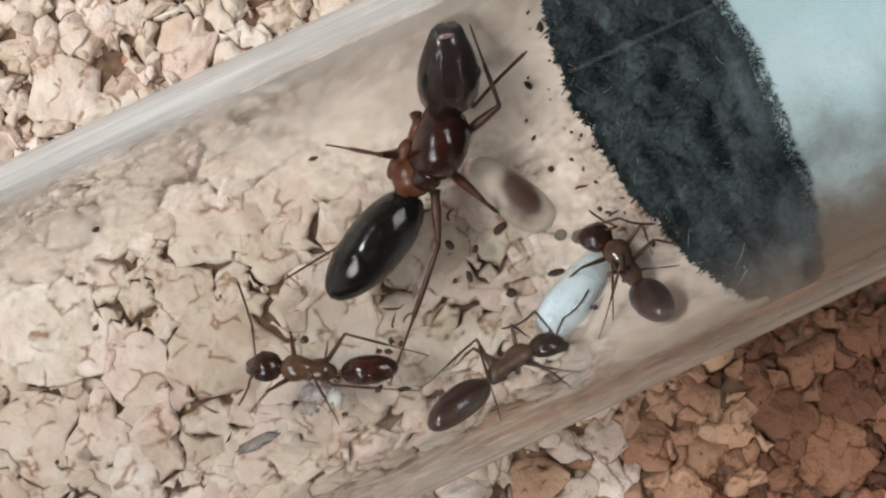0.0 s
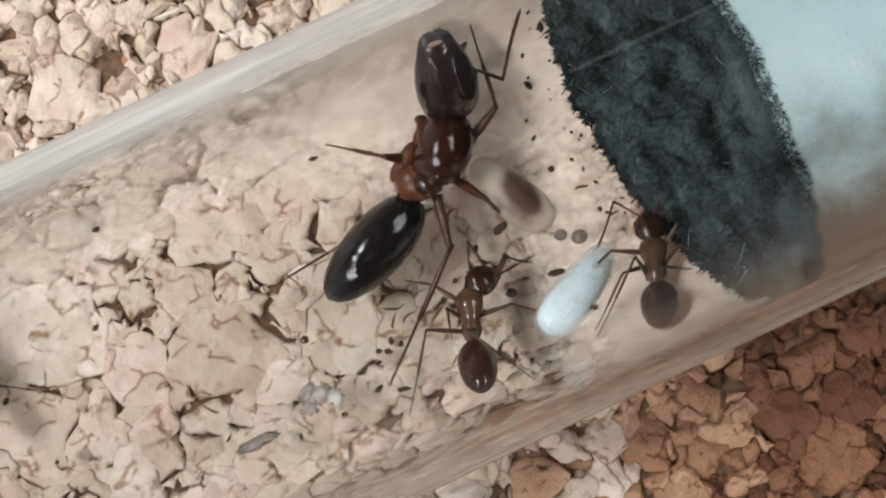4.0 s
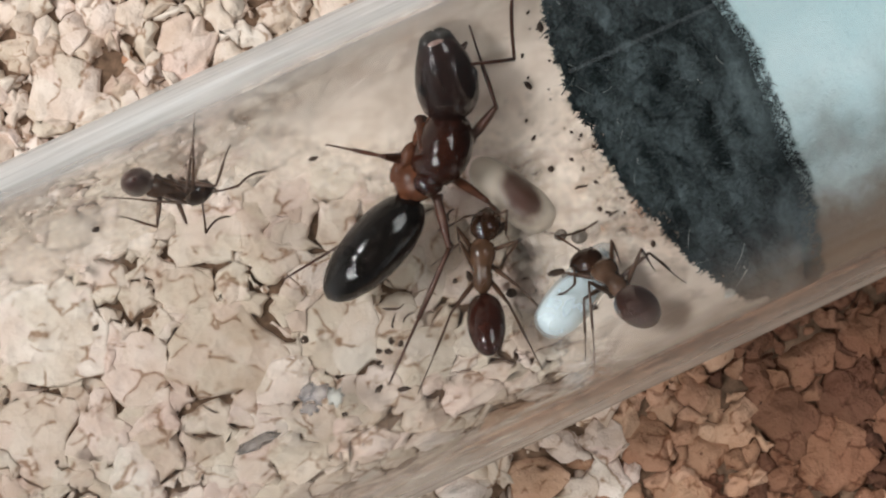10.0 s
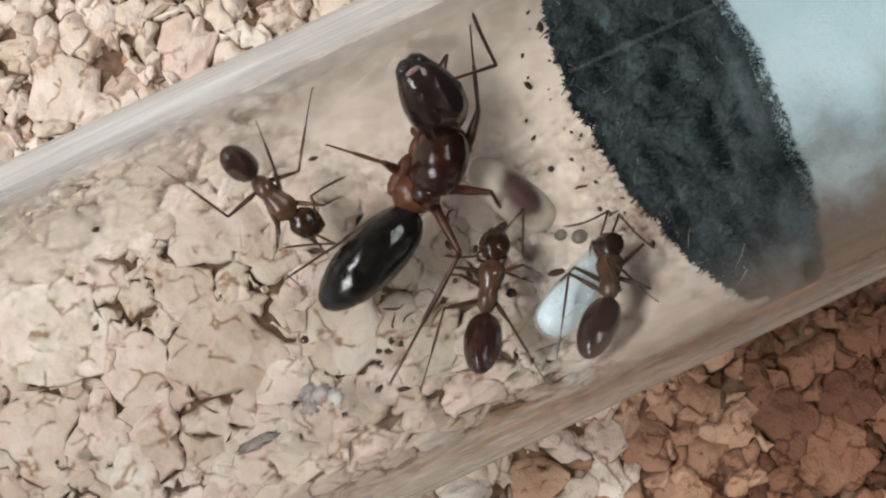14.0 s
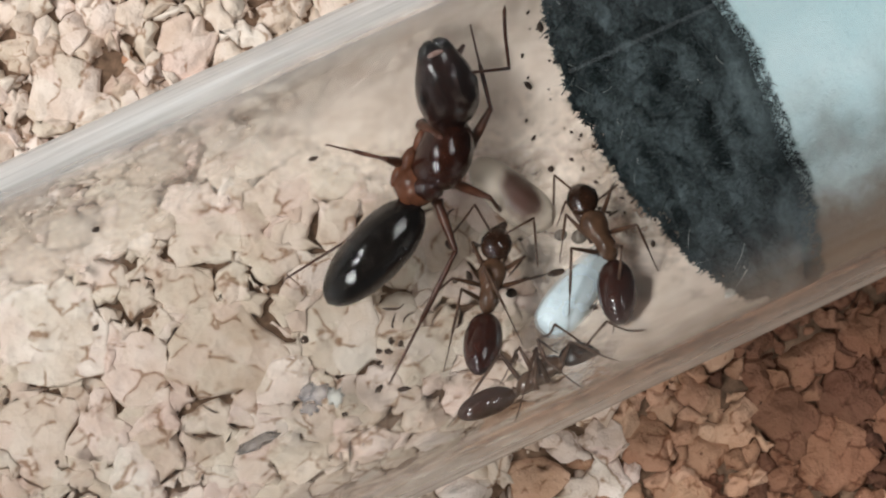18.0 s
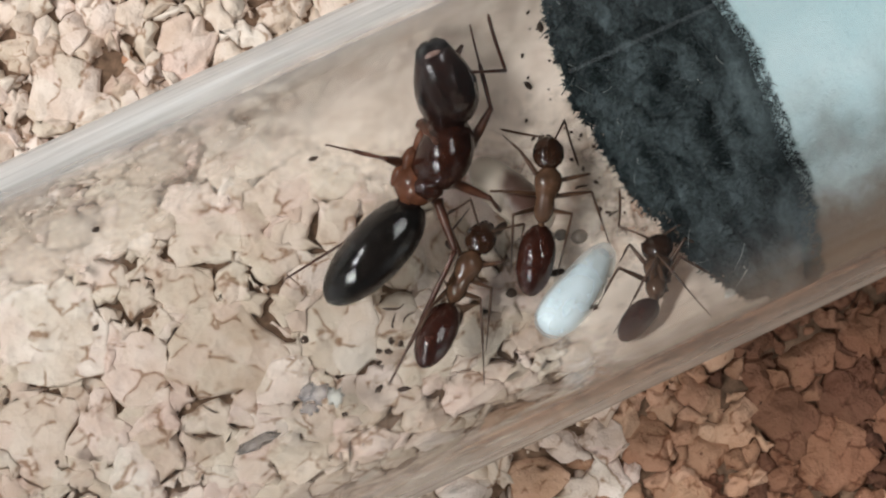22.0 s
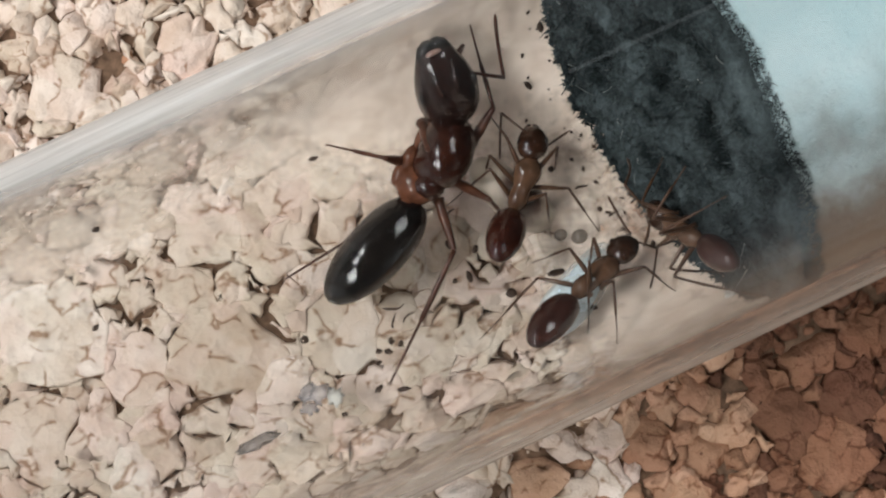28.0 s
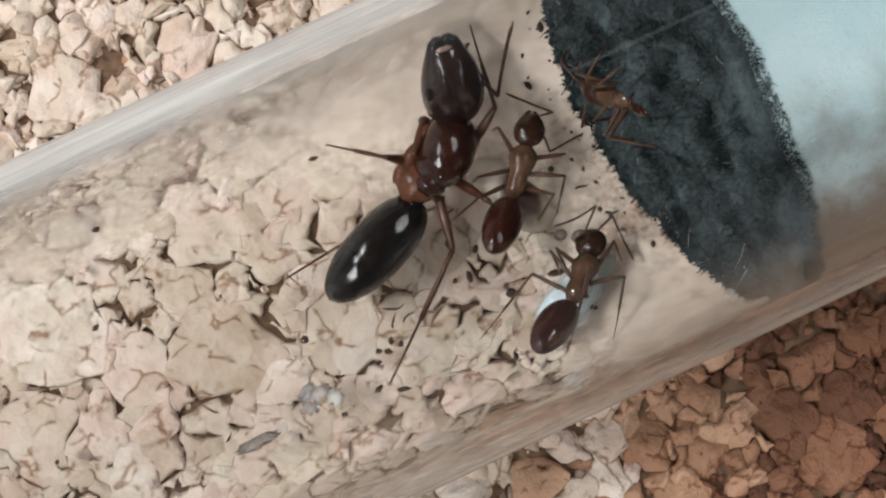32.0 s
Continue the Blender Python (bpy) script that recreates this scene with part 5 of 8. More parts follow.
    stance(nurse, 3, (-0.58,-4.30,3.62), (0.16,0.96,-0.21), (0.00,0.21,0.98), (1.46,-2.52,3.05), (-1.40,-8.10,4.60),
           (-0.41,-1.51,2.86), (-1.19,-2.03,2.26), (2.09,-2.72,3.23), (3.09,-2.75,2.49), (-1.47,-1.88,3.64), (-2.21,-1.32,1.16), (1.09,-2.29,3.73), (2.13,-2.06,1.30),
           (-1.51,-3.04,3.80), (-0.78,-4.03,2.02), (1.86,-3.29,3.93), (3.57,-5.99,3.37), (-1.96,-3.74,4.20), (-4.37,-7.36,4.93), (-0.22,-5.88,6.40), (1.14,-7.98,5.98))
    stance(nurse, 6, (2.32,-4.46,3.71), (0.75,0.64,-0.18), (0.00,0.27,0.96), (4.83,-4.20,3.53), (-0.41,-7.52,4.46),
           (4.89,-2.74,3.23), (6.26,-2.79,2.50), (4.50,-4.33,4.12), (4.67,-5.01,3.76), (1.82,-3.18,3.88), (-0.27,-2.47,1.41), (3.86,-5.32,5.60), (4.29,-7.43,5.03),
           (1.95,-3.39,3.99), (0.93,-3.51,1.78), (3.38,-5.56,4.74), (4.30,-6.52,3.88), (-0.89,-3.97,4.36), (-3.62,-7.08,4.54), (1.78,-5.99,6.58), (1.88,-8.72,8.02))
    stance(nurse, 7, (2.34,-4.25,3.56), (0.68,0.71,-0.17), (0.00,0.24,0.97), (4.31,-3.86,3.36), (-0.10,-7.70,4.30),
           (4.54,-2.57,3.17), (5.94,-2.84,2.52), (4.43,-4.44,4.21), (4.36,-5.30,4.01), (1.84,-3.04,3.81), (-0.27,-2.47,1.41), (3.66,-5.64,6.03), (3.93,-7.34,4.90),
           (2.01,-3.27,3.92), (1.10,-3.44,1.75), (3.53,-5.27,4.53), (4.56,-6.20,3.55), (-0.78,-4.02,4.39), (-3.62,-7.08,4.54), (1.75,-6.24,7.06), (1.88,-8.72,8.02))
    stance(nurse, 8, (2.53,-4.04,3.45), (0.61,0.77,-0.17), (0.00,0.22,0.98), (4.06,-2.42,2.99), (0.29,-7.48,4.12),
           (2.45,-2.75,3.24), (1.69,-2.97,2.57), (4.72,-2.51,3.14), (6.14,-2.73,2.48), (1.82,-2.95,3.76), (-0.27,-2.47,1.41), (3.58,-5.32,5.61), (3.89,-7.41,4.99),
           (2.12,-3.32,3.95), (2.04,-4.20,2.11), (5.13,-3.01,3.79), (4.51,-4.50,2.27), (-0.66,-4.08,4.43), (-3.62,-7.08,4.54), (1.86,-6.29,7.16), (1.88,-8.72,8.02))
    stance(nurse, 9, (1.86,-4.01,3.50), (0.42,0.89,-0.20), (0.00,0.22,0.98), (3.09,-1.42,2.82), (-0.13,-8.12,4.31),
           (0.98,-2.04,2.99), (2.29,-0.95,2.06), (3.73,-1.88,2.95), (3.80,-3.25,2.69), (1.85,-2.02,3.40), (2.10,-1.65,1.21), (3.05,-3.18,3.88), (4.66,-4.48,2.26),
           (1.55,-3.34,3.96), (-0.27,-2.47,1.41), (3.01,-4.34,4.63), (3.93,-7.34,4.90), (-0.70,-4.15,4.48), (-3.54,-6.93,4.35), (2.04,-5.57,5.93), (1.91,-8.40,6.94))
    stance(nurse, 10, (1.65,-2.58,2.82), (0.39,0.91,-0.13), (0.00,0.14,0.99), (2.94,-0.53,2.44), (-0.08,-7.03,3.33),
           (1.78,-0.20,2.70), (0.41,-0.11,2.00), (3.32,-1.23,2.80), (3.27,-1.78,2.20), (1.53,-0.98,3.17), (1.09,-1.62,1.21), (2.82,-1.60,3.29), (2.24,-3.08,1.61),
           (1.05,-1.40,3.24), (-0.43,-1.55,1.19), (3.02,-3.23,3.90), (3.78,-7.35,4.92), (-1.04,-3.41,4.00), (-3.47,-6.68,4.05), (2.44,-4.35,4.64), (1.91,-8.40,6.94))
    stance(nurse, 11, (1.61,-2.49,2.76), (0.51,0.85,-0.11), (0.00,0.13,0.99), (3.42,-0.76,2.43), (-0.52,-6.56,3.20),
           (1.89,0.05,2.70), (0.90,0.19,2.00), (3.55,-1.64,2.89), (3.78,-3.29,2.71), (1.17,-0.95,3.17), (1.09,-1.62,1.21), (3.05,-2.01,3.40), (2.76,-2.43,1.40),
           (0.91,-1.71,3.32), (-0.27,-1.57,1.20), (2.53,-2.79,3.69), (3.91,-4.81,2.46), (-1.21,-3.18,3.88), (-3.52,-6.65,4.03), (2.27,-4.41,4.69), (1.91,-8.40,6.94))
    stance(nurse, 12, (1.73,-2.69,2.81), (0.60,0.79,-0.11), (0.00,0.14,0.99), (2.91,-0.79,2.43), (-0.53,-6.55,3.26),
           (1.08,-0.16,2.70), (0.78,-0.89,2.05), (3.73,-1.28,2.81), (4.47,-1.70,2.18), (1.71,-0.49,3.10), (1.53,0.50,1.07), (3.40,-2.18,3.45), (3.11,-2.60,1.45),
           (1.25,-1.58,3.28), (-0.24,-1.64,1.21), (3.56,-2.55,3.59), (4.61,-4.30,2.16), (-1.10,-3.23,3.91), (-3.42,-6.56,3.93), (2.44,-4.35,4.64), (1.91,-8.40,6.94))
    stance(nurse, 13, (1.59,-3.51,3.21), (0.50,0.85,-0.16), (0.00,0.19,0.98), (2.86,-1.25,2.67), (-0.94,-7.55,3.88),
           (1.68,-1.04,2.77), (0.73,-1.31,2.11), (3.61,-1.52,2.86), (5.17,-2.35,2.35), (0.99,-2.13,3.44), (1.78,-2.32,1.37), (3.22,-3.12,3.85), (4.18,-2.81,1.51),
           (0.28,-2.14,3.44), (-0.16,-1.98,1.28), (3.60,-4.04,4.40), (4.77,-4.26,2.14), (-0.58,-3.91,4.32), (-3.36,-6.73,4.12), (1.88,-4.60,4.86), (1.73,-8.68,7.87))
    stance(nurse, 14, (1.53,-3.58,3.20), (0.54,0.82,-0.16), (0.00,0.19,0.98), (2.75,-1.61,2.71), (-0.93,-7.40,3.84),
           (1.34,-1.47,2.85), (0.23,-1.28,2.10), (4.40,-1.99,2.98), (3.56,-2.98,2.57), (0.68,-2.19,3.46), (1.28,-2.47,1.41), (3.50,-3.40,4.00), (4.10,-4.15,2.08),
           (0.22,-2.26,3.48), (-0.17,-2.13,1.32), (3.33,-3.47,4.03), (3.57,-4.34,2.18), (-0.92,-3.46,4.03), (-3.41,-6.71,4.09), (1.64,-4.54,4.80), (1.74,-8.67,7.80))
    stance(nurse, 17, (1.46,-3.89,3.44), (0.40,0.90,-0.19), (0.00,0.21,0.98), (2.49,-1.28,2.77), (-0.87,-7.89,4.20),
           (1.68,-1.04,2.77), (0.19,-1.35,2.11), (3.44,-1.59,2.87), (3.61,-2.10,2.28), (1.16,-2.57,3.60), (1.10,-2.23,1.34), (2.84,-3.32,3.95), (2.28,-3.71,1.87),
           (0.62,-3.48,4.04), (-1.44,-3.11,1.62), (3.02,-4.05,4.41), (4.75,-4.31,2.17), (-0.02,-4.38,4.67), (-2.85,-6.55,3.91), (1.98,-4.84,5.09), (1.91,-8.40,6.94))
    stance(nurse, 18, (1.58,-3.58,3.28), (0.53,0.83,-0.16), (0.00,0.19,0.98), (3.14,-1.20,2.71), (-0.95,-7.29,3.91),
           (1.85,-0.67,2.73), (0.72,-0.71,2.03), (3.67,-2.30,3.07), (3.94,-3.77,2.94), (1.62,-1.90,3.37), (2.37,-2.00,1.29), (3.23,-2.98,3.78), (2.64,-3.58,1.81),
           (0.75,-2.81,3.70), (-1.61,-3.03,1.59), (2.68,-3.89,4.30), (4.75,-4.31,2.17), (0.28,-3.60,4.12), (-2.02,-6.31,3.67), (1.86,-4.65,4.90), (1.74,-6.72,4.11))
    stance(nurse, 19, (1.32,-3.83,3.39), (0.50,0.85,-0.18), (0.00,0.21,0.98), (2.51,-1.49,2.79), (-1.15,-7.74,4.11),
           (1.80,-1.09,2.78), (0.38,-1.14,2.08), (3.67,-2.30,3.07), (4.46,-3.20,2.67), (0.90,-2.15,3.44), (1.69,-2.21,1.34), (2.99,-3.30,3.94), (2.16,-3.96,1.98),
           (0.45,-3.25,3.91), (-1.63,-3.08,1.61), (2.68,-4.17,4.51), (4.75,-4.31,2.17), (0.45,-3.54,4.08), (-1.98,-6.33,3.69), (1.57,-4.65,4.91), (1.72,-8.42,7.00))
    stance(nurse, 20, (1.32,-3.46,3.20), (0.44,0.88,-0.17), (0.00,0.19,0.98), (2.66,-1.00,2.63), (-1.10,-7.47,3.86),
           (0.59,-0.28,2.71), (1.38,1.07,2.07), (3.79,-2.06,3.00), (3.79,-3.39,2.75), (0.85,-1.83,3.35), (1.44,-1.48,1.18), (2.87,-2.80,3.69), (3.23,-2.35,1.37),
           (0.45,-2.96,3.77), (-1.61,-3.03,1.59), (2.34,-4.01,4.39), (4.04,-4.27,2.14), (0.16,-3.55,4.08), (-2.30,-6.58,3.95), (1.57,-4.65,4.91), (1.68,-8.41,6.95))
    stance(nurse, 21, (1.04,-2.58,2.77), (0.59,0.80,-0.11), (0.00,0.14,0.99), (2.52,-0.39,2.37), (-2.09,-6.22,3.17),
           (1.47,0.39,2.71), (0.39,0.80,2.04), (3.32,-1.23,2.80), (3.73,-2.91,2.55), (0.61,-1.42,3.25), (1.36,-0.38,1.07), (2.47,-2.32,3.50), (2.75,-1.81,1.25),
           (0.39,-1.90,3.37), (-0.45,-2.09,1.31), (1.84,-3.04,3.81), (2.37,-5.56,3.00), (-1.55,-3.59,4.11), (-4.29,-6.30,3.65), (1.19,-4.04,4.41), (-0.47,-7.65,5.38))
    stance(nurse, 22, (0.63,-2.66,2.77), (0.76,0.64,-0.09), (0.00,0.14,0.99), (2.71,-0.87,2.41), (-2.91,-5.81,3.11),
           (1.72,-0.02,2.70), (0.63,0.38,2.01), (3.20,-1.47,2.85), (2.90,-3.56,2.83), (0.73,-1.18,3.20), (2.36,0.20,1.06), (2.24,-2.80,3.69), (2.64,-2.06,1.30),
           (-0.30,-2.45,3.55), (-0.27,-1.71,1.23), (1.60,-3.51,4.06), (0.14,-6.25,3.61), (-1.44,-3.36,3.97), (-4.42,-5.67,3.08), (0.73,-4.11,4.46), (-0.65,-7.57,5.25))
    stance(nurse, 23, (0.60,-2.78,2.81), (0.79,0.61,-0.09), (0.00,0.15,0.99), (2.98,-1.51,2.52), (-3.33,-5.45,3.11),
           (1.83,-0.07,2.70), (2.60,-0.41,2.01), (2.90,-2.22,3.05), (2.27,-3.55,2.83), (0.73,-1.48,3.26), (1.65,-0.52,1.08), (1.95,-3.10,3.83), (2.17,-2.75,1.49),
           (-0.19,-2.21,3.46), (-0.47,-1.83,1.25), (1.25,-3.64,4.14), (3.21,-4.77,2.44), (-1.44,-3.36,3.97), (-3.79,-5.53,2.98), (0.33,-4.06,4.42), (-0.82,-7.63,5.34))
    stance(nurse, 24, (0.31,-3.83,3.27), (0.93,0.36,-0.08), (0.00,0.20,0.98), (2.73,-3.86,3.18), (-4.50,-5.50,3.52),
           (2.62,-2.38,3.10), (2.51,-3.22,2.68), (2.99,-4.48,4.24), (4.60,-5.13,3.86), (0.74,-2.37,3.52), (0.51,-2.85,1.53), (1.01,-4.67,4.92), (2.65,-5.84,3.23),
           (-0.64,-3.16,3.87), (-0.37,-2.43,1.40), (0.03,-4.91,5.16), (0.03,-5.90,3.29), (-1.90,-3.43,4.01), (-2.76,-4.27,2.14), (0.14,-5.24,5.51), (0.61,-6.70,4.09))
    stance(nurse, 25, (0.77,-4.58,4.85), (0.95,0.27,-0.14), (0.00,0.47,0.88), (3.88,-4.47,4.68), (-3.96,-5.72,5.35),
           (2.33,-3.28,3.48), (2.49,-3.96,3.05), (4.61,-5.83,5.61), (6.13,-6.16,4.89), (1.99,-2.75,4.55), (2.57,-2.91,1.55), (2.27,-5.41,5.71), (4.26,-6.03,3.40),
           (0.16,-3.55,4.08), (0.63,-2.61,1.45), (0.68,-5.76,6.20), (2.01,-7.71,5.47), (-1.67,-3.54,4.08), (-2.06,-4.31,2.17), (-0.66,-5.42,5.73), (-2.50,-6.99,4.43))
    stance(nurse, 25.5, (2.34,-4.66,4.91), (1.00,0.06,-0.03), (0.00,0.49,0.87), (5.40,-4.27,4.58), (-1.49,-5.20,5.10),
           (5.45,-3.02,4.57), (7.23,-3.19,3.63), (5.63,-5.46,5.94), (7.44,-5.97,5.19), (3.96,-3.14,4.75), (4.80,-3.59,1.81), (4.12,-5.41,6.02), (5.08,-7.22,4.72),
           (2.14,-2.85,4.70), (1.94,-2.74,1.49), (2.35,-5.80,6.36), (2.35,-7.78,5.59), (0.75,-3.00,5.01), (-1.43,-3.28,1.68), (0.94,-5.61,6.48), (-1.06,-7.74,5.53))
    stance(nurse, 27.5, (5.58,-5.10,5.37), (0.96,0.21,-0.16), (0.00,0.61,0.79), (7.96,-4.25,4.58), (1.20,-6.45,7.7),
           (8.29,-3.06,4.43), (9.97,-3.07,3.31), (9.03,-5.20,6.07), (10.82,-5.52,5.19), (6.87,-3.39,4.81), (7.50,-3.96,1.99), (7.56,-5.38,6.33), (8.67,-7.41,5.00),
           (5.03,-3.40,4.94), (4.54,-3.75,1.88), (5.93,-6.00,6.94), (6.23,-8.18,6.39), (2.68,-3.89,4.30), (0.15,-5.67,3.09), (4.53,-6.02,7.21), (2.88,-8.37,6.87))
    stance(nurse, 28, (5.79,-5.21,5.49), (0.95,0.23,-0.20), (0.00,0.64,0.77), (8.12,-4.32,4.62), (1.46,-6.71,7.9),
           (8.18,-3.60,3.65), (8.40,-2.01,2.26), (8.25,-5.42,5.11), (7.87,-6.71,5.65), (6.59,-4.02,4.39), (5.89,-5.17,2.71), (7.81,-5.38,6.41), (8.94,-7.46,5.08),
           (5.31,-2.95,3.76), (3.88,-3.43,1.74), (6.07,-6.34,7.28), (5.35,-8.37,6.87), (2.68,-3.89,4.30), (0.15,-5.67,3.09), (4.50,-6.42,7.48), (4.54,-7.49,5.12))
    stance(nurse, 29, (5.73,-4.84,5.15), (0.75,0.55,-0.36), (0.00,0.55,0.84), (7.57,-3.25,3.99), (1.54,-6.91,8.0),
           (7.27,-3.15,3.41), (7.27,-2.52,2.41), (8.28,-3.94,3.86), (9.01,-5.65,4.33), (6.30,-4.03,4.40), (5.89,-5.17,2.71), (7.89,-4.95,5.19), (9.19,-5.74,3.15),
           (5.13,-3.01,3.79), (3.23,-2.96,1.56), (6.63,-5.78,6.24), (5.40,-8.32,6.72), (2.62,-3.86,4.28), (0.15,-5.67,3.09), (4.50,-6.42,7.48), (3.47,-7.83,5.69))
    stance(nurse, 30, (5.38,-4.95,5.30), (0.69,0.59,-0.42), (0.00,0.58,0.81), (7.12,-3.15,3.88), (1.63,-7.22,8.5),
           (6.23,-2.94,3.32), (4.55,-3.01,2.59), (7.71,-3.67,3.69), (8.91,-4.09,3.12), (5.34,-3.71,4.18), (5.43,-4.95,2.55), (7.01,-4.52,4.79), (7.72,-5.01,2.60),
           (4.82,-3.60,4.12), (5.07,-5.08,2.64), (6.42,-5.68,6.09), (5.36,-8.30,6.67), (2.81,-3.80,4.24), (0.15,-5.67,3.09), (4.39,-6.38,7.37), (3.19,-7.84,5.70))
    stance(nurse, 31, (5.19,-4.90,5.25), (0.66,0.61,-0.43), (0.00,0.57,0.82), (7.16,-3.47,4.13), (1.24,-7.19,8.5),
           (6.12,-2.59,3.17), (5.80,-1.96,2.24), (7.57,-4.19,4.02), (7.27,-5.69,4.37), (5.45,-3.76,4.21), (4.78,-5.08,2.65), (6.59,-4.75,5.00), (7.54,-5.07,2.64),
           (4.56,-3.18,3.88), (4.84,-4.96,2.56), (6.21,-5.58,5.94), (5.22,-8.37,6.85), (2.62,-3.86,4.28), (0.15,-5.67,3.09), (4.04,-6.48,7.62), (3.36,-7.78,5.60))
    stance(nurse, 32, (5.27,-4.98,5.34), (0.69,0.58,-0.43), (0.00,0.60,0.80), (6.97,-2.95,3.72), (1.40,-7.11,8.5),
           (6.18,-2.47,3.13), (5.46,-2.24,2.32), (7.83,-3.72,3.72), (7.99,-5.30,4.00), (5.32,-3.99,4.37), (5.17,-5.43,2.90), (6.73,-4.53,4.79), (7.65,-5.13,2.68),
           (4.49,-3.15,3.86), (4.84,-4.96,2.56), (6.39,-5.53,5.87), (5.34,-8.15,6.33), (2.62,-3.86,4.28), (0.15,-5.67,3.09), (4.19,-6.29,7.16), (3.36,-7.78,5.60))
    stance(queen, 0, (1.67,3.26,4.04), (0.70,0.69,0.18), (0.00,-0.25,0.97), (4.40,8.18,8.30), (-5.41,-0.94,2.85),
           (4.9,6.5,4.6), (3.0,4.9,3.6), (5.20,4.29,4.10), (7.60,5.71,4.40), (1.09,5.72,5.2), (3.3,2.5,1.5), (4.73,3.63,4.13), (5.53,7.88,5.77),
           (-0.36,3.39,9.0), (-2.48,5.78,3.18), (2.90,0.43,3.11), (3.79,-1.16,1.14), (-2.56,1.63,1.66), (-6.82,0.87,1.10), (0.09,-0.82,3.15), (-4.47,-5.78,3.18))
    stance(queen, 2, (1.67,3.02,3.89), (0.73,0.67,0.15), (0.00,-0.22,0.98), (3.16,8.47,8.30), (-5.34,-0.91,2.91),
           (4.9,6.5,4.6), (3.0,4.9,3.6), (5.63,4.80,4.50), (6.45,7.71,7.86), (1.09,5.72,5.2), (3.3,2.5,1.5), (4.73,3.63,4.13), (5.53,7.88,5.77),
           (-0.36,3.39,9.0), (-2.48,5.78,3.18), (2.90,0.43,3.11), (3.79,-1.16,1.14), (-2.56,1.63,1.66), (-6.82,0.87,1.10), (0.09,-0.82,3.15), (-4.47,-5.78,3.18))
    stance(queen, 3, (1.70,3.00,3.87), (0.73,0.67,0.15), (0.00,-0.21,0.98), (3.48,8.43,8.30), (-5.32,-0.86,2.93),
           (4.9,6.5,4.6), (3.0,4.9,3.6), (5.74,4.81,4.51), (7.31,7.54,7.32), (1.09,5.72,5.2), (3.3,2.5,1.5), (4.73,3.63,4.13), (5.53,7.88,5.77),
           (-0.36,3.39,9.0), (-2.48,5.78,3.18), (2.90,0.43,3.11), (3.79,-1.16,1.14), (-2.56,1.63,1.66), (-6.82,0.87,1.10), (0.09,-0.82,3.15), (-4.47,-5.78,3.18))
    stance(queen, 6, (1.76,2.97,3.86), (0.73,0.67,0.14), (0.00,-0.21,0.98), (3.87,8.34,8.30), (-5.32,-0.86,2.94),
           (4.9,6.5,4.6), (3.0,4.9,3.6), (5.72,4.74,4.45), (7.97,7.18,6.47), (1.09,5.72,5.2), (3.3,2.5,1.5), (4.73,3.63,4.13), (5.53,7.88,5.77),
           (-0.36,3.39,9.0), (-2.48,5.78,3.18), (2.90,0.43,3.11), (3.79,-1.16,1.14), (-2.56,1.63,1.66), (-6.82,0.87,1.10), (0.09,-0.82,3.15), (-4.47,-5.78,3.18))
    stance(queen, 9, (1.73,3.00,3.88), (0.72,0.67,0.15), (0.00,-0.21,0.98), (3.78,8.46,8.30), (-5.31,-0.84,2.94),
           (4.9,6.5,4.6), (3.0,4.9,3.6), (5.92,4.99,4.67), (7.27,7.93,8.34), (1.09,5.72,5.2), (3.3,2.5,1.5), (4.73,3.63,4.13), (5.53,7.88,5.77),
           (-0.36,3.39,9.0), (-2.48,5.78,3.18), (2.90,0.43,3.11), (3.79,-1.16,1.14), (-2.56,1.63,1.66), (-6.82,0.87,1.10), (0.09,-0.82,3.15), (-4.47,-5.78,3.18))
    stance(queen, 11, (1.72,2.98,3.87), (0.73,0.67,0.15), (0.00,-0.21,0.98), (3.76,8.47,8.30), (-5.31,-0.84,2.94),
           (4.9,6.5,4.6), (3.0,4.9,3.6), (5.88,4.88,4.57), (7.35,7.70,7.85), (1.09,5.72,5.2), (3.3,2.5,1.5), (4.73,3.63,4.13), (5.53,7.88,5.77),
           (-0.36,3.39,9.0), (-2.48,5.78,3.18), (2.90,0.43,3.11), (3.79,-1.16,1.14), (-2.56,1.63,1.66), (-6.82,0.87,1.10), (0.09,-0.82,3.15), (-4.47,-5.78,3.18))
    stance(queen, 12, (1.55,2.87,3.81), (0.71,0.69,0.14), (0.00,-0.20,0.98), (2.65,7.99,8.30), (-5.43,-0.93,2.94),
           (4.9,6.5,4.6), (3.0,4.9,3.6), (6.27,5.97,5.80), (4.37,8.44,8.36), (1.09,5.72,5.2), (3.3,2.5,1.5), (4.73,3.63,4.13), (5.53,7.88,5.77),
           (-0.36,3.39,9.0), (-2.48,5.78,3.18), (2.90,0.43,3.11), (3.79,-1.16,1.14), (-2.56,1.63,1.66), (-6.82,0.87,1.10), (0.09,-0.82,3.15), (-4.47,-5.78,3.18))
    stance(queen, 13, (1.40,2.66,3.72), (0.70,0.70,0.13), (0.00,-0.18,0.98), (2.01,7.62,8.30), (-5.66,-1.11,2.94),
           (4.9,6.5,4.6), (3.0,4.9,3.6), (5.47,4.98,4.66), (4.97,7.92,8.28), (1.09,5.72,5.2), (3.3,2.5,1.5), (4.73,3.63,4.13), (5.53,7.88,5.77),
           (-0.36,3.39,9.0), (-2.48,5.78,3.18), (2.90,0.43,3.11), (3.79,-1.16,1.14), (-2.56,1.63,1.66), (-6.82,0.87,1.10), (0.09,-0.82,3.15), (-4.47,-5.78,3.18))
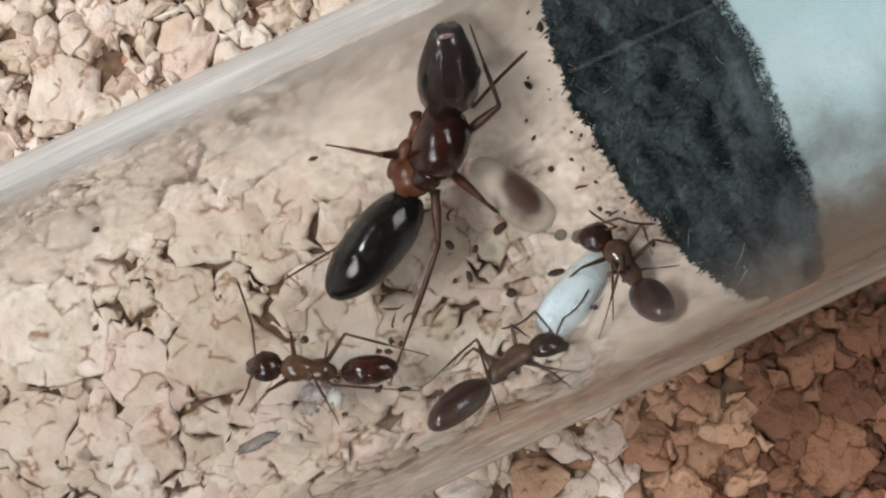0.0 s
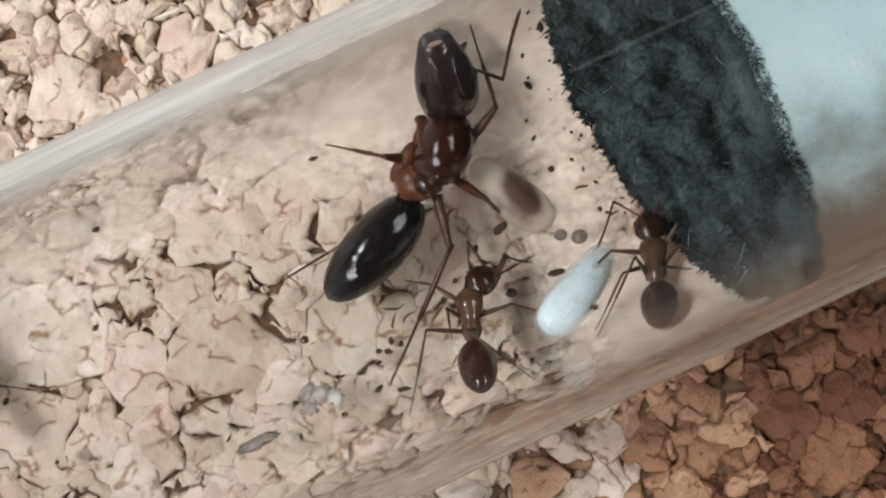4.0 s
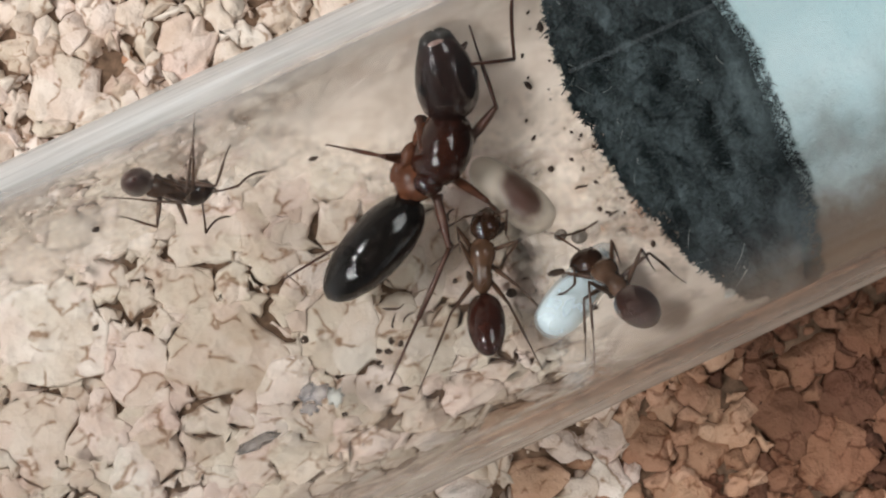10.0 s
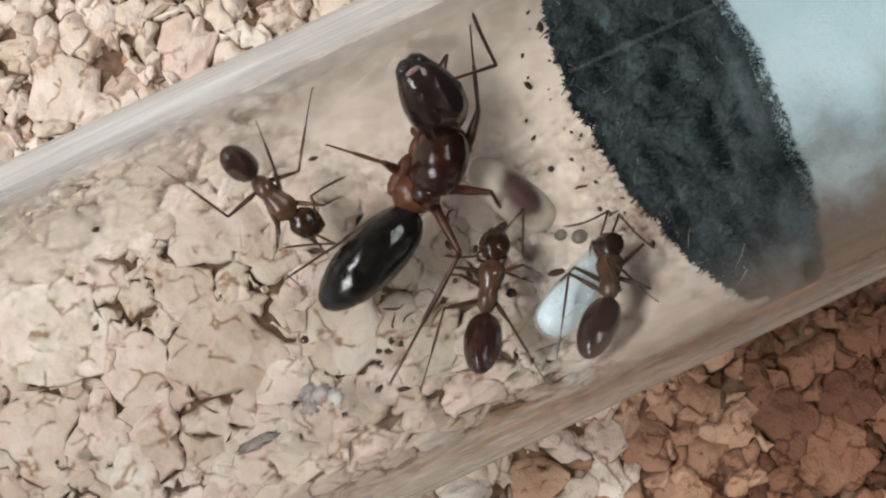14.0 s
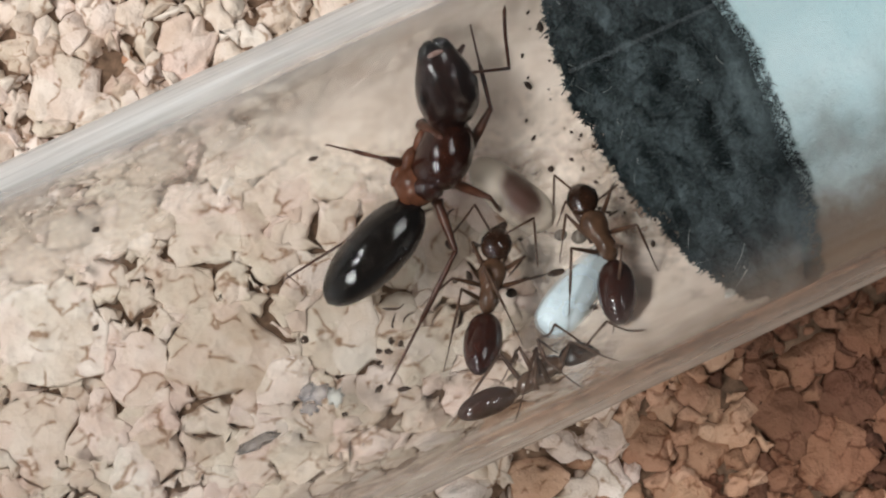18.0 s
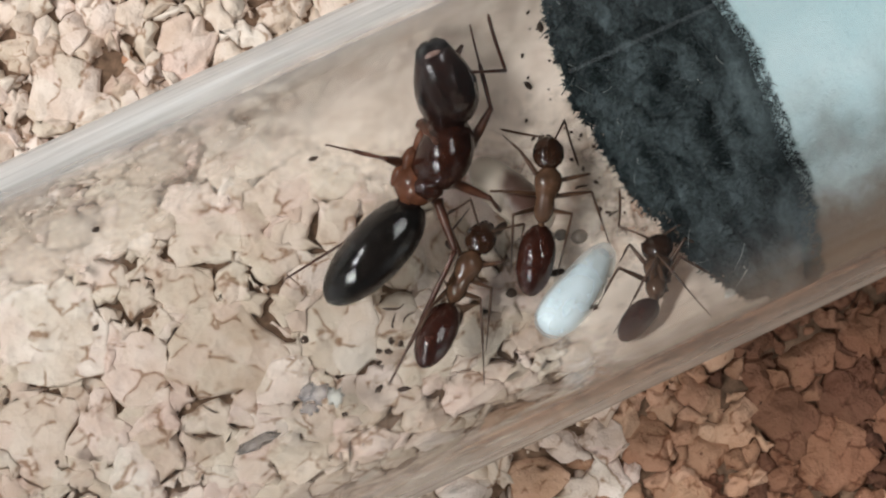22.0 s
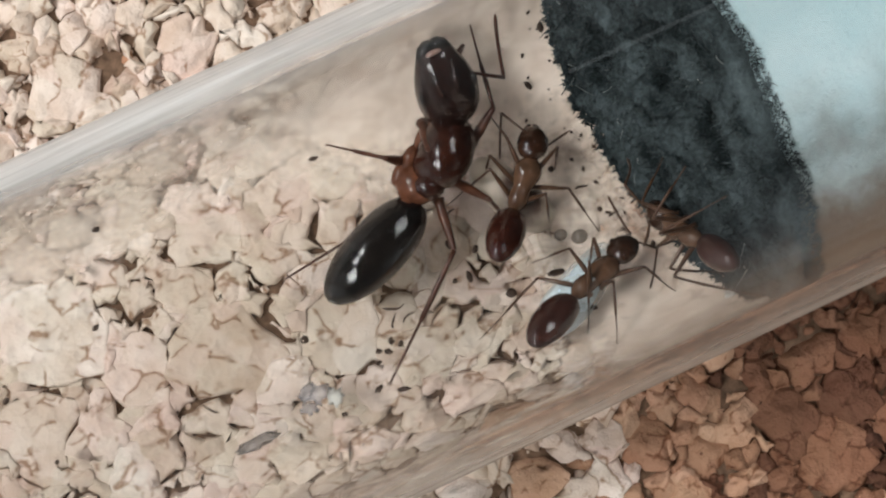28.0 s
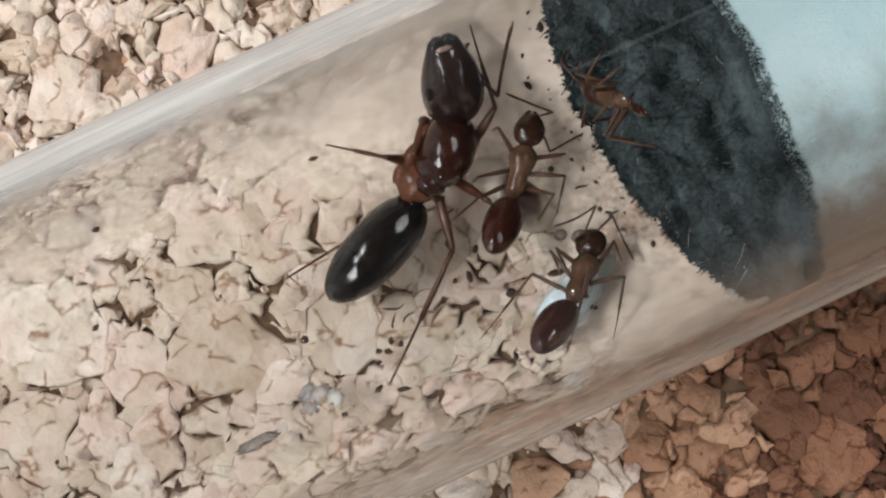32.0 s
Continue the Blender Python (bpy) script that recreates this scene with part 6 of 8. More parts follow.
    stance(queen, 14, (1.38,2.59,3.69), (0.70,0.70,0.12), (0.00,-0.17,0.99), (2.08,7.67,8.30), (-5.61,-1.07,2.96),
           (4.9,6.5,4.6), (3.0,4.9,3.6), (5.64,4.98,4.66), (5.59,7.91,8.24), (1.09,5.72,5.2), (3.3,2.5,1.5), (4.73,3.63,4.13), (5.53,7.88,5.77),
           (-0.36,3.39,9.0), (-2.48,5.78,3.18), (2.90,0.43,3.11), (3.79,-1.16,1.14), (-2.56,1.63,1.66), (-6.82,0.87,1.10), (0.09,-0.82,3.15), (-4.47,-5.78,3.18))
    stance(queen, 17, (1.65,2.78,3.77), (0.73,0.68,0.13), (0.00,-0.19,0.98), (3.51,7.97,8.30), (-5.57,-1.10,2.93),
           (4.9,6.5,4.6), (3.0,4.9,3.6), (5.87,4.70,4.41), (7.00,7.72,7.90), (1.09,5.72,5.2), (3.3,2.5,1.5), (4.73,3.63,4.13), (5.53,7.88,5.77),
           (-0.36,3.39,9.0), (-2.48,5.78,3.18), (2.90,0.43,3.11), (3.79,-1.16,1.14), (-2.56,1.63,1.66), (-6.82,0.87,1.10), (0.09,-0.82,3.15), (-4.47,-5.78,3.18))
    stance(queen, 19, (1.66,2.77,3.77), (0.73,0.67,0.13), (0.00,-0.19,0.98), (3.54,7.95,8.30), (-5.56,-1.07,2.93),
           (4.9,6.5,4.6), (3.0,4.9,3.6), (5.77,4.74,4.45), (6.87,7.62,7.57), (1.09,5.72,5.2), (3.3,2.5,1.5), (4.73,3.63,4.13), (5.53,7.88,5.77),
           (-0.36,3.39,9.0), (-2.48,5.78,3.18), (2.90,0.43,3.11), (3.79,-1.16,1.14), (-2.56,1.63,1.66), (-6.82,0.87,1.10), (0.09,-0.82,3.15), (-4.47,-5.78,3.18))
    stance(queen, 23, (1.70,2.80,3.78), (0.74,0.67,0.13), (0.00,-0.19,0.98), (3.41,8.01,8.30), (-5.54,-1.05,2.93),
           (4.9,6.5,4.6), (3.0,4.9,3.6), (5.78,4.92,4.61), (6.24,7.63,7.60), (1.09,5.72,5.2), (3.3,2.5,1.5), (4.73,3.63,4.13), (5.53,7.88,5.77),
           (-0.36,3.39,9.0), (-2.48,5.78,3.18), (2.90,0.43,3.11), (3.79,-1.16,1.14), (-2.56,1.63,1.66), (-6.82,0.87,1.10), (0.09,-0.82,3.15), (-4.47,-5.78,3.18))
    stance(queen, 25, (1.75,2.82,3.79), (0.74,0.66,0.13), (0.00,-0.19,0.98), (4.43,7.73,8.30), (-5.54,-1.05,2.93),
           (4.9,6.5,4.6), (3.0,4.9,3.6), (5.59,4.34,4.13), (7.57,6.93,6.01), (1.09,5.72,5.2), (3.3,2.5,1.5), (4.73,3.63,4.13), (5.53,7.88,5.77),
           (-0.36,3.39,9.0), (-2.48,5.78,3.18), (2.90,0.43,3.11), (3.79,-1.16,1.14), (-2.56,1.63,1.66), (-6.82,0.87,1.10), (0.09,-0.82,3.15), (-4.47,-5.78,3.18))
    stance(queen, 28, (1.73,2.83,3.80), (0.73,0.67,0.13), (0.00,-0.19,0.98), (3.44,8.00,8.30), (-5.54,-1.05,2.93),
           (4.9,6.5,4.6), (3.0,4.9,3.6), (5.87,4.70,4.41), (6.55,7.54,7.32), (1.09,5.72,5.2), (3.3,2.5,1.5), (4.73,3.63,4.13), (5.53,7.88,5.77),
           (-0.36,3.39,9.0), (-2.48,5.78,3.18), (2.90,0.43,3.11), (3.79,-1.16,1.14), (-2.56,1.63,1.66), (-6.82,0.87,1.10), (0.09,-0.82,3.15), (-4.47,-5.78,3.18))
    stance(queen, 30, (1.75,2.82,3.79), (0.74,0.66,0.13), (0.00,-0.19,0.98), (4.08,7.79,8.30), (-5.54,-1.05,2.93),
           (4.9,6.5,4.6), (3.0,4.9,3.6), (5.65,4.26,4.07), (7.70,6.89,5.93), (1.09,5.72,5.2), (3.3,2.5,1.5), (4.73,3.63,4.13), (5.53,7.88,5.77),
           (-0.36,3.39,9.0), (-2.48,5.78,3.18), (2.90,0.43,3.11), (3.79,-1.16,1.14), (-2.56,1.63,1.66), (-6.82,0.87,1.10), (0.09,-0.82,3.15), (-4.47,-5.78,3.18))
    stance(queen, 31, (1.77,2.84,3.80), (0.73,0.67,0.13), (0.00,-0.20,0.98), (3.65,7.95,8.30), (-5.53,-1.03,2.93),
           (4.9,6.5,4.6), (3.0,4.9,3.6), (6.06,4.98,4.67), (6.08,7.55,7.36), (1.09,5.72,5.2), (3.3,2.5,1.5), (4.73,3.63,4.13), (5.53,7.88,5.77),
           (-0.36,3.39,9.0), (-2.48,5.78,3.18), (2.90,0.43,3.11), (3.79,-1.16,1.14), (-2.56,1.63,1.66), (-6.82,0.87,1.10), (0.09,-0.82,3.15), (-4.47,-5.78,3.18))
    stance(queen, 32, (1.81,2.85,3.81), (0.74,0.66,0.13), (0.00,-0.20,0.98), (4.01,7.89,8.30), (-5.52,-1.00,2.93),
           (4.9,6.5,4.6), (3.0,4.9,3.6), (5.67,4.17,4.01), (7.27,7.04,6.21), (1.09,5.72,5.2), (3.3,2.5,1.5), (4.73,3.63,4.13), (5.53,7.88,5.77),
           (-0.36,3.39,9.0), (-2.48,5.78,3.18), (2.90,0.43,3.11), (3.79,-1.16,1.14), (-2.56,1.63,1.66), (-6.82,0.87,1.10), (0.09,-0.82,3.15), (-4.47,-5.78,3.18))
    stance(wanderer, 0, (-7.52,-3.53,3.14), (-0.85,0.52,-0.10), (0.00,0.19,0.98), (-10.44,-1.93,2.74), (-3.85,-5.32,3.39),
           (-10.28,-2.91,3.31), (-11.21,-3.67,2.89), (-8.23,-0.05,2.70), (-8.75,2.20,2.31), (-9.65,-3.62,3.77), (-10.89,-4.22,2.12), (-7.77,-2.36,3.52), (-7.77,-1.56,1.20),
           (-7.32,-4.54,4.80), (-7.31,-6.43,3.79), (-6.93,-3.33,3.96), (-6.26,-2.73,1.49), (-5.71,-5.27,5.55), (-3.40,-6.63,4.00), (-4.79,-2.97,3.77), (-2.38,-5.28,2.78))
    stance(wanderer, 0.2, (-8.48,-1.33,2.42), (-0.61,0.79,-0.05), (0.00,0.07,1.00), (-10.07,1.21,2.15), (-5.96,-4.33,2.53),
           (-11.54,0.39,2.81), (-12.79,1.63,1.82), (-9.32,2.09,2.69), (-10.26,3.57,1.68), (-10.54,-0.73,2.98), (-11.81,-0.70,1.09), (-8.48,0.85,2.87), (-8.32,1.92,1.27),
           (-9.77,-2.39,3.20), (-10.89,-3.37,1.72), (-7.07,-0.32,3.06), (-5.82,0.38,1.07), (-8.75,-3.36,3.47), (-8.58,-5.19,2.72), (-6.37,-1.54,3.34), (-3.99,-2.46,1.41))
    stance(wanderer, 0.4, (-9.38,0.95,2.39), (-0.47,0.88,0.04), (0.00,-0.05,1.00), (-10.86,3.52,2.41), (-7.24,-2.38,2.12),
           (-12.11,3.10,2.99), (-13.13,4.64,2.17), (-9.63,4.41,3.06), (-10.30,6.13,2.24), (-11.32,1.82,3.03), (-12.54,2.26,1.35), (-9.02,3.03,3.09), (-8.64,4.01,2.01),
           (-10.84,0.04,3.04), (-12.12,-0.66,1.08), (-7.83,1.62,3.12), (-6.45,2.30,1.36), (-10.01,-1.12,3.19), (-10.26,-3.24,1.67), (-7.35,0.28,3.25), (-5.13,-0.82,1.10))
    stance(wanderer, 0.6, (-11.87,1.56,2.44), (-0.81,0.58,0.05), (0.00,-0.08,1.00), (-14.07,3.00,2.46), (-8.91,-0.68,2.16),
           (-15.29,2.24,3.00), (-16.87,3.20,2.17), (-13.66,4.51,3.18), (-15.01,5.79,2.39), (-14.01,1.45,3.03), (-15.27,1.39,1.17), (-12.50,3.55,3.21), (-12.71,4.51,2.28),
           (-12.78,0.07,3.02), (-13.57,-1.04,1.12), (-10.80,2.83,3.25), (-9.85,3.90,1.95), (-11.52,-0.59,3.17), (-10.63,-2.60,1.45), (-9.78,1.84,3.37), (-7.26,1.93,1.27))
    stance(wanderer, 0.8, (-14.54,0.71,2.28), (-0.99,0.12,0.00), (0.00,-0.04,1.00), (-17.13,0.99,2.19), (-10.58,0.07,2.16),
           (-17.89,-0.32,2.75), (-19.70,-0.27,1.85), (-17.56,2.46,2.85), (-19.32,2.90,1.96), (-16.38,-0.40,2.84), (-17.38,-1.11,1.13), (-16.08,2.18,2.94), (-16.87,3.09,1.61),
           (-14.64,-1.01,2.92), (-14.72,-2.33,1.37), (-14.24,2.36,3.05), (-13.97,3.63,1.83), (-13.23,-0.98,3.12), (-11.31,-2.42,1.39), (-12.88,1.99,3.23), (-10.63,3.06,1.60))
    stance(wanderer, 1, (-16.34,0.45,2.26), (-0.99,-0.11,-0.00), (0.00,-0.02,1.00), (-19.64,-0.07,2.15), (-12.40,0.65,2.17),
           (-19.36,-1.31,2.72), (-21.13,-1.69,1.81), (-19.67,1.47,2.79), (-21.48,1.49,1.89), (-16.53,-0.19,3.10), (-17.88,-1.30,1.15), (-17.37,1.33,3.23), (-20.67,1.71,1.22),
           (-15.37,-0.75,3.14), (-15.88,-2.69,1.48), (-14.72,2.73,3.66), (-13.79,4.35,2.19), (-13.27,-0.75,3.14), (-9.45,-3.42,1.74), (-13.42,2.25,3.48), (-12.48,2.97,1.57))
    stance(wanderer, 1.2, (-19.34,-0.20,2.26), (-0.96,-0.27,0.00), (0.00,0.01,1.00), (-21.80,-0.93,2.16), (-15.54,0.75,2.15),
           (-22.06,-2.40,2.78), (-23.74,-3.08,1.89), (-22.80,0.30,2.75), (-24.59,0.01,1.86), (-20.64,-1.90,2.87), (-21.26,-2.87,1.53), (-21.33,0.61,2.85), (-22.43,1.20,1.14),
           (-18.79,-1.81,2.97), (-18.30,-3.06,1.60), (-19.70,1.47,2.94), (-20.00,2.77,1.50), (-17.50,-1.24,3.17), (-15.10,-2.00,1.29), (-18.30,1.65,3.14), (-16.64,3.28,1.68))
    stance(wanderer, 1.5, (-18.67,-2.47,2.70), (-0.56,-0.82,0.11), (0.00,0.13,0.99), (-20.10,-4.33,2.85), (-16.33,0.54,2.21),
           (-19.30,-5.81,3.65), (-20.15,-7.52,2.96), (-21.62,-4.25,3.44), (-22.80,-5.74,2.73), (-18.54,-4.51,3.58), (-18.31,-5.34,2.83), (-20.70,-3.07,3.39), (-21.95,-3.48,1.77),
           (-17.20,-3.25,3.51), (-15.91,-4.08,2.05), (-20.02,-1.35,3.26), (-21.20,-0.70,1.09), (-16.58,-1.96,3.55), (-14.25,-1.32,1.16), (-19.07,-0.29,3.33), (-19.05,1.87,1.26))
    stance(wanderer, 2, (-16.60,-4.64,3.91), (-0.12,-0.94,0.31), (0.00,0.31,0.95), (-17.04,-7.11,4.61), (-15.90,-1.16,2.68),
           (-15.61,-7.67,5.42), (-15.64,-9.67,5.12), (-18.39,-7.34,5.32), (-18.81,-9.29,5.00), (-15.52,-6.21,5.06), (-14.74,-6.91,4.32), (-18.10,-5.90,4.96), (-19.11,-6.63,4.00),
           (-15.03,-4.79,5.03), (-14.67,-6.61,3.98), (-18.82,-2.66,3.63), (-22.58,-1.97,1.28), (-14.92,-2.67,3.64), (-14.99,-1.71,1.23), (-17.01,-1.97,3.39), (-17.02,1.58,1.20))
    stance(wanderer, 2.3, (-17.90,-3.60,3.19), (-0.68,-0.72,0.14), (0.00,0.19,0.98), (-19.85,-5.56,3.47), (-15.22,-0.86,2.55),
           (-19.06,-6.74,4.32), (-20.14,-8.34,3.71), (-21.11,-4.86,3.95), (-22.48,-6.20,3.29), (-18.11,-5.57,4.19), (-18.07,-6.25,3.61), (-20.01,-3.83,3.85), (-21.29,-4.21,2.11),
           (-16.59,-4.53,4.09), (-15.43,-5.44,2.91), (-19.08,-2.26,3.64), (-20.11,-1.61,1.21), (-15.78,-3.35,4.06), (-13.33,-3.27,1.68), (-17.98,-1.35,3.67), (-17.57,0.70,1.09))
    stance(wanderer, 2.6, (-20.47,-1.69,2.44), (-0.99,0.14,-0.01), (0.00,0.09,1.00), (-23.02,-1.20,2.29), (-17.03,-2.34,2.40),
           (-23.84,-2.57,3.02), (-25.65,-2.59,2.12), (-23.44,0.19,2.77), (-25.19,0.56,1.84), (-22.34,-2.68,3.13), (-23.36,-3.45,1.75), (-21.97,-0.12,2.90), (-22.73,0.74,1.09),
           (-20.62,-3.32,3.28), (-20.73,-4.53,2.29), (-20.13,0.03,2.99), (-19.81,1.30,1.15), (-19.20,-3.31,3.48), (-17.33,-4.66,2.37), (-18.77,-0.35,3.22), (-16.49,0.54,1.08))
    stance(wanderer, 3, (-20.75,0.26,2.27), (-0.92,0.39,0.01), (0.00,-0.01,1.00), (-23.34,1.29,2.18), (-17.49,-1.26,2.15),
           (-24.25,0.21,2.77), (-25.98,0.73,1.88), (-23.16,2.79,2.80), (-24.74,3.68,1.92), (-22.82,-0.28,2.86), (-24.00,-0.74,1.09), (-21.82,2.11,2.89), (-22.30,3.12,1.62),
           (-21.32,-1.35,2.95), (-21.81,-2.62,1.45), (-19.67,1.19,3.20), (-20.17,3.28,1.68), (-19.66,-1.28,3.22), (-18.77,-3.49,1.77), (-18.37,0.70,3.14), (-16.82,1.69,1.22))
    stance(wanderer, 3.5, (-21.54,1.43,2.39), (-0.94,0.35,0.03), (0.00,-0.07,1.00), (-24.07,2.39,2.37), (-17.93,0.14,2.20),
           (-25.03,1.22,2.88), (-26.78,1.74,2.02), (-24.04,3.83,3.07), (-25.65,4.72,2.24), (-23.59,0.78,2.95), (-24.75,0.39,1.07), (-22.67,3.20,3.13), (-23.19,4.15,2.08),
           (-22.05,-0.24,2.97), (-22.49,-1.50,1.19), (-20.85,2.93,3.21), (-20.22,4.10,2.06), (-20.67,-0.56,3.15), (-19.20,-2.33,1.37), (-19.61,2.23,3.36), (-17.15,2.87,1.53))
    stance(wanderer, 4, (-22.75,3.86,3.39), (-0.13,0.97,0.21), (0.00,-0.21,0.98), (-23.01,6.51,3.86), (-21.87,0.31,2.54),
           (-24.56,6.68,4.50), (-24.99,8.58,3.99), (-21.78,7.03,4.58), (-21.82,8.99,4.08), (-24.26,5.21,4.29), (-25.27,5.86,3.25), (-21.69,5.55,4.37), (-20.91,6.20,3.56),
           (-24.43,3.40,4.01), (-25.90,3.62,1.83), (-21.05,3.83,4.10), (-19.55,4.36,2.20), (-24.04,2.02,3.92), (-25.16,0.25,1.06), (-21.07,2.41,4.00), (-19.41,1.04,1.12))
    stance(wanderer, 4.5, (-21.66,4.79,3.95), (0.86,0.48,0.16), (0.00,-0.32,0.95), (-19.34,5.86,4.20), (-25.18,3.14,3.28),
           (-19.62,7.32,5.34), (-18.18,8.65,4.83), (-18.19,5.05,4.56), (-16.54,6.05,3.95), (-20.86,6.48,5.16), (-20.55,7.16,4.65), (-19.53,4.37,4.44), (-18.30,4.77,2.44),
           (-22.61,5.90,5.06), (-23.47,6.90,4.31), (-20.87,3.14,4.12), (-20.19,2.62,1.45), (-23.71,5.00,4.97), (-26.23,5.71,3.12), (-22.18,2.56,4.14), (-23.26,1.11,1.13))
    stance(wanderer, 5, (-20.78,1.83,2.49), (0.90,-0.44,-0.04), (0.00,-0.10,1.00), (-18.39,0.66,2.27), (-24.11,3.46,2.54),
           (-17.29,1.63,2.97), (-15.59,1.11,2.02), (-18.53,-0.87,2.73), (-17.00,-1.75,1.74), (-18.68,2.19,3.12), (-17.48,2.74,1.49), (-19.83,-0.13,2.90), (-19.42,-1.14,1.13),
           (-20.12,3.33,3.33), (-19.55,4.49,2.27), (-21.62,0.29,3.04), (-22.37,-0.82,1.10), (-21.47,3.74,3.57), (-22.74,5.30,2.80), (-22.79,1.06,3.32), (-25.29,0.94,1.11))
    stance(wanderer, 5.5, (-19.25,-2.90,2.89), (0.55,-0.82,0.13), (0.00,0.15,0.99), (-17.63,-5.52,3.19), (-21.37,0.63,2.24),
           (-16.31,-4.69,3.67), (-15.15,-6.20,3.00), (-18.64,-6.22,3.91), (-17.81,-7.95,3.27), (-17.23,-3.50,3.59), (-15.98,-3.95,1.98), (-19.39,-4.92,3.81), (-19.64,-5.70,3.11),
           (-17.89,-1.78,3.42), (-16.70,-1.21,1.14), (-20.72,-3.64,3.71), (-22.03,-4.49,2.27), (-18.83,-0.71,3.46), (-18.83,1.43,1.18), (-21.33,-2.35,3.71), (-23.66,-1.76,1.24))
    stance(wanderer, 5.8, (-17.08,-4.03,3.46), (0.61,-0.77,0.17), (0.00,0.22,0.98), (-15.19,-6.50,3.91), (-19.55,-0.81,2.64),
           (-14.02,-5.56,4.32), (-12.76,-7.02,3.72), (-16.23,-7.23,4.69), (-15.29,-8.93,4.15), (-15.02,-4.44,4.17), (-13.75,-4.92,2.54), (-17.07,-5.99,4.52), (-17.23,-6.60,3.97),
           (-15.80,-2.79,3.90), (-14.68,-2.35,1.37), (-18.49,-4.82,4.36), (-19.74,-5.70,3.11), (-16.82,-1.78,3.89), (-16.99,0.22,1.06), (-19.19,-3.57,4.28), (-21.58,-3.38,1.72))
    stance(wanderer, 6, (-15.10,-5.97,5.21), (0.60,-0.63,0.50), (0.00,0.62,0.78), (-13.12,-8.30,6.95), (-17.81,-3.16,2.83),
           (-12.06,-7.00,6.68), (-10.82,-8.60,6.80), (-14.30,-8.31,7.73), (-13.38,-10.09,8.00), (-13.04,-6.05,6.05), (-11.78,-7.27,4.79), (-15.12,-7.26,7.02), (-15.30,-8.35,6.80),
           (-13.60,-4.64,4.89), (-13.46,-6.35,3.71), (-16.52,-6.26,6.35), (-17.78,-7.76,5.56), (-15.06,-2.89,3.73), (-17.40,-0.19,1.06), (-17.20,-5.17,5.73), (-19.58,-6.00,3.37))
    stance(wanderer, 6.5, (-14.22,-7.16,6.92), (0.39,-0.37,0.85), (0.00,0.92,0.40), (-12.17,-9.15,11.29), (-16.93,-4.43,0.34),
           (-11.70,-7.65,9.33), (-10.82,-9.10,10.43), (-14.28,-8.08,10.32), (-13.77,-9.59,11.56), (-12.37,-7.03,8.13), (-11.19,-8.69,7.91), (-14.77,-7.42,9.06), (-15.25,-8.92,9.46),
           (-12.69,-6.22,6.51), (-11.35,-7.56,5.23), (-15.83,-6.74,7.71), (-17.25,-8.57,7.44), (-13.42,-5.55,5.47), (-12.94,-5.80,3.19), (-16.19,-6.01,6.53), (-18.29,-7.13,4.61))
    stance(wanderer, 7, (-14.06,-8.02,10.98), (0.20,0.12,0.97), (0.00,0.99,-0.12), (-13.18,-8.20,13.69), (-15.69,-5.94,4.87),
           (-12.04,-7.18,13.75), (-11.48,-7.86,15.57), (-14.78,-7.11,14.31), (-14.61,-7.79,16.21), (-12.44,-7.26,12.30), (-11.38,-8.41,13.02), (-14.99,-7.19,12.82), (-15.69,-8.11,13.76),
           (-12.41,-7.38,10.46), (-10.97,-8.94,10.28), (-15.74,-7.30,11.14), (-17.23,-8.81,11.52), (-12.89,-7.35,9.11), (-11.95,-8.55,7.40), (-15.83,-7.27,9.72), (-17.63,-8.79,8.36))
    stance(wanderer, 7.5, (-15.09,-8.27,13.48), (-0.90,0.17,0.40), (0.00,0.92,-0.39), (-15.77,-8.16,13.80), (-14.62,-7.91,8.48),
           (-17.37,-6.78,15.73), (-18.90,-7.24,16.97), (-18.58,-7.76,13.41), (-20.29,-8.35,14.32), (-16.06,-6.98,15.01), (-16.48,-6.86,15.73), (-17.19,-7.88,12.85), (-18.39,-8.50,12.77),
           (-14.26,-7.05,14.58), (-13.52,-7.03,15.53), (-15.74,-8.24,11.76), (-16.31,-8.88,11.02), (-13.09,-7.17,13.78), (-10.59,-7.84,14.30), (-14.40,-8.22,11.29), (-13.11,-8.94,10.08))
    stance(wanderer, 8, (-16.22,-7.68,13.26), (0.66,0.29,0.69), (0.00,0.92,-0.39), (-15.26,-5.76,15.34), (-16.86,-8.31,13.36),
           (-13.05,-6.64,14.41), (-11.70,-7.00,15.88), (-15.14,-5.92,16.12), (-14.10,-6.17,17.84), (-14.12,-6.96,13.40), (-12.85,-8.04,13.91), (-16.06,-6.29,14.99), (-16.14,-6.57,16.06),
           (-15.01,-7.50,11.88), (-13.96,-8.81,11.49), (-17.56,-6.62,13.96), (-18.74,-7.35,15.09), (-16.09,-7.68,10.96), (-16.44,-8.93,9.56), (-18.34,-6.90,12.79), (-20.78,-8.48,12.82))
    stance(wanderer, 8.3, (-15.28,-5.13,15.64), (0.25,0.88,0.40), (0.00,0.41,-0.91), (-14.49,-2.68,16.86), (-16.38,-7.84,14.52),
           (-13.11,-2.43,16.32), (-12.46,-1.26,17.84), (-15.82,-1.78,16.61), (-15.55,-0.52,18.17), (-13.59,-3.69,15.64), (-12.49,-4.06,17.96), (-16.10,-3.08,15.91), (-16.74,-2.98,18.43),
           (-13.66,-5.32,14.78), (-12.24,-6.43,16.21), (-16.95,-4.53,15.14), (-18.42,-5.24,17.24), (-14.21,-6.42,14.06), (-13.39,-7.91,14.16), (-17.11,-5.73,14.38), (-19.00,-7.36,15.07))
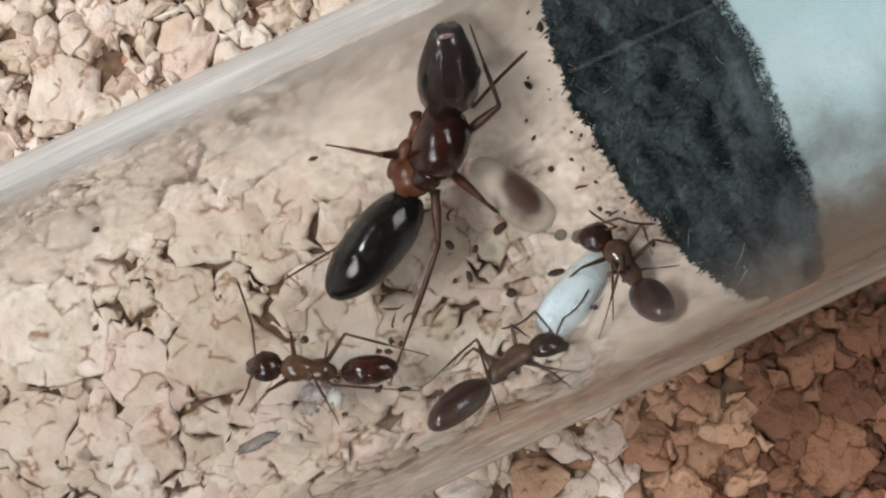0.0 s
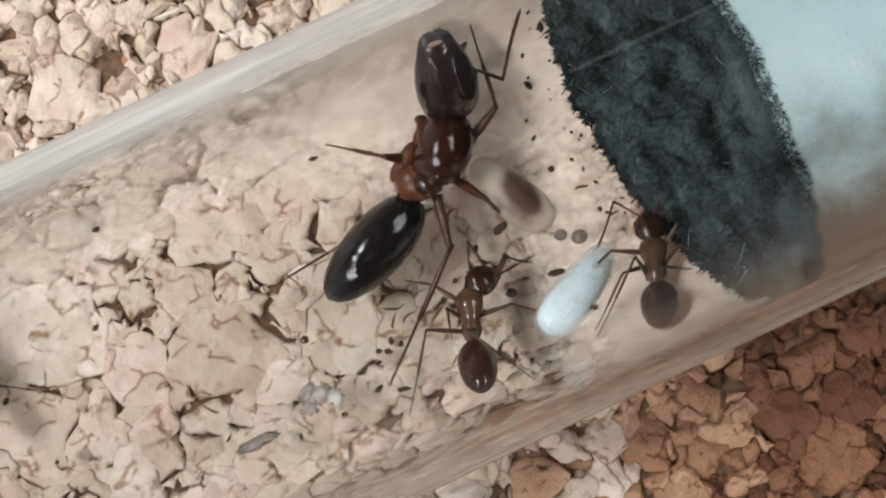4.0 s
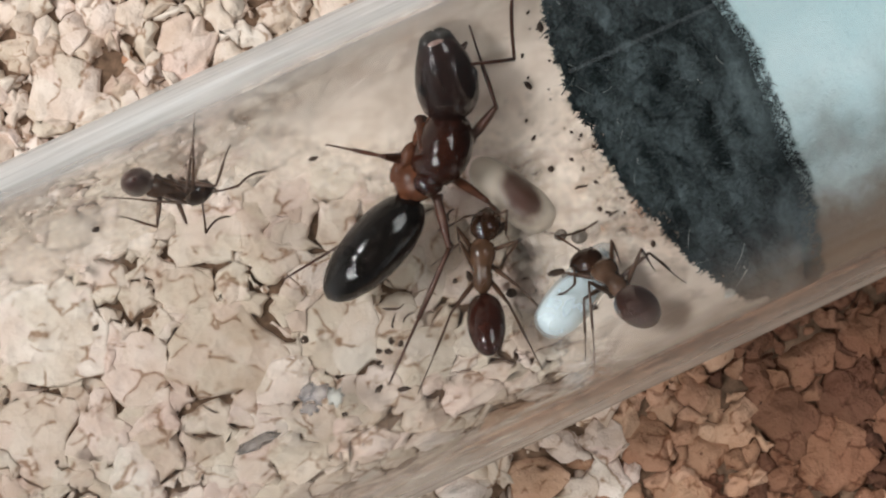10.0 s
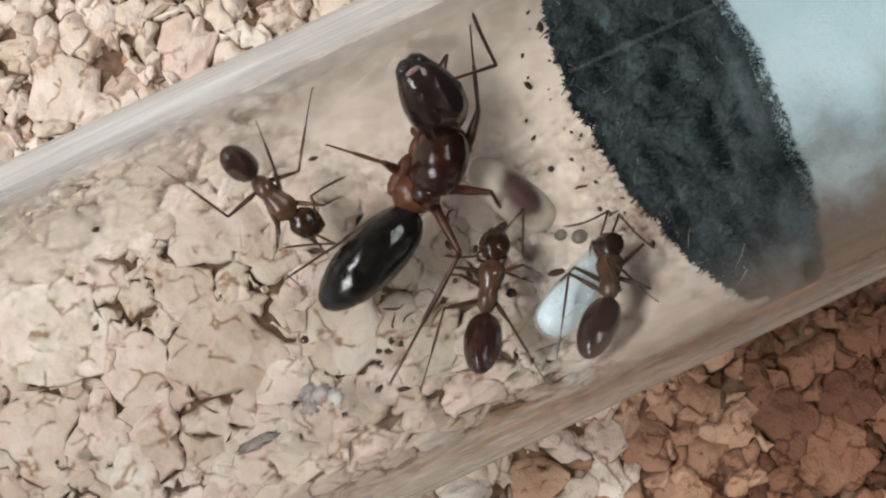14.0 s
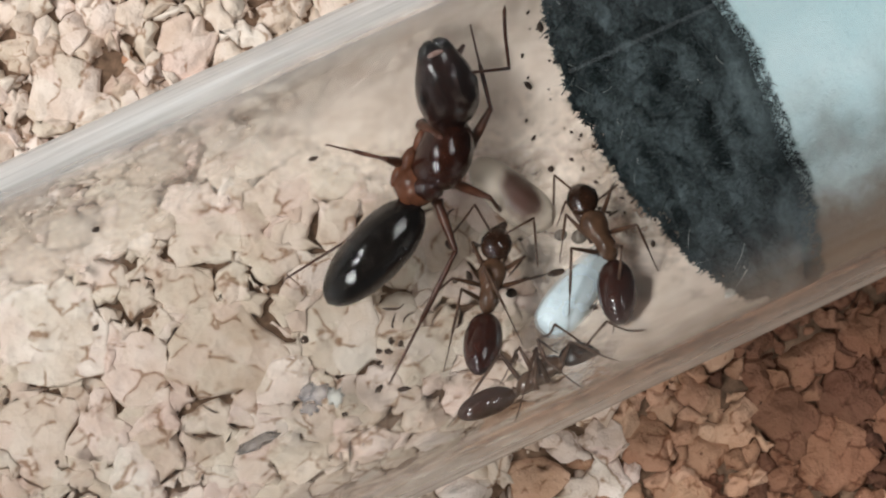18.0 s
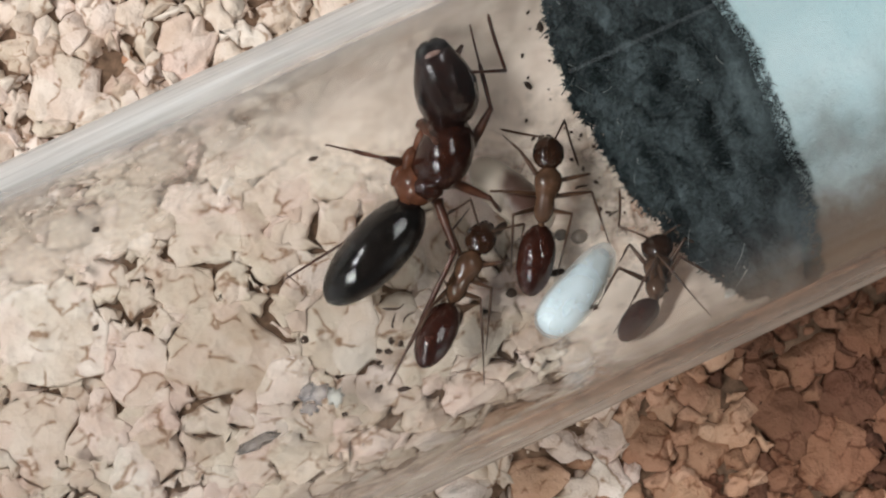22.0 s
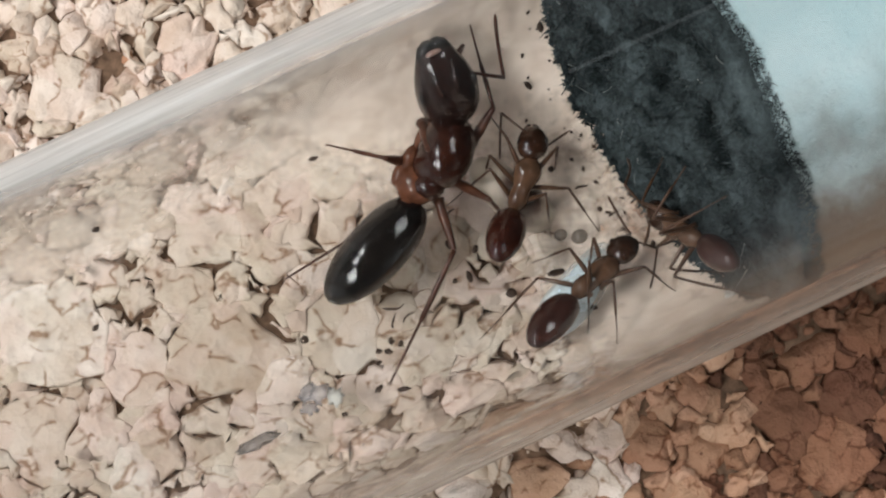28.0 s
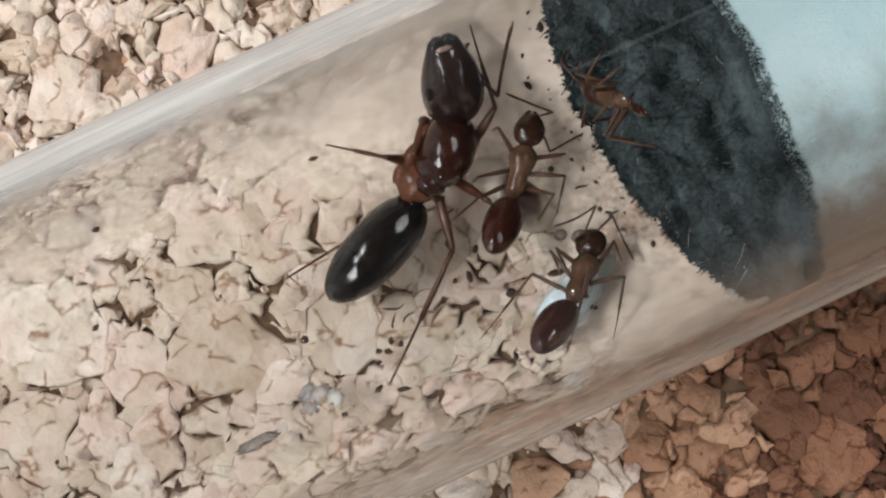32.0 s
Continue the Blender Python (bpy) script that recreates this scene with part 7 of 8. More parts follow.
    stance(wanderer, 8.6, (-12.43,-1.43,17.57), (0.55,0.83,0.06), (0.00,0.07,-1.00), (-10.99,0.39,17.80), (-14.07,-4.73,17.42),
           (-9.49,0.49,17.21), (-8.33,1.80,18.21), (-11.82,2.03,17.33), (-10.99,3.57,18.34), (-10.41,-0.69,17.02), (-9.16,-0.58,18.92), (-12.57,0.74,17.13), (-12.82,1.80,18.76),
           (-11.07,-2.40,16.79), (-9.88,-3.33,18.30), (-13.90,-0.53,16.93), (-15.21,0.08,18.94), (-12.01,-3.44,16.51), (-12.01,-5.25,17.23), (-14.51,-1.78,16.64), (-16.84,-2.85,18.47))
    stance(wanderer, 8.8, (-11.57,-0.21,17.69), (0.56,0.83,0.01), (0.00,0.01,-1.00), (-9.99,1.73,17.81), (-13.72,-3.84,17.75),
           (-8.63,1.68,17.21), (-7.47,3.06,18.13), (-10.96,3.24,17.23), (-10.13,4.83,18.15), (-9.55,0.49,17.10), (-8.30,0.72,18.91), (-11.71,1.93,17.11), (-11.96,2.98,18.43),
           (-10.22,-1.23,16.98), (-9.02,-2.12,18.69), (-13.04,0.66,17.00), (-14.35,1.38,18.83), (-11.16,-2.28,16.77), (-11.16,-4.28,17.85), (-13.65,-0.61,16.79), (-15.99,-1.59,18.80))
    stance(wanderer, 9, (-11.77,-0.24,17.66), (0.27,0.96,0.01), (0.00,0.01,-1.00), (-10.83,3.06,17.80), (-13.05,-3.66,17.71),
           (-9.56,2.48,17.19), (-8.89,4.15,18.11), (-12.26,3.23,17.20), (-11.97,5.00,18.12), (-10.06,1.06,17.07), (-8.95,1.65,18.79), (-12.57,1.76,17.08), (-13.19,2.72,18.52),
           (-10.16,-0.78,16.95), (-8.74,-1.30,18.84), (-13.43,0.13,16.96), (-14.90,0.41,18.93), (-10.72,-2.07,16.73), (-9.94,-4.07,17.96), (-13.61,-1.27,16.74), (-15.52,-2.83,18.48))
    stance(wanderer, 9.2, (-11.55,2.83,17.10), (0.16,0.98,-0.15), (0.00,-0.15,-0.99), (-11.31,5.34,16.81), (-12.32,-1.18,17.81),
           (-9.67,5.66,16.16), (-9.19,7.52,16.78), (-12.43,6.09,16.09), (-12.35,8.02,16.71), (-10.00,4.20,16.28), (-8.97,4.90,17.48), (-12.57,4.60,16.22), (-13.31,5.37,17.15),
           (-9.89,2.36,16.46), (-8.42,2.38,18.62), (-13.24,2.89,16.38), (-14.74,3.33,18.30), (-10.30,1.00,16.47), (-9.25,-0.95,18.89), (-13.27,1.46,16.40), (-14.98,-0.06,18.94))
    stance(wanderer, 9.4, (-10.66,4.66,16.03), (0.28,0.91,-0.31), (0.00,-0.32,-0.95), (-9.77,6.89,15.38), (-11.75,0.96,17.39),
           (-8.43,7.05,14.69), (-7.74,8.93,15.01), (-11.12,7.78,14.44), (-10.82,9.76,14.72), (-8.94,5.68,15.05), (-7.83,6.45,16.19), (-11.44,6.36,14.82), (-12.06,7.08,15.46),
           (-9.05,3.90,15.55), (-7.64,4.23,17.88), (-12.32,4.79,15.25), (-13.79,5.68,16.91), (-9.63,2.62,15.77), (-8.87,1.06,18.88), (-12.52,3.40,15.51), (-14.44,2.69,18.53))
    stance(wanderer, 9.6, (-9.98,5.86,14.87), (0.32,0.75,-0.57), (0.00,-0.61,-0.80), (-9.11,7.70,13.60), (-11.24,3.27,16.97),
           (-7.62,7.60,12.91), (-6.85,9.45,12.64), (-10.27,8.32,12.36), (-9.88,10.28,12.01), (-8.20,6.44,13.67), (-7.06,7.67,14.59), (-10.66,7.11,13.16), (-11.22,8.22,13.52),
           (-8.41,4.92,14.70), (-7.02,5.81,16.80), (-11.63,5.80,14.04), (-13.08,7.21,15.28), (-9.05,3.80,15.31), (-8.41,3.10,18.39), (-11.89,4.57,14.72), (-13.89,4.77,17.56))
    stance(wanderer, 9.8, (-10.09,7.63,8.70), (0.55,0.14,0.82), (0.00,-0.99,0.17), (-9.41,7.82,9.27), (-11.58,6.65,5.83),
           (-9.51,7.71,12.18), (-8.70,8.87,13.62), (-7.17,7.46,10.67), (-6.02,8.58,11.90), (-10.25,7.40,10.91), (-10.51,8.77,11.71), (-8.08,7.16,9.50), (-6.83,8.92,9.46),
           (-11.57,7.08,9.65), (-12.88,8.94,10.06), (-8.73,6.77,7.82), (-7.53,8.30,6.68), (-12.17,6.67,8.43), (-14.49,8.47,7.13), (-9.66,6.39,6.81), (-9.64,7.15,4.63))
    stance(wanderer, 10, (-9.75,6.80,6.31), (0.64,-0.39,-0.67), (0.00,-0.86,0.51), (-8.72,6.18,5.06), (-10.60,7.30,10.50),
           (-6.64,5.57,5.20), (-5.34,5.71,3.66), (-8.80,4.67,3.67), (-7.81,4.68,1.90), (-7.67,6.04,6.20), (-6.40,7.53,5.18), (-9.67,5.20,4.77), (-9.80,5.77,3.17),
           (-8.50,6.78,7.67), (-7.41,8.63,7.68), (-11.13,5.69,5.80), (-12.35,6.78,4.18), (-8.28,7.95,8.44), (-7.07,8.94,9.87), (-11.68,5.26,5.54), (-12.52,7.77,5.58))
    stance(wanderer, 10.5, (-8.36,6.26,5.50), (0.74,-0.48,-0.47), (0.00,-0.70,0.72), (-6.63,5.08,4.21), (-10.97,8.03,7.08),
           (-5.04,5.13,5.09), (-3.57,5.00,3.71), (-6.92,3.63,3.64), (-5.71,3.29,2.05), (-6.23,5.72,5.81), (-4.96,7.07,4.53), (-7.96,4.34,4.46), (-7.90,4.64,2.36),
           (-7.30,6.73,6.93), (-6.37,8.28,6.64), (-9.57,4.92,5.17), (-10.65,5.55,2.99), (-8.47,7.15,7.62), (-9.10,8.75,8.16), (-10.48,5.55,6.06), (-12.98,7.28,4.81))
    stance(wanderer, 11, (-5.71,6.59,5.96), (0.89,-0.28,-0.37), (0.00,-0.80,0.60), (-2.73,6.81,6.09), (-9.03,7.74,7.33),
           (-3.31,6.89,7.58), (-2.97,7.92,8.32), (-0.72,5.74,5.50), (1.81,6.08,4.80), (-3.60,6.33,6.62), (-2.39,7.93,5.88), (-5.43,5.65,6.04), (-4.99,5.15,2.69),
           (-5.66,7.22,8.37), (-5.97,8.78,8.33), (-7.55,5.28,5.55), (-7.65,4.95,2.56), (-7.96,8.12,8.27), (-8.69,8.73,8.06), (-8.86,5.64,6.03), (-11.68,8.19,6.41))
    stance(wanderer, 11.5, (-4.15,6.94,6.55), (0.99,-0.05,-0.10), (0.00,-0.90,0.45), (-0.45,6.97,6.39), (-7.49,7.53,7.51),
           (-0.81,6.94,7.68), (1.00,7.75,7.28), (-1.14,5.71,5.19), (0.63,6.33,4.43), (-2.32,6.89,7.80), (-1.32,8.65,7.75), (-2.62,5.74,5.48), (-1.83,6.65,4.02),
           (-4.06,7.07,8.38), (-3.98,8.88,8.95), (-4.45,5.56,5.36), (-4.72,6.22,3.58), (-5.47,6.87,8.44), (-7.39,8.89,9.03), (-5.82,5.55,5.77), (-8.07,6.66,4.04))
    stance(wanderer, 12, (-0.50,7.13,7.04), (0.88,-0.18,-0.43), (0.00,-0.92,0.38), (2.76,7.31,7.21), (-4.71,8.08,9.09),
           (2.73,7.41,8.30), (3.36,7.57,7.40), (1.58,5.92,5.72), (0.04,6.06,4.78), (1.61,6.71,7.59), (2.83,8.51,7.25), (-0.94,6.45,7.54), (-0.19,6.32,3.68),
           (-2.00,8.34,8.34), (-2.52,8.92,9.34), (-2.52,6.27,7.12), (-4.23,6.75,4.14), (-5.26,8.22,8.27), (-6.08,8.81,8.50), (-3.89,6.23,7.04), (-7.09,7.43,5.03))
    stance(wanderer, 12.5, (-0.22,7.14,7.07), (0.90,-0.16,-0.40), (0.00,-0.93,0.38), (2.80,7.19,6.92), (-4.16,7.84,8.51),
           (3.27,6.64,7.15), (4.98,7.25,6.26), (2.07,5.68,4.82), (3.60,6.15,3.59), (1.88,6.76,7.71), (3.08,8.56,7.42), (0.76,5.87,5.53), (1.18,6.70,4.08),
           (0.42,7.10,8.79), (0.98,8.92,9.40), (-1.04,5.93,5.96), (-1.78,6.88,4.29), (-0.93,7.07,9.26), (-2.22,8.93,10.43), (-2.22,6.04,6.76), (-4.72,7.81,5.65))
    stance(wanderer, 13, (-1.49,6.89,6.50), (0.89,-0.21,-0.40), (0.00,-0.89,0.45), (0.83,6.42,5.36), (-4.98,8.14,8.74),
           (0.55,7.06,8.14), (1.54,8.46,8.44), (0.88,5.58,5.29), (1.86,5.05,3.80), (0.61,6.53,7.11), (1.82,8.29,6.66), (-0.60,5.37,5.67), (-1.89,5.70,3.12),
           (-2.15,7.94,8.39), (-2.60,8.94,10.10), (-2.50,6.03,6.65), (-2.55,6.00,3.37), (-5.04,8.42,8.27), (-5.37,8.94,9.89), (-3.23,6.20,6.98), (-3.00,6.07,3.43))
    stance(wanderer, 13.5, (-5.54,6.32,5.68), (0.08,-0.68,-0.73), (0.00,-0.73,0.68), (-5.61,4.43,3.48), (-5.98,8.81,8.22),
           (-3.88,3.87,3.76), (-3.53,3.33,1.85), (-6.67,3.71,3.59), (-6.72,3.14,1.65), (-4.10,4.81,4.92), (-3.13,5.61,3.04), (-6.69,4.66,4.76), (-7.52,5.32,2.82),
           (-3.86,5.97,6.33), (-2.37,7.54,5.20), (-7.24,5.78,6.12), (-8.75,7.24,4.75), (-4.17,6.76,7.48), (-2.96,8.70,7.94), (-7.16,6.59,7.29), (-8.74,8.60,7.57))
    stance(wanderer, 14, (-5.68,4.53,3.82), (0.31,-0.91,-0.27), (0.00,-0.29,0.96), (-4.43,2.41,3.08), (-7.00,8.06,4.78),
           (-2.95,4.52,4.27), (-2.21,4.00,3.07), (-5.15,2.22,3.05), (-6.31,2.22,2.31), (-3.91,3.19,4.05), (-2.78,3.34,1.71), (-6.39,2.42,3.81), (-6.96,1.96,1.28),
           (-4.91,4.49,4.76), (-4.78,8.77,8.29), (-6.13,3.10,3.84), (-6.69,2.43,1.40), (-3.94,5.05,5.30), (-2.04,8.24,6.53), (-7.73,4.13,4.47), (-9.67,7.95,5.92))
    stance(wanderer, 14.5, (-7.17,5.18,4.39), (-0.10,-0.90,-0.42), (0.00,-0.42,0.91), (-7.55,2.44,3.01), (-6.65,8.29,5.72),
           (-6.10,1.96,3.45), (-6.08,0.69,1.88), (-8.88,2.21,3.57), (-9.26,0.98,2.01), (-6.05,3.28,4.17), (-5.24,3.31,1.70), (-8.64,3.51,4.28), (-9.62,3.73,1.88),
           (-5.47,4.83,5.00), (-3.97,5.70,3.11), (-8.86,5.13,5.14), (-10.34,6.16,3.52), (-5.53,6.02,5.77), (-3.93,7.62,5.33), (-8.52,6.29,5.90), (-9.71,7.83,5.68))
    stance(wanderer, 15, (-8.03,2.88,2.86), (-0.32,-0.94,-0.14), (0.00,-0.15,0.99), (-8.82,0.46,2.39), (-7.19,5.89,3.23),
           (-7.74,-0.64,2.83), (-8.13,-2.25,1.67), (-10.39,0.26,2.97), (-11.16,-1.23,1.83), (-7.35,0.78,3.15), (-6.79,-0.08,1.06), (-9.81,1.61,3.28), (-10.95,1.37,1.17),
           (-6.39,2.32,3.49), (-4.93,2.28,1.35), (-9.60,3.41,3.65), (-10.99,4.15,2.08), (-6.12,3.66,3.90), (-4.12,5.09,2.65), (-8.96,4.62,4.04), (-9.61,6.19,3.55))
    stance(wanderer, 15.5, (-9.17,0.48,2.32), (-0.35,-0.94,-0.02), (0.00,-0.03,1.00), (-9.81,-2.03,2.15), (-8.09,3.67,2.29),
           (-8.97,-3.02,2.73), (-9.41,-4.75,1.78), (-11.59,-2.04,2.75), (-12.41,-3.64,1.81), (-8.54,-1.58,2.86), (-8.01,-2.57,1.44), (-10.98,-0.68,2.89), (-12.13,-1.15,1.13),
           (-7.54,-0.03,3.00), (-6.10,-0.41,1.07), (-10.73,1.15,3.03), (-12.10,1.79,1.24), (-7.24,1.34,3.24), (-5.20,2.77,1.50), (-10.05,2.39,3.26), (-10.64,4.35,2.19))
    stance(wanderer, 16, (-9.57,-2.85,2.85), (0.34,-0.93,0.14), (0.00,0.15,0.99), (-8.07,-4.90,3.06), (-10.10,0.49,2.24),
           (-7.18,-5.29,3.73), (-6.38,-7.03,3.08), (-9.81,-6.21,3.87), (-9.40,-8.09,3.25), (-7.77,-3.91,3.62), (-6.62,-4.51,2.28), (-10.22,-4.77,3.75), (-10.77,-5.53,2.97),
           (-8.00,-2.08,3.44), (-6.62,-1.83,1.25), (-11.20,-3.21,3.62), (-12.65,-3.84,1.93), (-8.66,-0.82,3.45), (-8.04,1.27,1.15), (-11.48,-1.81,3.61), (-13.51,-0.65,1.08))
    stance(wanderer, 16.5, (-7.94,-5.12,4.23), (0.85,-0.49,0.21), (0.00,0.39,0.92), (-5.09,-7.08,4.94), (-10.96,-3.17,3.30),
           (-4.48,-5.41,4.89), (-2.86,-6.49,4.37), (-5.98,-7.60,5.81), (-4.56,-8.99,5.41), (-5.81,-4.71,4.71), (-4.56,-5.27,2.78), (-7.19,-6.74,5.56), (-6.91,-7.48,5.10),
           (-7.11,-3.48,4.30), (-6.40,-3.14,1.63), (-8.93,-6.13,5.41), (-9.82,-7.20,4.70), (-9.14,-2.28,3.49), (-11.46,0.53,1.08), (-10.01,-5.20,5.24), (-12.53,-6.02,3.39))
    stance(wanderer, 16.7, (-6.76,-6.38,5.68), (0.82,-0.39,0.43), (0.00,0.74,0.68), (-3.60,-8.16,7.47), (-9.97,-4.65,3.65),
           (-3.33,-6.48,6.53), (-1.75,-7.74,6.57), (-4.95,-8.03,8.22), (-3.59,-9.50,8.50), (-4.62,-5.88,6.02), (-3.36,-7.12,4.60), (-6.12,-7.32,7.59), (-5.90,-8.60,7.55),
           (-5.86,-4.89,5.08), (-5.08,-5.40,2.88), (-7.82,-6.76,7.13), (-8.76,-8.39,6.92), (-7.12,-4.30,4.75), (-8.03,-4.04,2.03), (-8.85,-5.96,6.55), (-11.37,-7.47,5.08))
    stance(wanderer, 17, (-3.58,-7.87,8.33), (0.91,-0.08,0.40), (0.00,0.98,0.21), (-0.92,-8.62,11.37), (-6.85,-7.20,6.86),
           (-0.08,-7.39,8.45), (1.64,-8.38,8.80), (-1.22,-7.92,10.95), (0.35,-8.99,11.66), (-1.49,-7.18,7.97), (-0.31,-8.51,7.25), (-2.55,-7.68,10.29), (-2.09,-8.89,10.99),
           (-4.22,-6.17,6.92), (-2.96,-6.78,4.17), (-5.37,-8.04,8.40), (-6.28,-8.46,7.12), (-5.18,-5.32,5.61), (-7.53,-4.63,2.35), (-7.12,-7.13,8.43), (-7.96,-8.26,6.59))
    stance(wanderer, 17.5, (0.04,-7.54,8.20), (1.00,-0.00,0.01), (0.00,0.97,0.23), (3.15,-7.54,7.76), (-3.27,-7.66,8.29),
           (3.26,-6.73,6.99), (5.06,-7.57,6.60), (3.22,-7.39,9.71), (5.02,-8.31,9.71), (1.75,-6.66,7.09), (2.66,-7.96,5.93), (1.72,-7.26,9.62), (2.61,-8.94,10.08),
           (-0.04,-6.46,6.71), (-0.12,-7.49,5.11), (-0.08,-7.25,10.01), (-0.20,-8.89,10.97), (-1.44,-6.31,6.93), (-3.53,-7.61,5.31), (-1.48,-7.01,9.85), (-3.59,-8.92,10.66))
    stance(wanderer, 18, (1.54,-7.97,8.29), (0.90,0.09,-0.43), (0.00,0.98,0.21), (4.68,-7.97,7.83), (-1.78,-8.26,9.19),
           (3.39,-6.80,7.35), (2.52,-6.52,5.37), (5.03,-7.45,8.25), (6.73,-8.20,7.47), (2.50,-6.98,6.55), (2.91,-7.70,5.46), (3.64,-7.47,8.83), (4.84,-8.87,8.91),
           (0.70,-6.97,6.99), (-0.04,-7.84,5.71), (2.19,-7.61,9.97), (2.76,-8.90,10.85), (-0.47,-6.94,7.80), (-2.97,-8.48,7.18), (0.85,-7.51,10.44), (-0.43,-8.74,11.86))
    stance(wanderer, 18.5, (4.89,-8.19,8.37), (0.97,0.05,-0.26), (0.00,0.98,0.20), (7.08,-7.67,8.33), (2.17,-8.56,9.70),
           (7.61,-7.27,6.32), (9.30,-8.03,5.49), (8.35,-7.80,8.97), (10.14,-8.63,8.52), (6.19,-7.27,6.82), (6.82,-7.92,5.86), (6.87,-7.76,9.28), (7.98,-8.93,9.59),
           (4.35,-7.19,6.92), (3.86,-7.83,5.68), (5.24,-7.83,10.14), (5.54,-8.87,11.08), (3.05,-7.10,7.51), (0.66,-8.27,6.62), (3.84,-7.67,10.35), (2.18,-8.80,11.58))
    stance(wanderer, 19, (7.92,-7.83,8.38), (0.91,0.08,-0.40), (0.00,0.98,0.20), (10.40,-7.34,7.22), (4.52,-8.60,11.58),
           (10.27,-6.82,5.95), (11.83,-7.52,4.87), (11.41,-7.34,8.45), (13.13,-8.11,7.73), (8.94,-6.87,6.66), (9.39,-7.73,5.51), (10.00,-7.35,8.98), (11.19,-8.89,9.09),
           (7.13,-6.84,7.04), (6.43,-7.83,5.69), (8.52,-7.47,10.08), (9.04,-8.88,10.99), (4.42,-7.84,8.40), (3.56,-8.53,7.34), (7.16,-7.35,10.50), (5.82,-8.73,11.92))
    stance(wanderer, 19.5, (7.85,-7.79,8.02), (0.45,0.22,-0.87), (0.00,0.97,0.25), (9.34,-6.55,5.67), (5.51,-8.85,11.75),
           (8.02,-6.45,4.76), (8.65,-6.90,2.89), (10.53,-6.76,5.97), (11.51,-7.25,4.27), (7.44,-6.69,6.13), (7.04,-7.41,5.00), (9.77,-6.98,7.25), (10.98,-8.26,6.57),
           (6.28,-6.95,7.54), (4.90,-8.29,6.65), (9.32,-7.33,9.01), (10.62,-8.91,9.31), (5.84,-7.09,8.89), (3.65,-8.93,9.61), (8.52,-7.42,10.19), (8.84,-8.75,11.82))
    stance(wanderer, 20, (7.56,-7.66,7.80), (0.23,0.27,-0.94), (0.00,0.96,0.28), (8.54,-6.35,2.89), (6.67,-8.77,11.33),
           (9.19,-5.29,4.97), (9.87,-5.17,3.89), (9.66,-6.40,5.25), (10.27,-6.80,3.37), (6.69,-6.54,6.09), (6.02,-7.38,4.95), (9.22,-6.70,6.66), (10.30,-7.86,5.74),
           (5.89,-6.90,7.71), (4.40,-8.43,7.03), (9.20,-7.12,8.46), (10.63,-8.80,8.41), (6.06,-7.14,8.48), (4.21,-8.89,10.97), (8.68,-7.29,9.78), (9.56,-8.84,11.31))
    stance(wanderer, 21, (8.01,-6.98,6.85), (0.38,0.38,-0.84), (0.00,0.91,0.41), (9.46,-5.26,2.80), (5.71,-8.53,10.04),
           (7.46,-5.33,5.01), (8.55,-3.14,2.64), (10.53,-5.53,4.85), (11.40,-5.70,3.04), (7.46,-5.58,5.21), (6.97,-6.39,3.75), (9.86,-5.99,6.12), (11.04,-7.39,4.97),
           (6.40,-6.11,6.63), (4.98,-7.67,5.40), (9.54,-6.65,7.82), (10.89,-8.63,7.65), (6.23,-6.80,8.35), (4.15,-8.92,10.59), (8.82,-6.97,9.01), (9.31,-8.93,10.36))
    stance(wanderer, 22, (8.32,-6.41,5.88), (0.44,0.57,-0.70), (0.00,0.77,0.63), (9.71,-4.26,3.08), (5.71,-9.05,8.95),
           (7.50,-3.26,3.47), (9.05,-1.87,2.22), (10.99,-4.60,4.45), (11.97,-4.33,2.69), (7.91,-4.62,4.63), (7.50,-5.16,2.70), (10.24,-5.35,5.52), (11.45,-6.59,3.96),
           (6.75,-5.45,5.81), (5.36,-6.68,4.06), (9.80,-6.40,6.97), (11.11,-8.19,6.42), (6.25,-6.29,7.17), (5.49,-7.94,5.90), (9.01,-6.98,8.00), (9.34,-8.86,8.79))
    stance(wanderer, 23, (7.58,-7.83,8.35), (0.91,0.09,-0.41), (0.00,0.98,0.21), (9.98,-7.42,7.44), (4.42,-8.49,11.02),
           (9.91,-6.80,5.91), (11.46,-7.49,4.81), (11.08,-7.33,8.40), (12.80,-8.09,7.66), (8.59,-6.85,6.63), (9.03,-7.71,5.47), (9.67,-7.34,8.94), (10.86,-8.89,9.04),
           (6.79,-6.83,7.03), (6.07,-7.82,5.67), (8.20,-7.47,10.05), (8.74,-8.89,10.96), (6.69,-6.89,8.29), (5.95,-7.88,5.78), (6.85,-7.36,10.48), (5.52,-8.73,11.91))
    stance(wanderer, 24, (8.35,-6.99,6.74), (0.60,0.34,-0.73), (0.00,0.91,0.42), (10.38,-5.87,4.12), (6.12,-8.92,10.65),
           (9.14,-5.09,3.87), (10.05,-5.25,2.07), (11.38,-5.80,5.38), (12.62,-6.05,3.80), (8.32,-5.54,5.06), (8.14,-6.22,3.58), (10.41,-6.19,6.46), (11.67,-7.74,5.53),
           (6.93,-5.96,6.19), (5.66,-7.22,4.73), (9.66,-6.81,8.03), (10.80,-8.75,8.15), (6.25,-6.30,7.40), (3.88,-8.52,7.30), (8.66,-7.06,9.02), (8.54,-8.93,10.37))
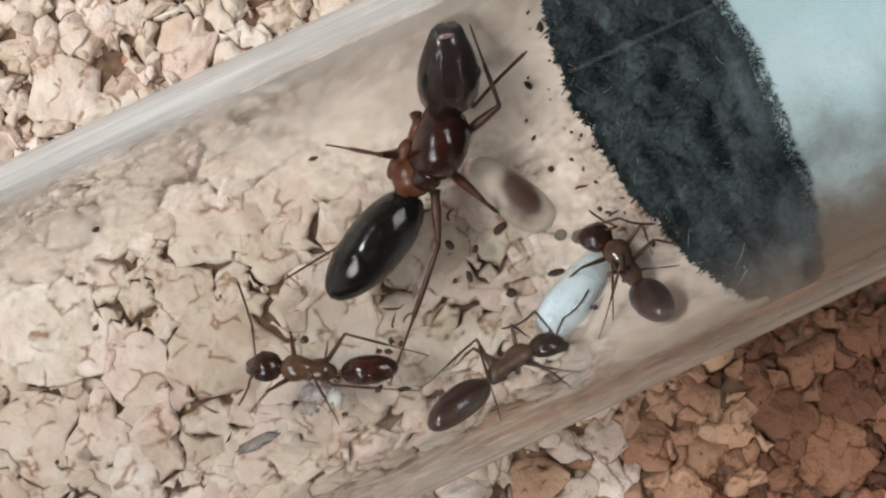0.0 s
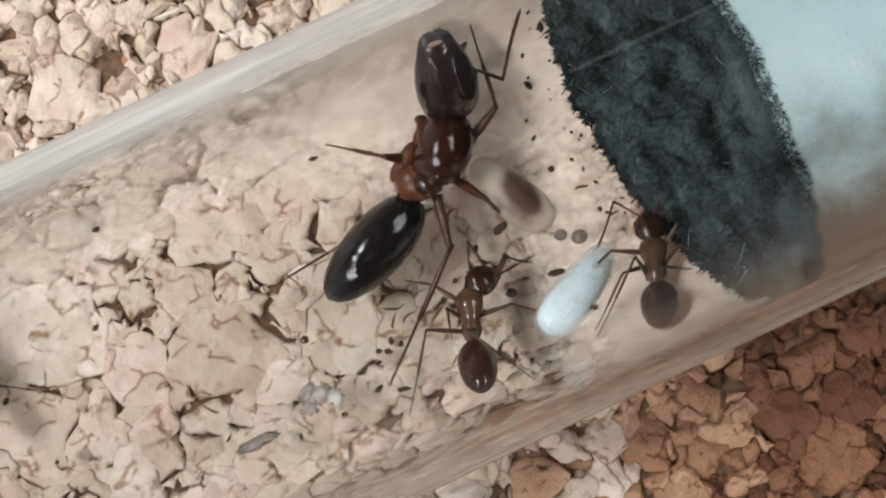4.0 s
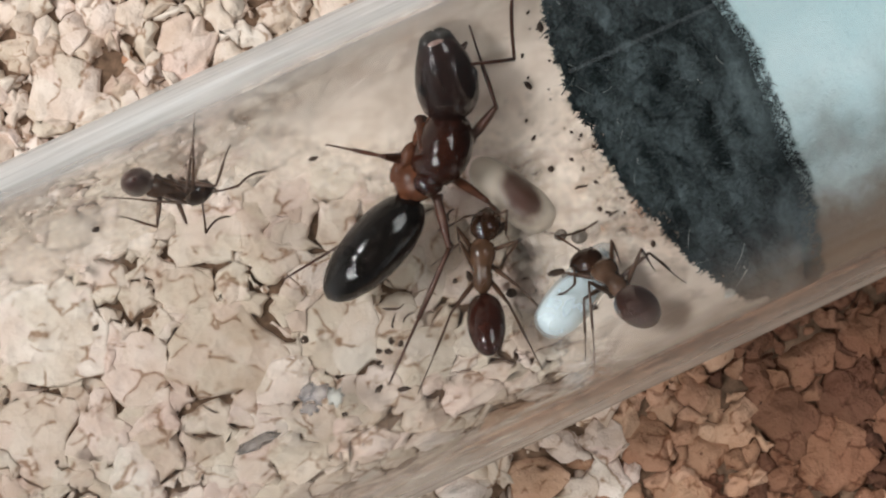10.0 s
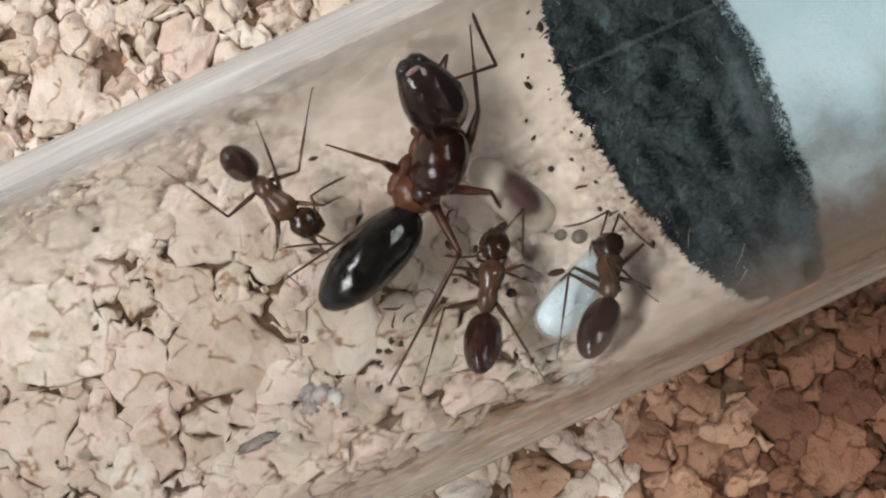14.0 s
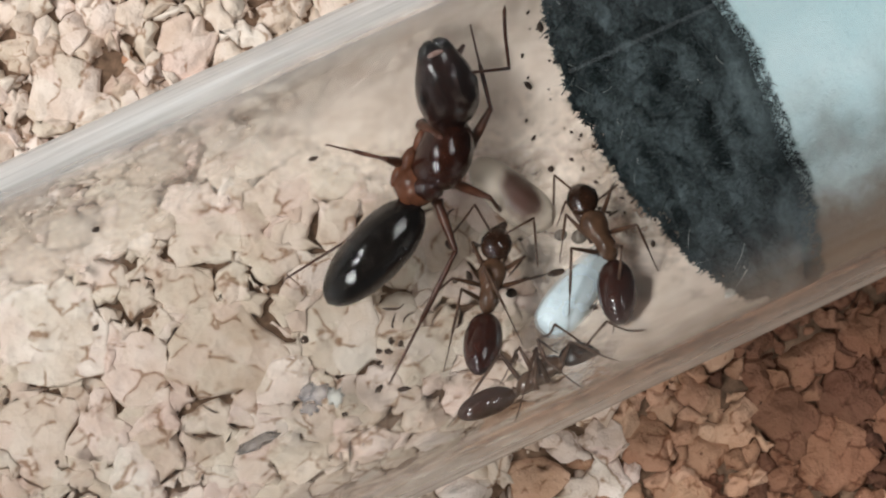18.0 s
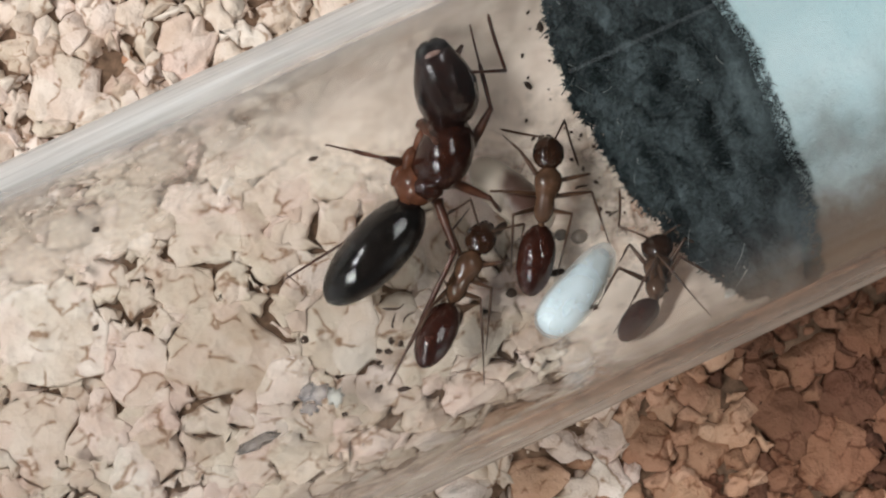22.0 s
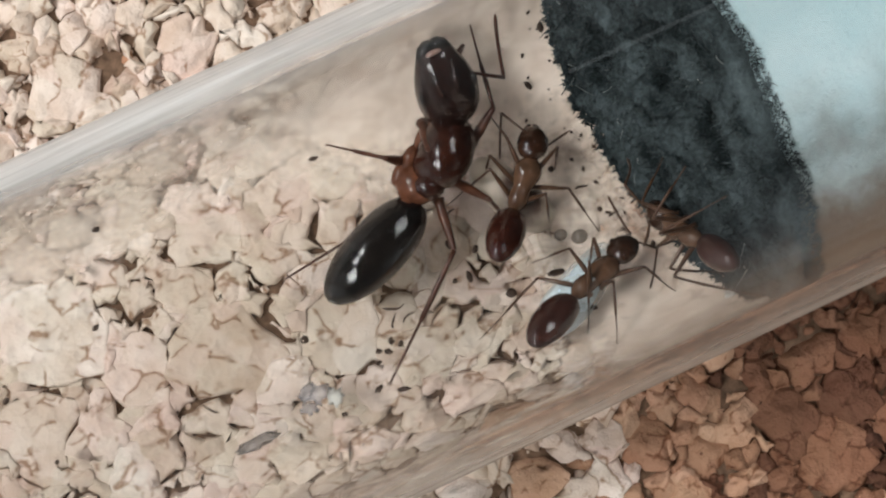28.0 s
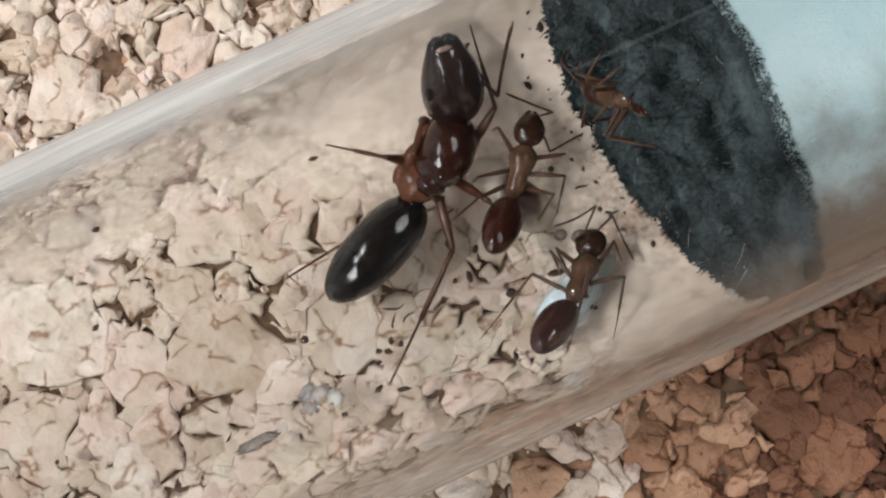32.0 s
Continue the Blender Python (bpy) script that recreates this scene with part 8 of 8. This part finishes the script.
    stance(wanderer, 25, (9.73,-7.10,7.05), (0.65,0.29,-0.70), (0.00,0.92,0.38), (12.37,-5.95,4.04), (6.95,-8.65,10.53),
           (10.73,-5.35,4.16), (11.74,-5.61,2.42), (12.86,-6.05,5.83), (14.18,-6.40,4.34), (9.84,-5.72,5.31), (9.73,-6.48,3.84), (11.82,-6.37,6.86), (13.09,-8.03,6.06),
           (8.37,-6.06,6.38), (7.16,-7.35,4.91), (10.96,-6.90,8.41), (12.03,-8.84,8.68), (7.61,-6.33,7.56), (5.18,-8.55,7.39), (9.90,-7.08,9.35), (9.60,-8.91,10.77))
    stance(wanderer, 25.5, (10.35,-6.73,6.31), (0.59,0.41,-0.69), (0.00,0.86,0.51), (12.30,-5.30,3.71), (8.01,-8.42,8.95),
           (11.11,-4.56,3.63), (12.01,-4.53,1.82), (13.37,-5.41,5.05), (14.59,-5.50,3.45), (10.31,-5.12,4.77), (10.11,-5.73,3.14), (12.40,-5.91,6.09), (13.66,-7.40,4.98),
           (8.92,-5.66,5.87), (7.65,-6.84,4.25), (11.66,-6.68,7.60), (12.82,-8.59,7.52), (8.25,-6.13,7.05), (5.89,-8.33,6.74), (10.68,-7.03,8.57), (10.57,-8.94,9.71))
    stance(wanderer, 27.5, (10.04,-5.28,9.96), (-0.16,0.45,-0.88), (-0.99,-0.07,0.15), (9.51,-3.88,6.67), (10.73,-6.56,13.62),
           (9.02,-5.12,6.58), (9.61,-4.42,4.78), (9.03,-2.62,7.86), (9.62,-1.57,6.24), (9.16,-5.71,7.96), (10.79,-5.98,6.50), (9.17,-3.40,9.15), (10.80,-2.06,8.50),
           (9.36,-6.88,9.37), (11.24,-8.13,8.50), (9.37,-3.86,10.92), (11.26,-2.43,11.42), (9.39,-7.35,10.72), (11.80,-9.39,11.62), (9.40,-4.68,12.09), (11.82,-4.23,14.27))
    stance(wanderer, 28, (9.81,-4.69,8.78), (-0.17,0.50,-0.85), (-0.99,-0.07,0.15), (9.25,-3.01,5.67), (10.59,-6.67,12.48),
           (8.76,-4.35,5.43), (9.34,-3.56,3.66), (8.80,-1.92,6.83), (9.39,-0.79,5.26), (8.92,-5.01,6.78), (10.53,-5.22,5.28), (8.96,-2.76,8.08), (10.59,-1.41,7.49),
           (9.11,-6.26,8.13), (10.98,-7.47,7.17), (9.16,-3.31,9.83), (11.08,-1.93,10.37), (9.16,-6.79,9.45), (11.56,-8.89,10.22), (9.20,-4.20,10.95), (11.64,-3.87,13.12))
    stance(wanderer, 29, (10.31,-2.58,4.36), (-0.17,0.73,-0.66), (-0.98,-0.07,0.17), (9.85,-0.51,2.90), (11.19,-4.99,7.47),
           (9.16,-1.21,1.32), (9.73,0.04,-0.17), (9.39,0.68,3.37), (9.98,2.20,2.18), (9.32,-2.25,2.40), (10.87,-2.07,0.83), (9.53,-0.50,4.30), (11.22,0.90,4.06),
           (9.50,-3.85,3.30), (11.26,-4.80,1.94), (9.77,-1.56,5.80), (11.78,-0.48,6.63), (9.56,-4.76,4.40), (11.86,-7.10,4.39), (9.80,-2.73,6.60), (12.33,-3.18,8.65))
    stance(wanderer, 30, (10.23,0.82,6.10), (0.09,0.72,0.69), (-0.98,-0.07,0.21), (10.64,2.82,8.20), (10.40,-2.11,5.42),
           (9.77,4.05,7.44), (10.78,5.54,8.36), (10.32,2.11,9.38), (11.41,3.32,10.58), (9.55,2.89,6.50), (11.22,4.29,6.12), (10.06,1.09,8.30), (12.08,1.24,9.17),
           (9.21,1.87,5.00), (10.76,2.97,3.50), (9.88,-0.48,7.36), (12.02,-1.46,7.94), (8.92,0.71,4.21), (10.50,0.33,1.36), (9.51,-1.36,6.29), (11.64,-3.69,5.38))
    stance(wanderer, 31, (10.43,2.17,8.75), (-0.22,0.57,-0.79), (-0.97,-0.07,0.22), (9.90,3.84,6.46), (11.46,-0.04,12.17),
           (9.14,2.81,5.53), (9.61,3.74,3.79), (9.34,5.10,7.13), (9.83,6.36,5.62), (9.38,2.03,6.79), (10.87,1.94,5.17), (9.56,4.16,8.28), (11.18,5.53,7.69),
           (9.65,0.67,8.01), (11.42,-0.48,6.82), (9.89,3.45,9.96), (11.86,4.75,10.48), (9.78,0.02,9.28), (12.19,-2.18,9.68), (9.99,2.47,10.99), (12.59,2.56,12.99))
    stance(wanderer, 32, (10.00,1.94,6.81), (-0.23,0.39,-0.89), (-0.97,-0.07,0.22), (9.00,3.53,2.36), (11.65,-0.09,13.07),
           (8.76,1.89,3.51), (9.22,2.48,1.63), (8.82,4.45,4.63), (9.30,5.41,2.91), (9.01,1.38,4.90), (10.53,1.04,3.35), (9.06,3.76,5.94), (10.63,5.07,5.11),
           (9.31,0.30,6.37), (11.15,-0.98,5.45), (9.38,3.41,7.73), (11.29,4.88,8.00), (9.44,-0.09,7.74), (11.92,-2.05,8.59), (9.50,2.66,8.94), (12.06,3.27,10.91))
    for p in (queen, wanderer, nurse, attendant):
        walk(p["root"], in_metres(p["rows"]))
        for k, rows in p["moves"].items():
            walk(p[k], in_metres(rows))


motions()
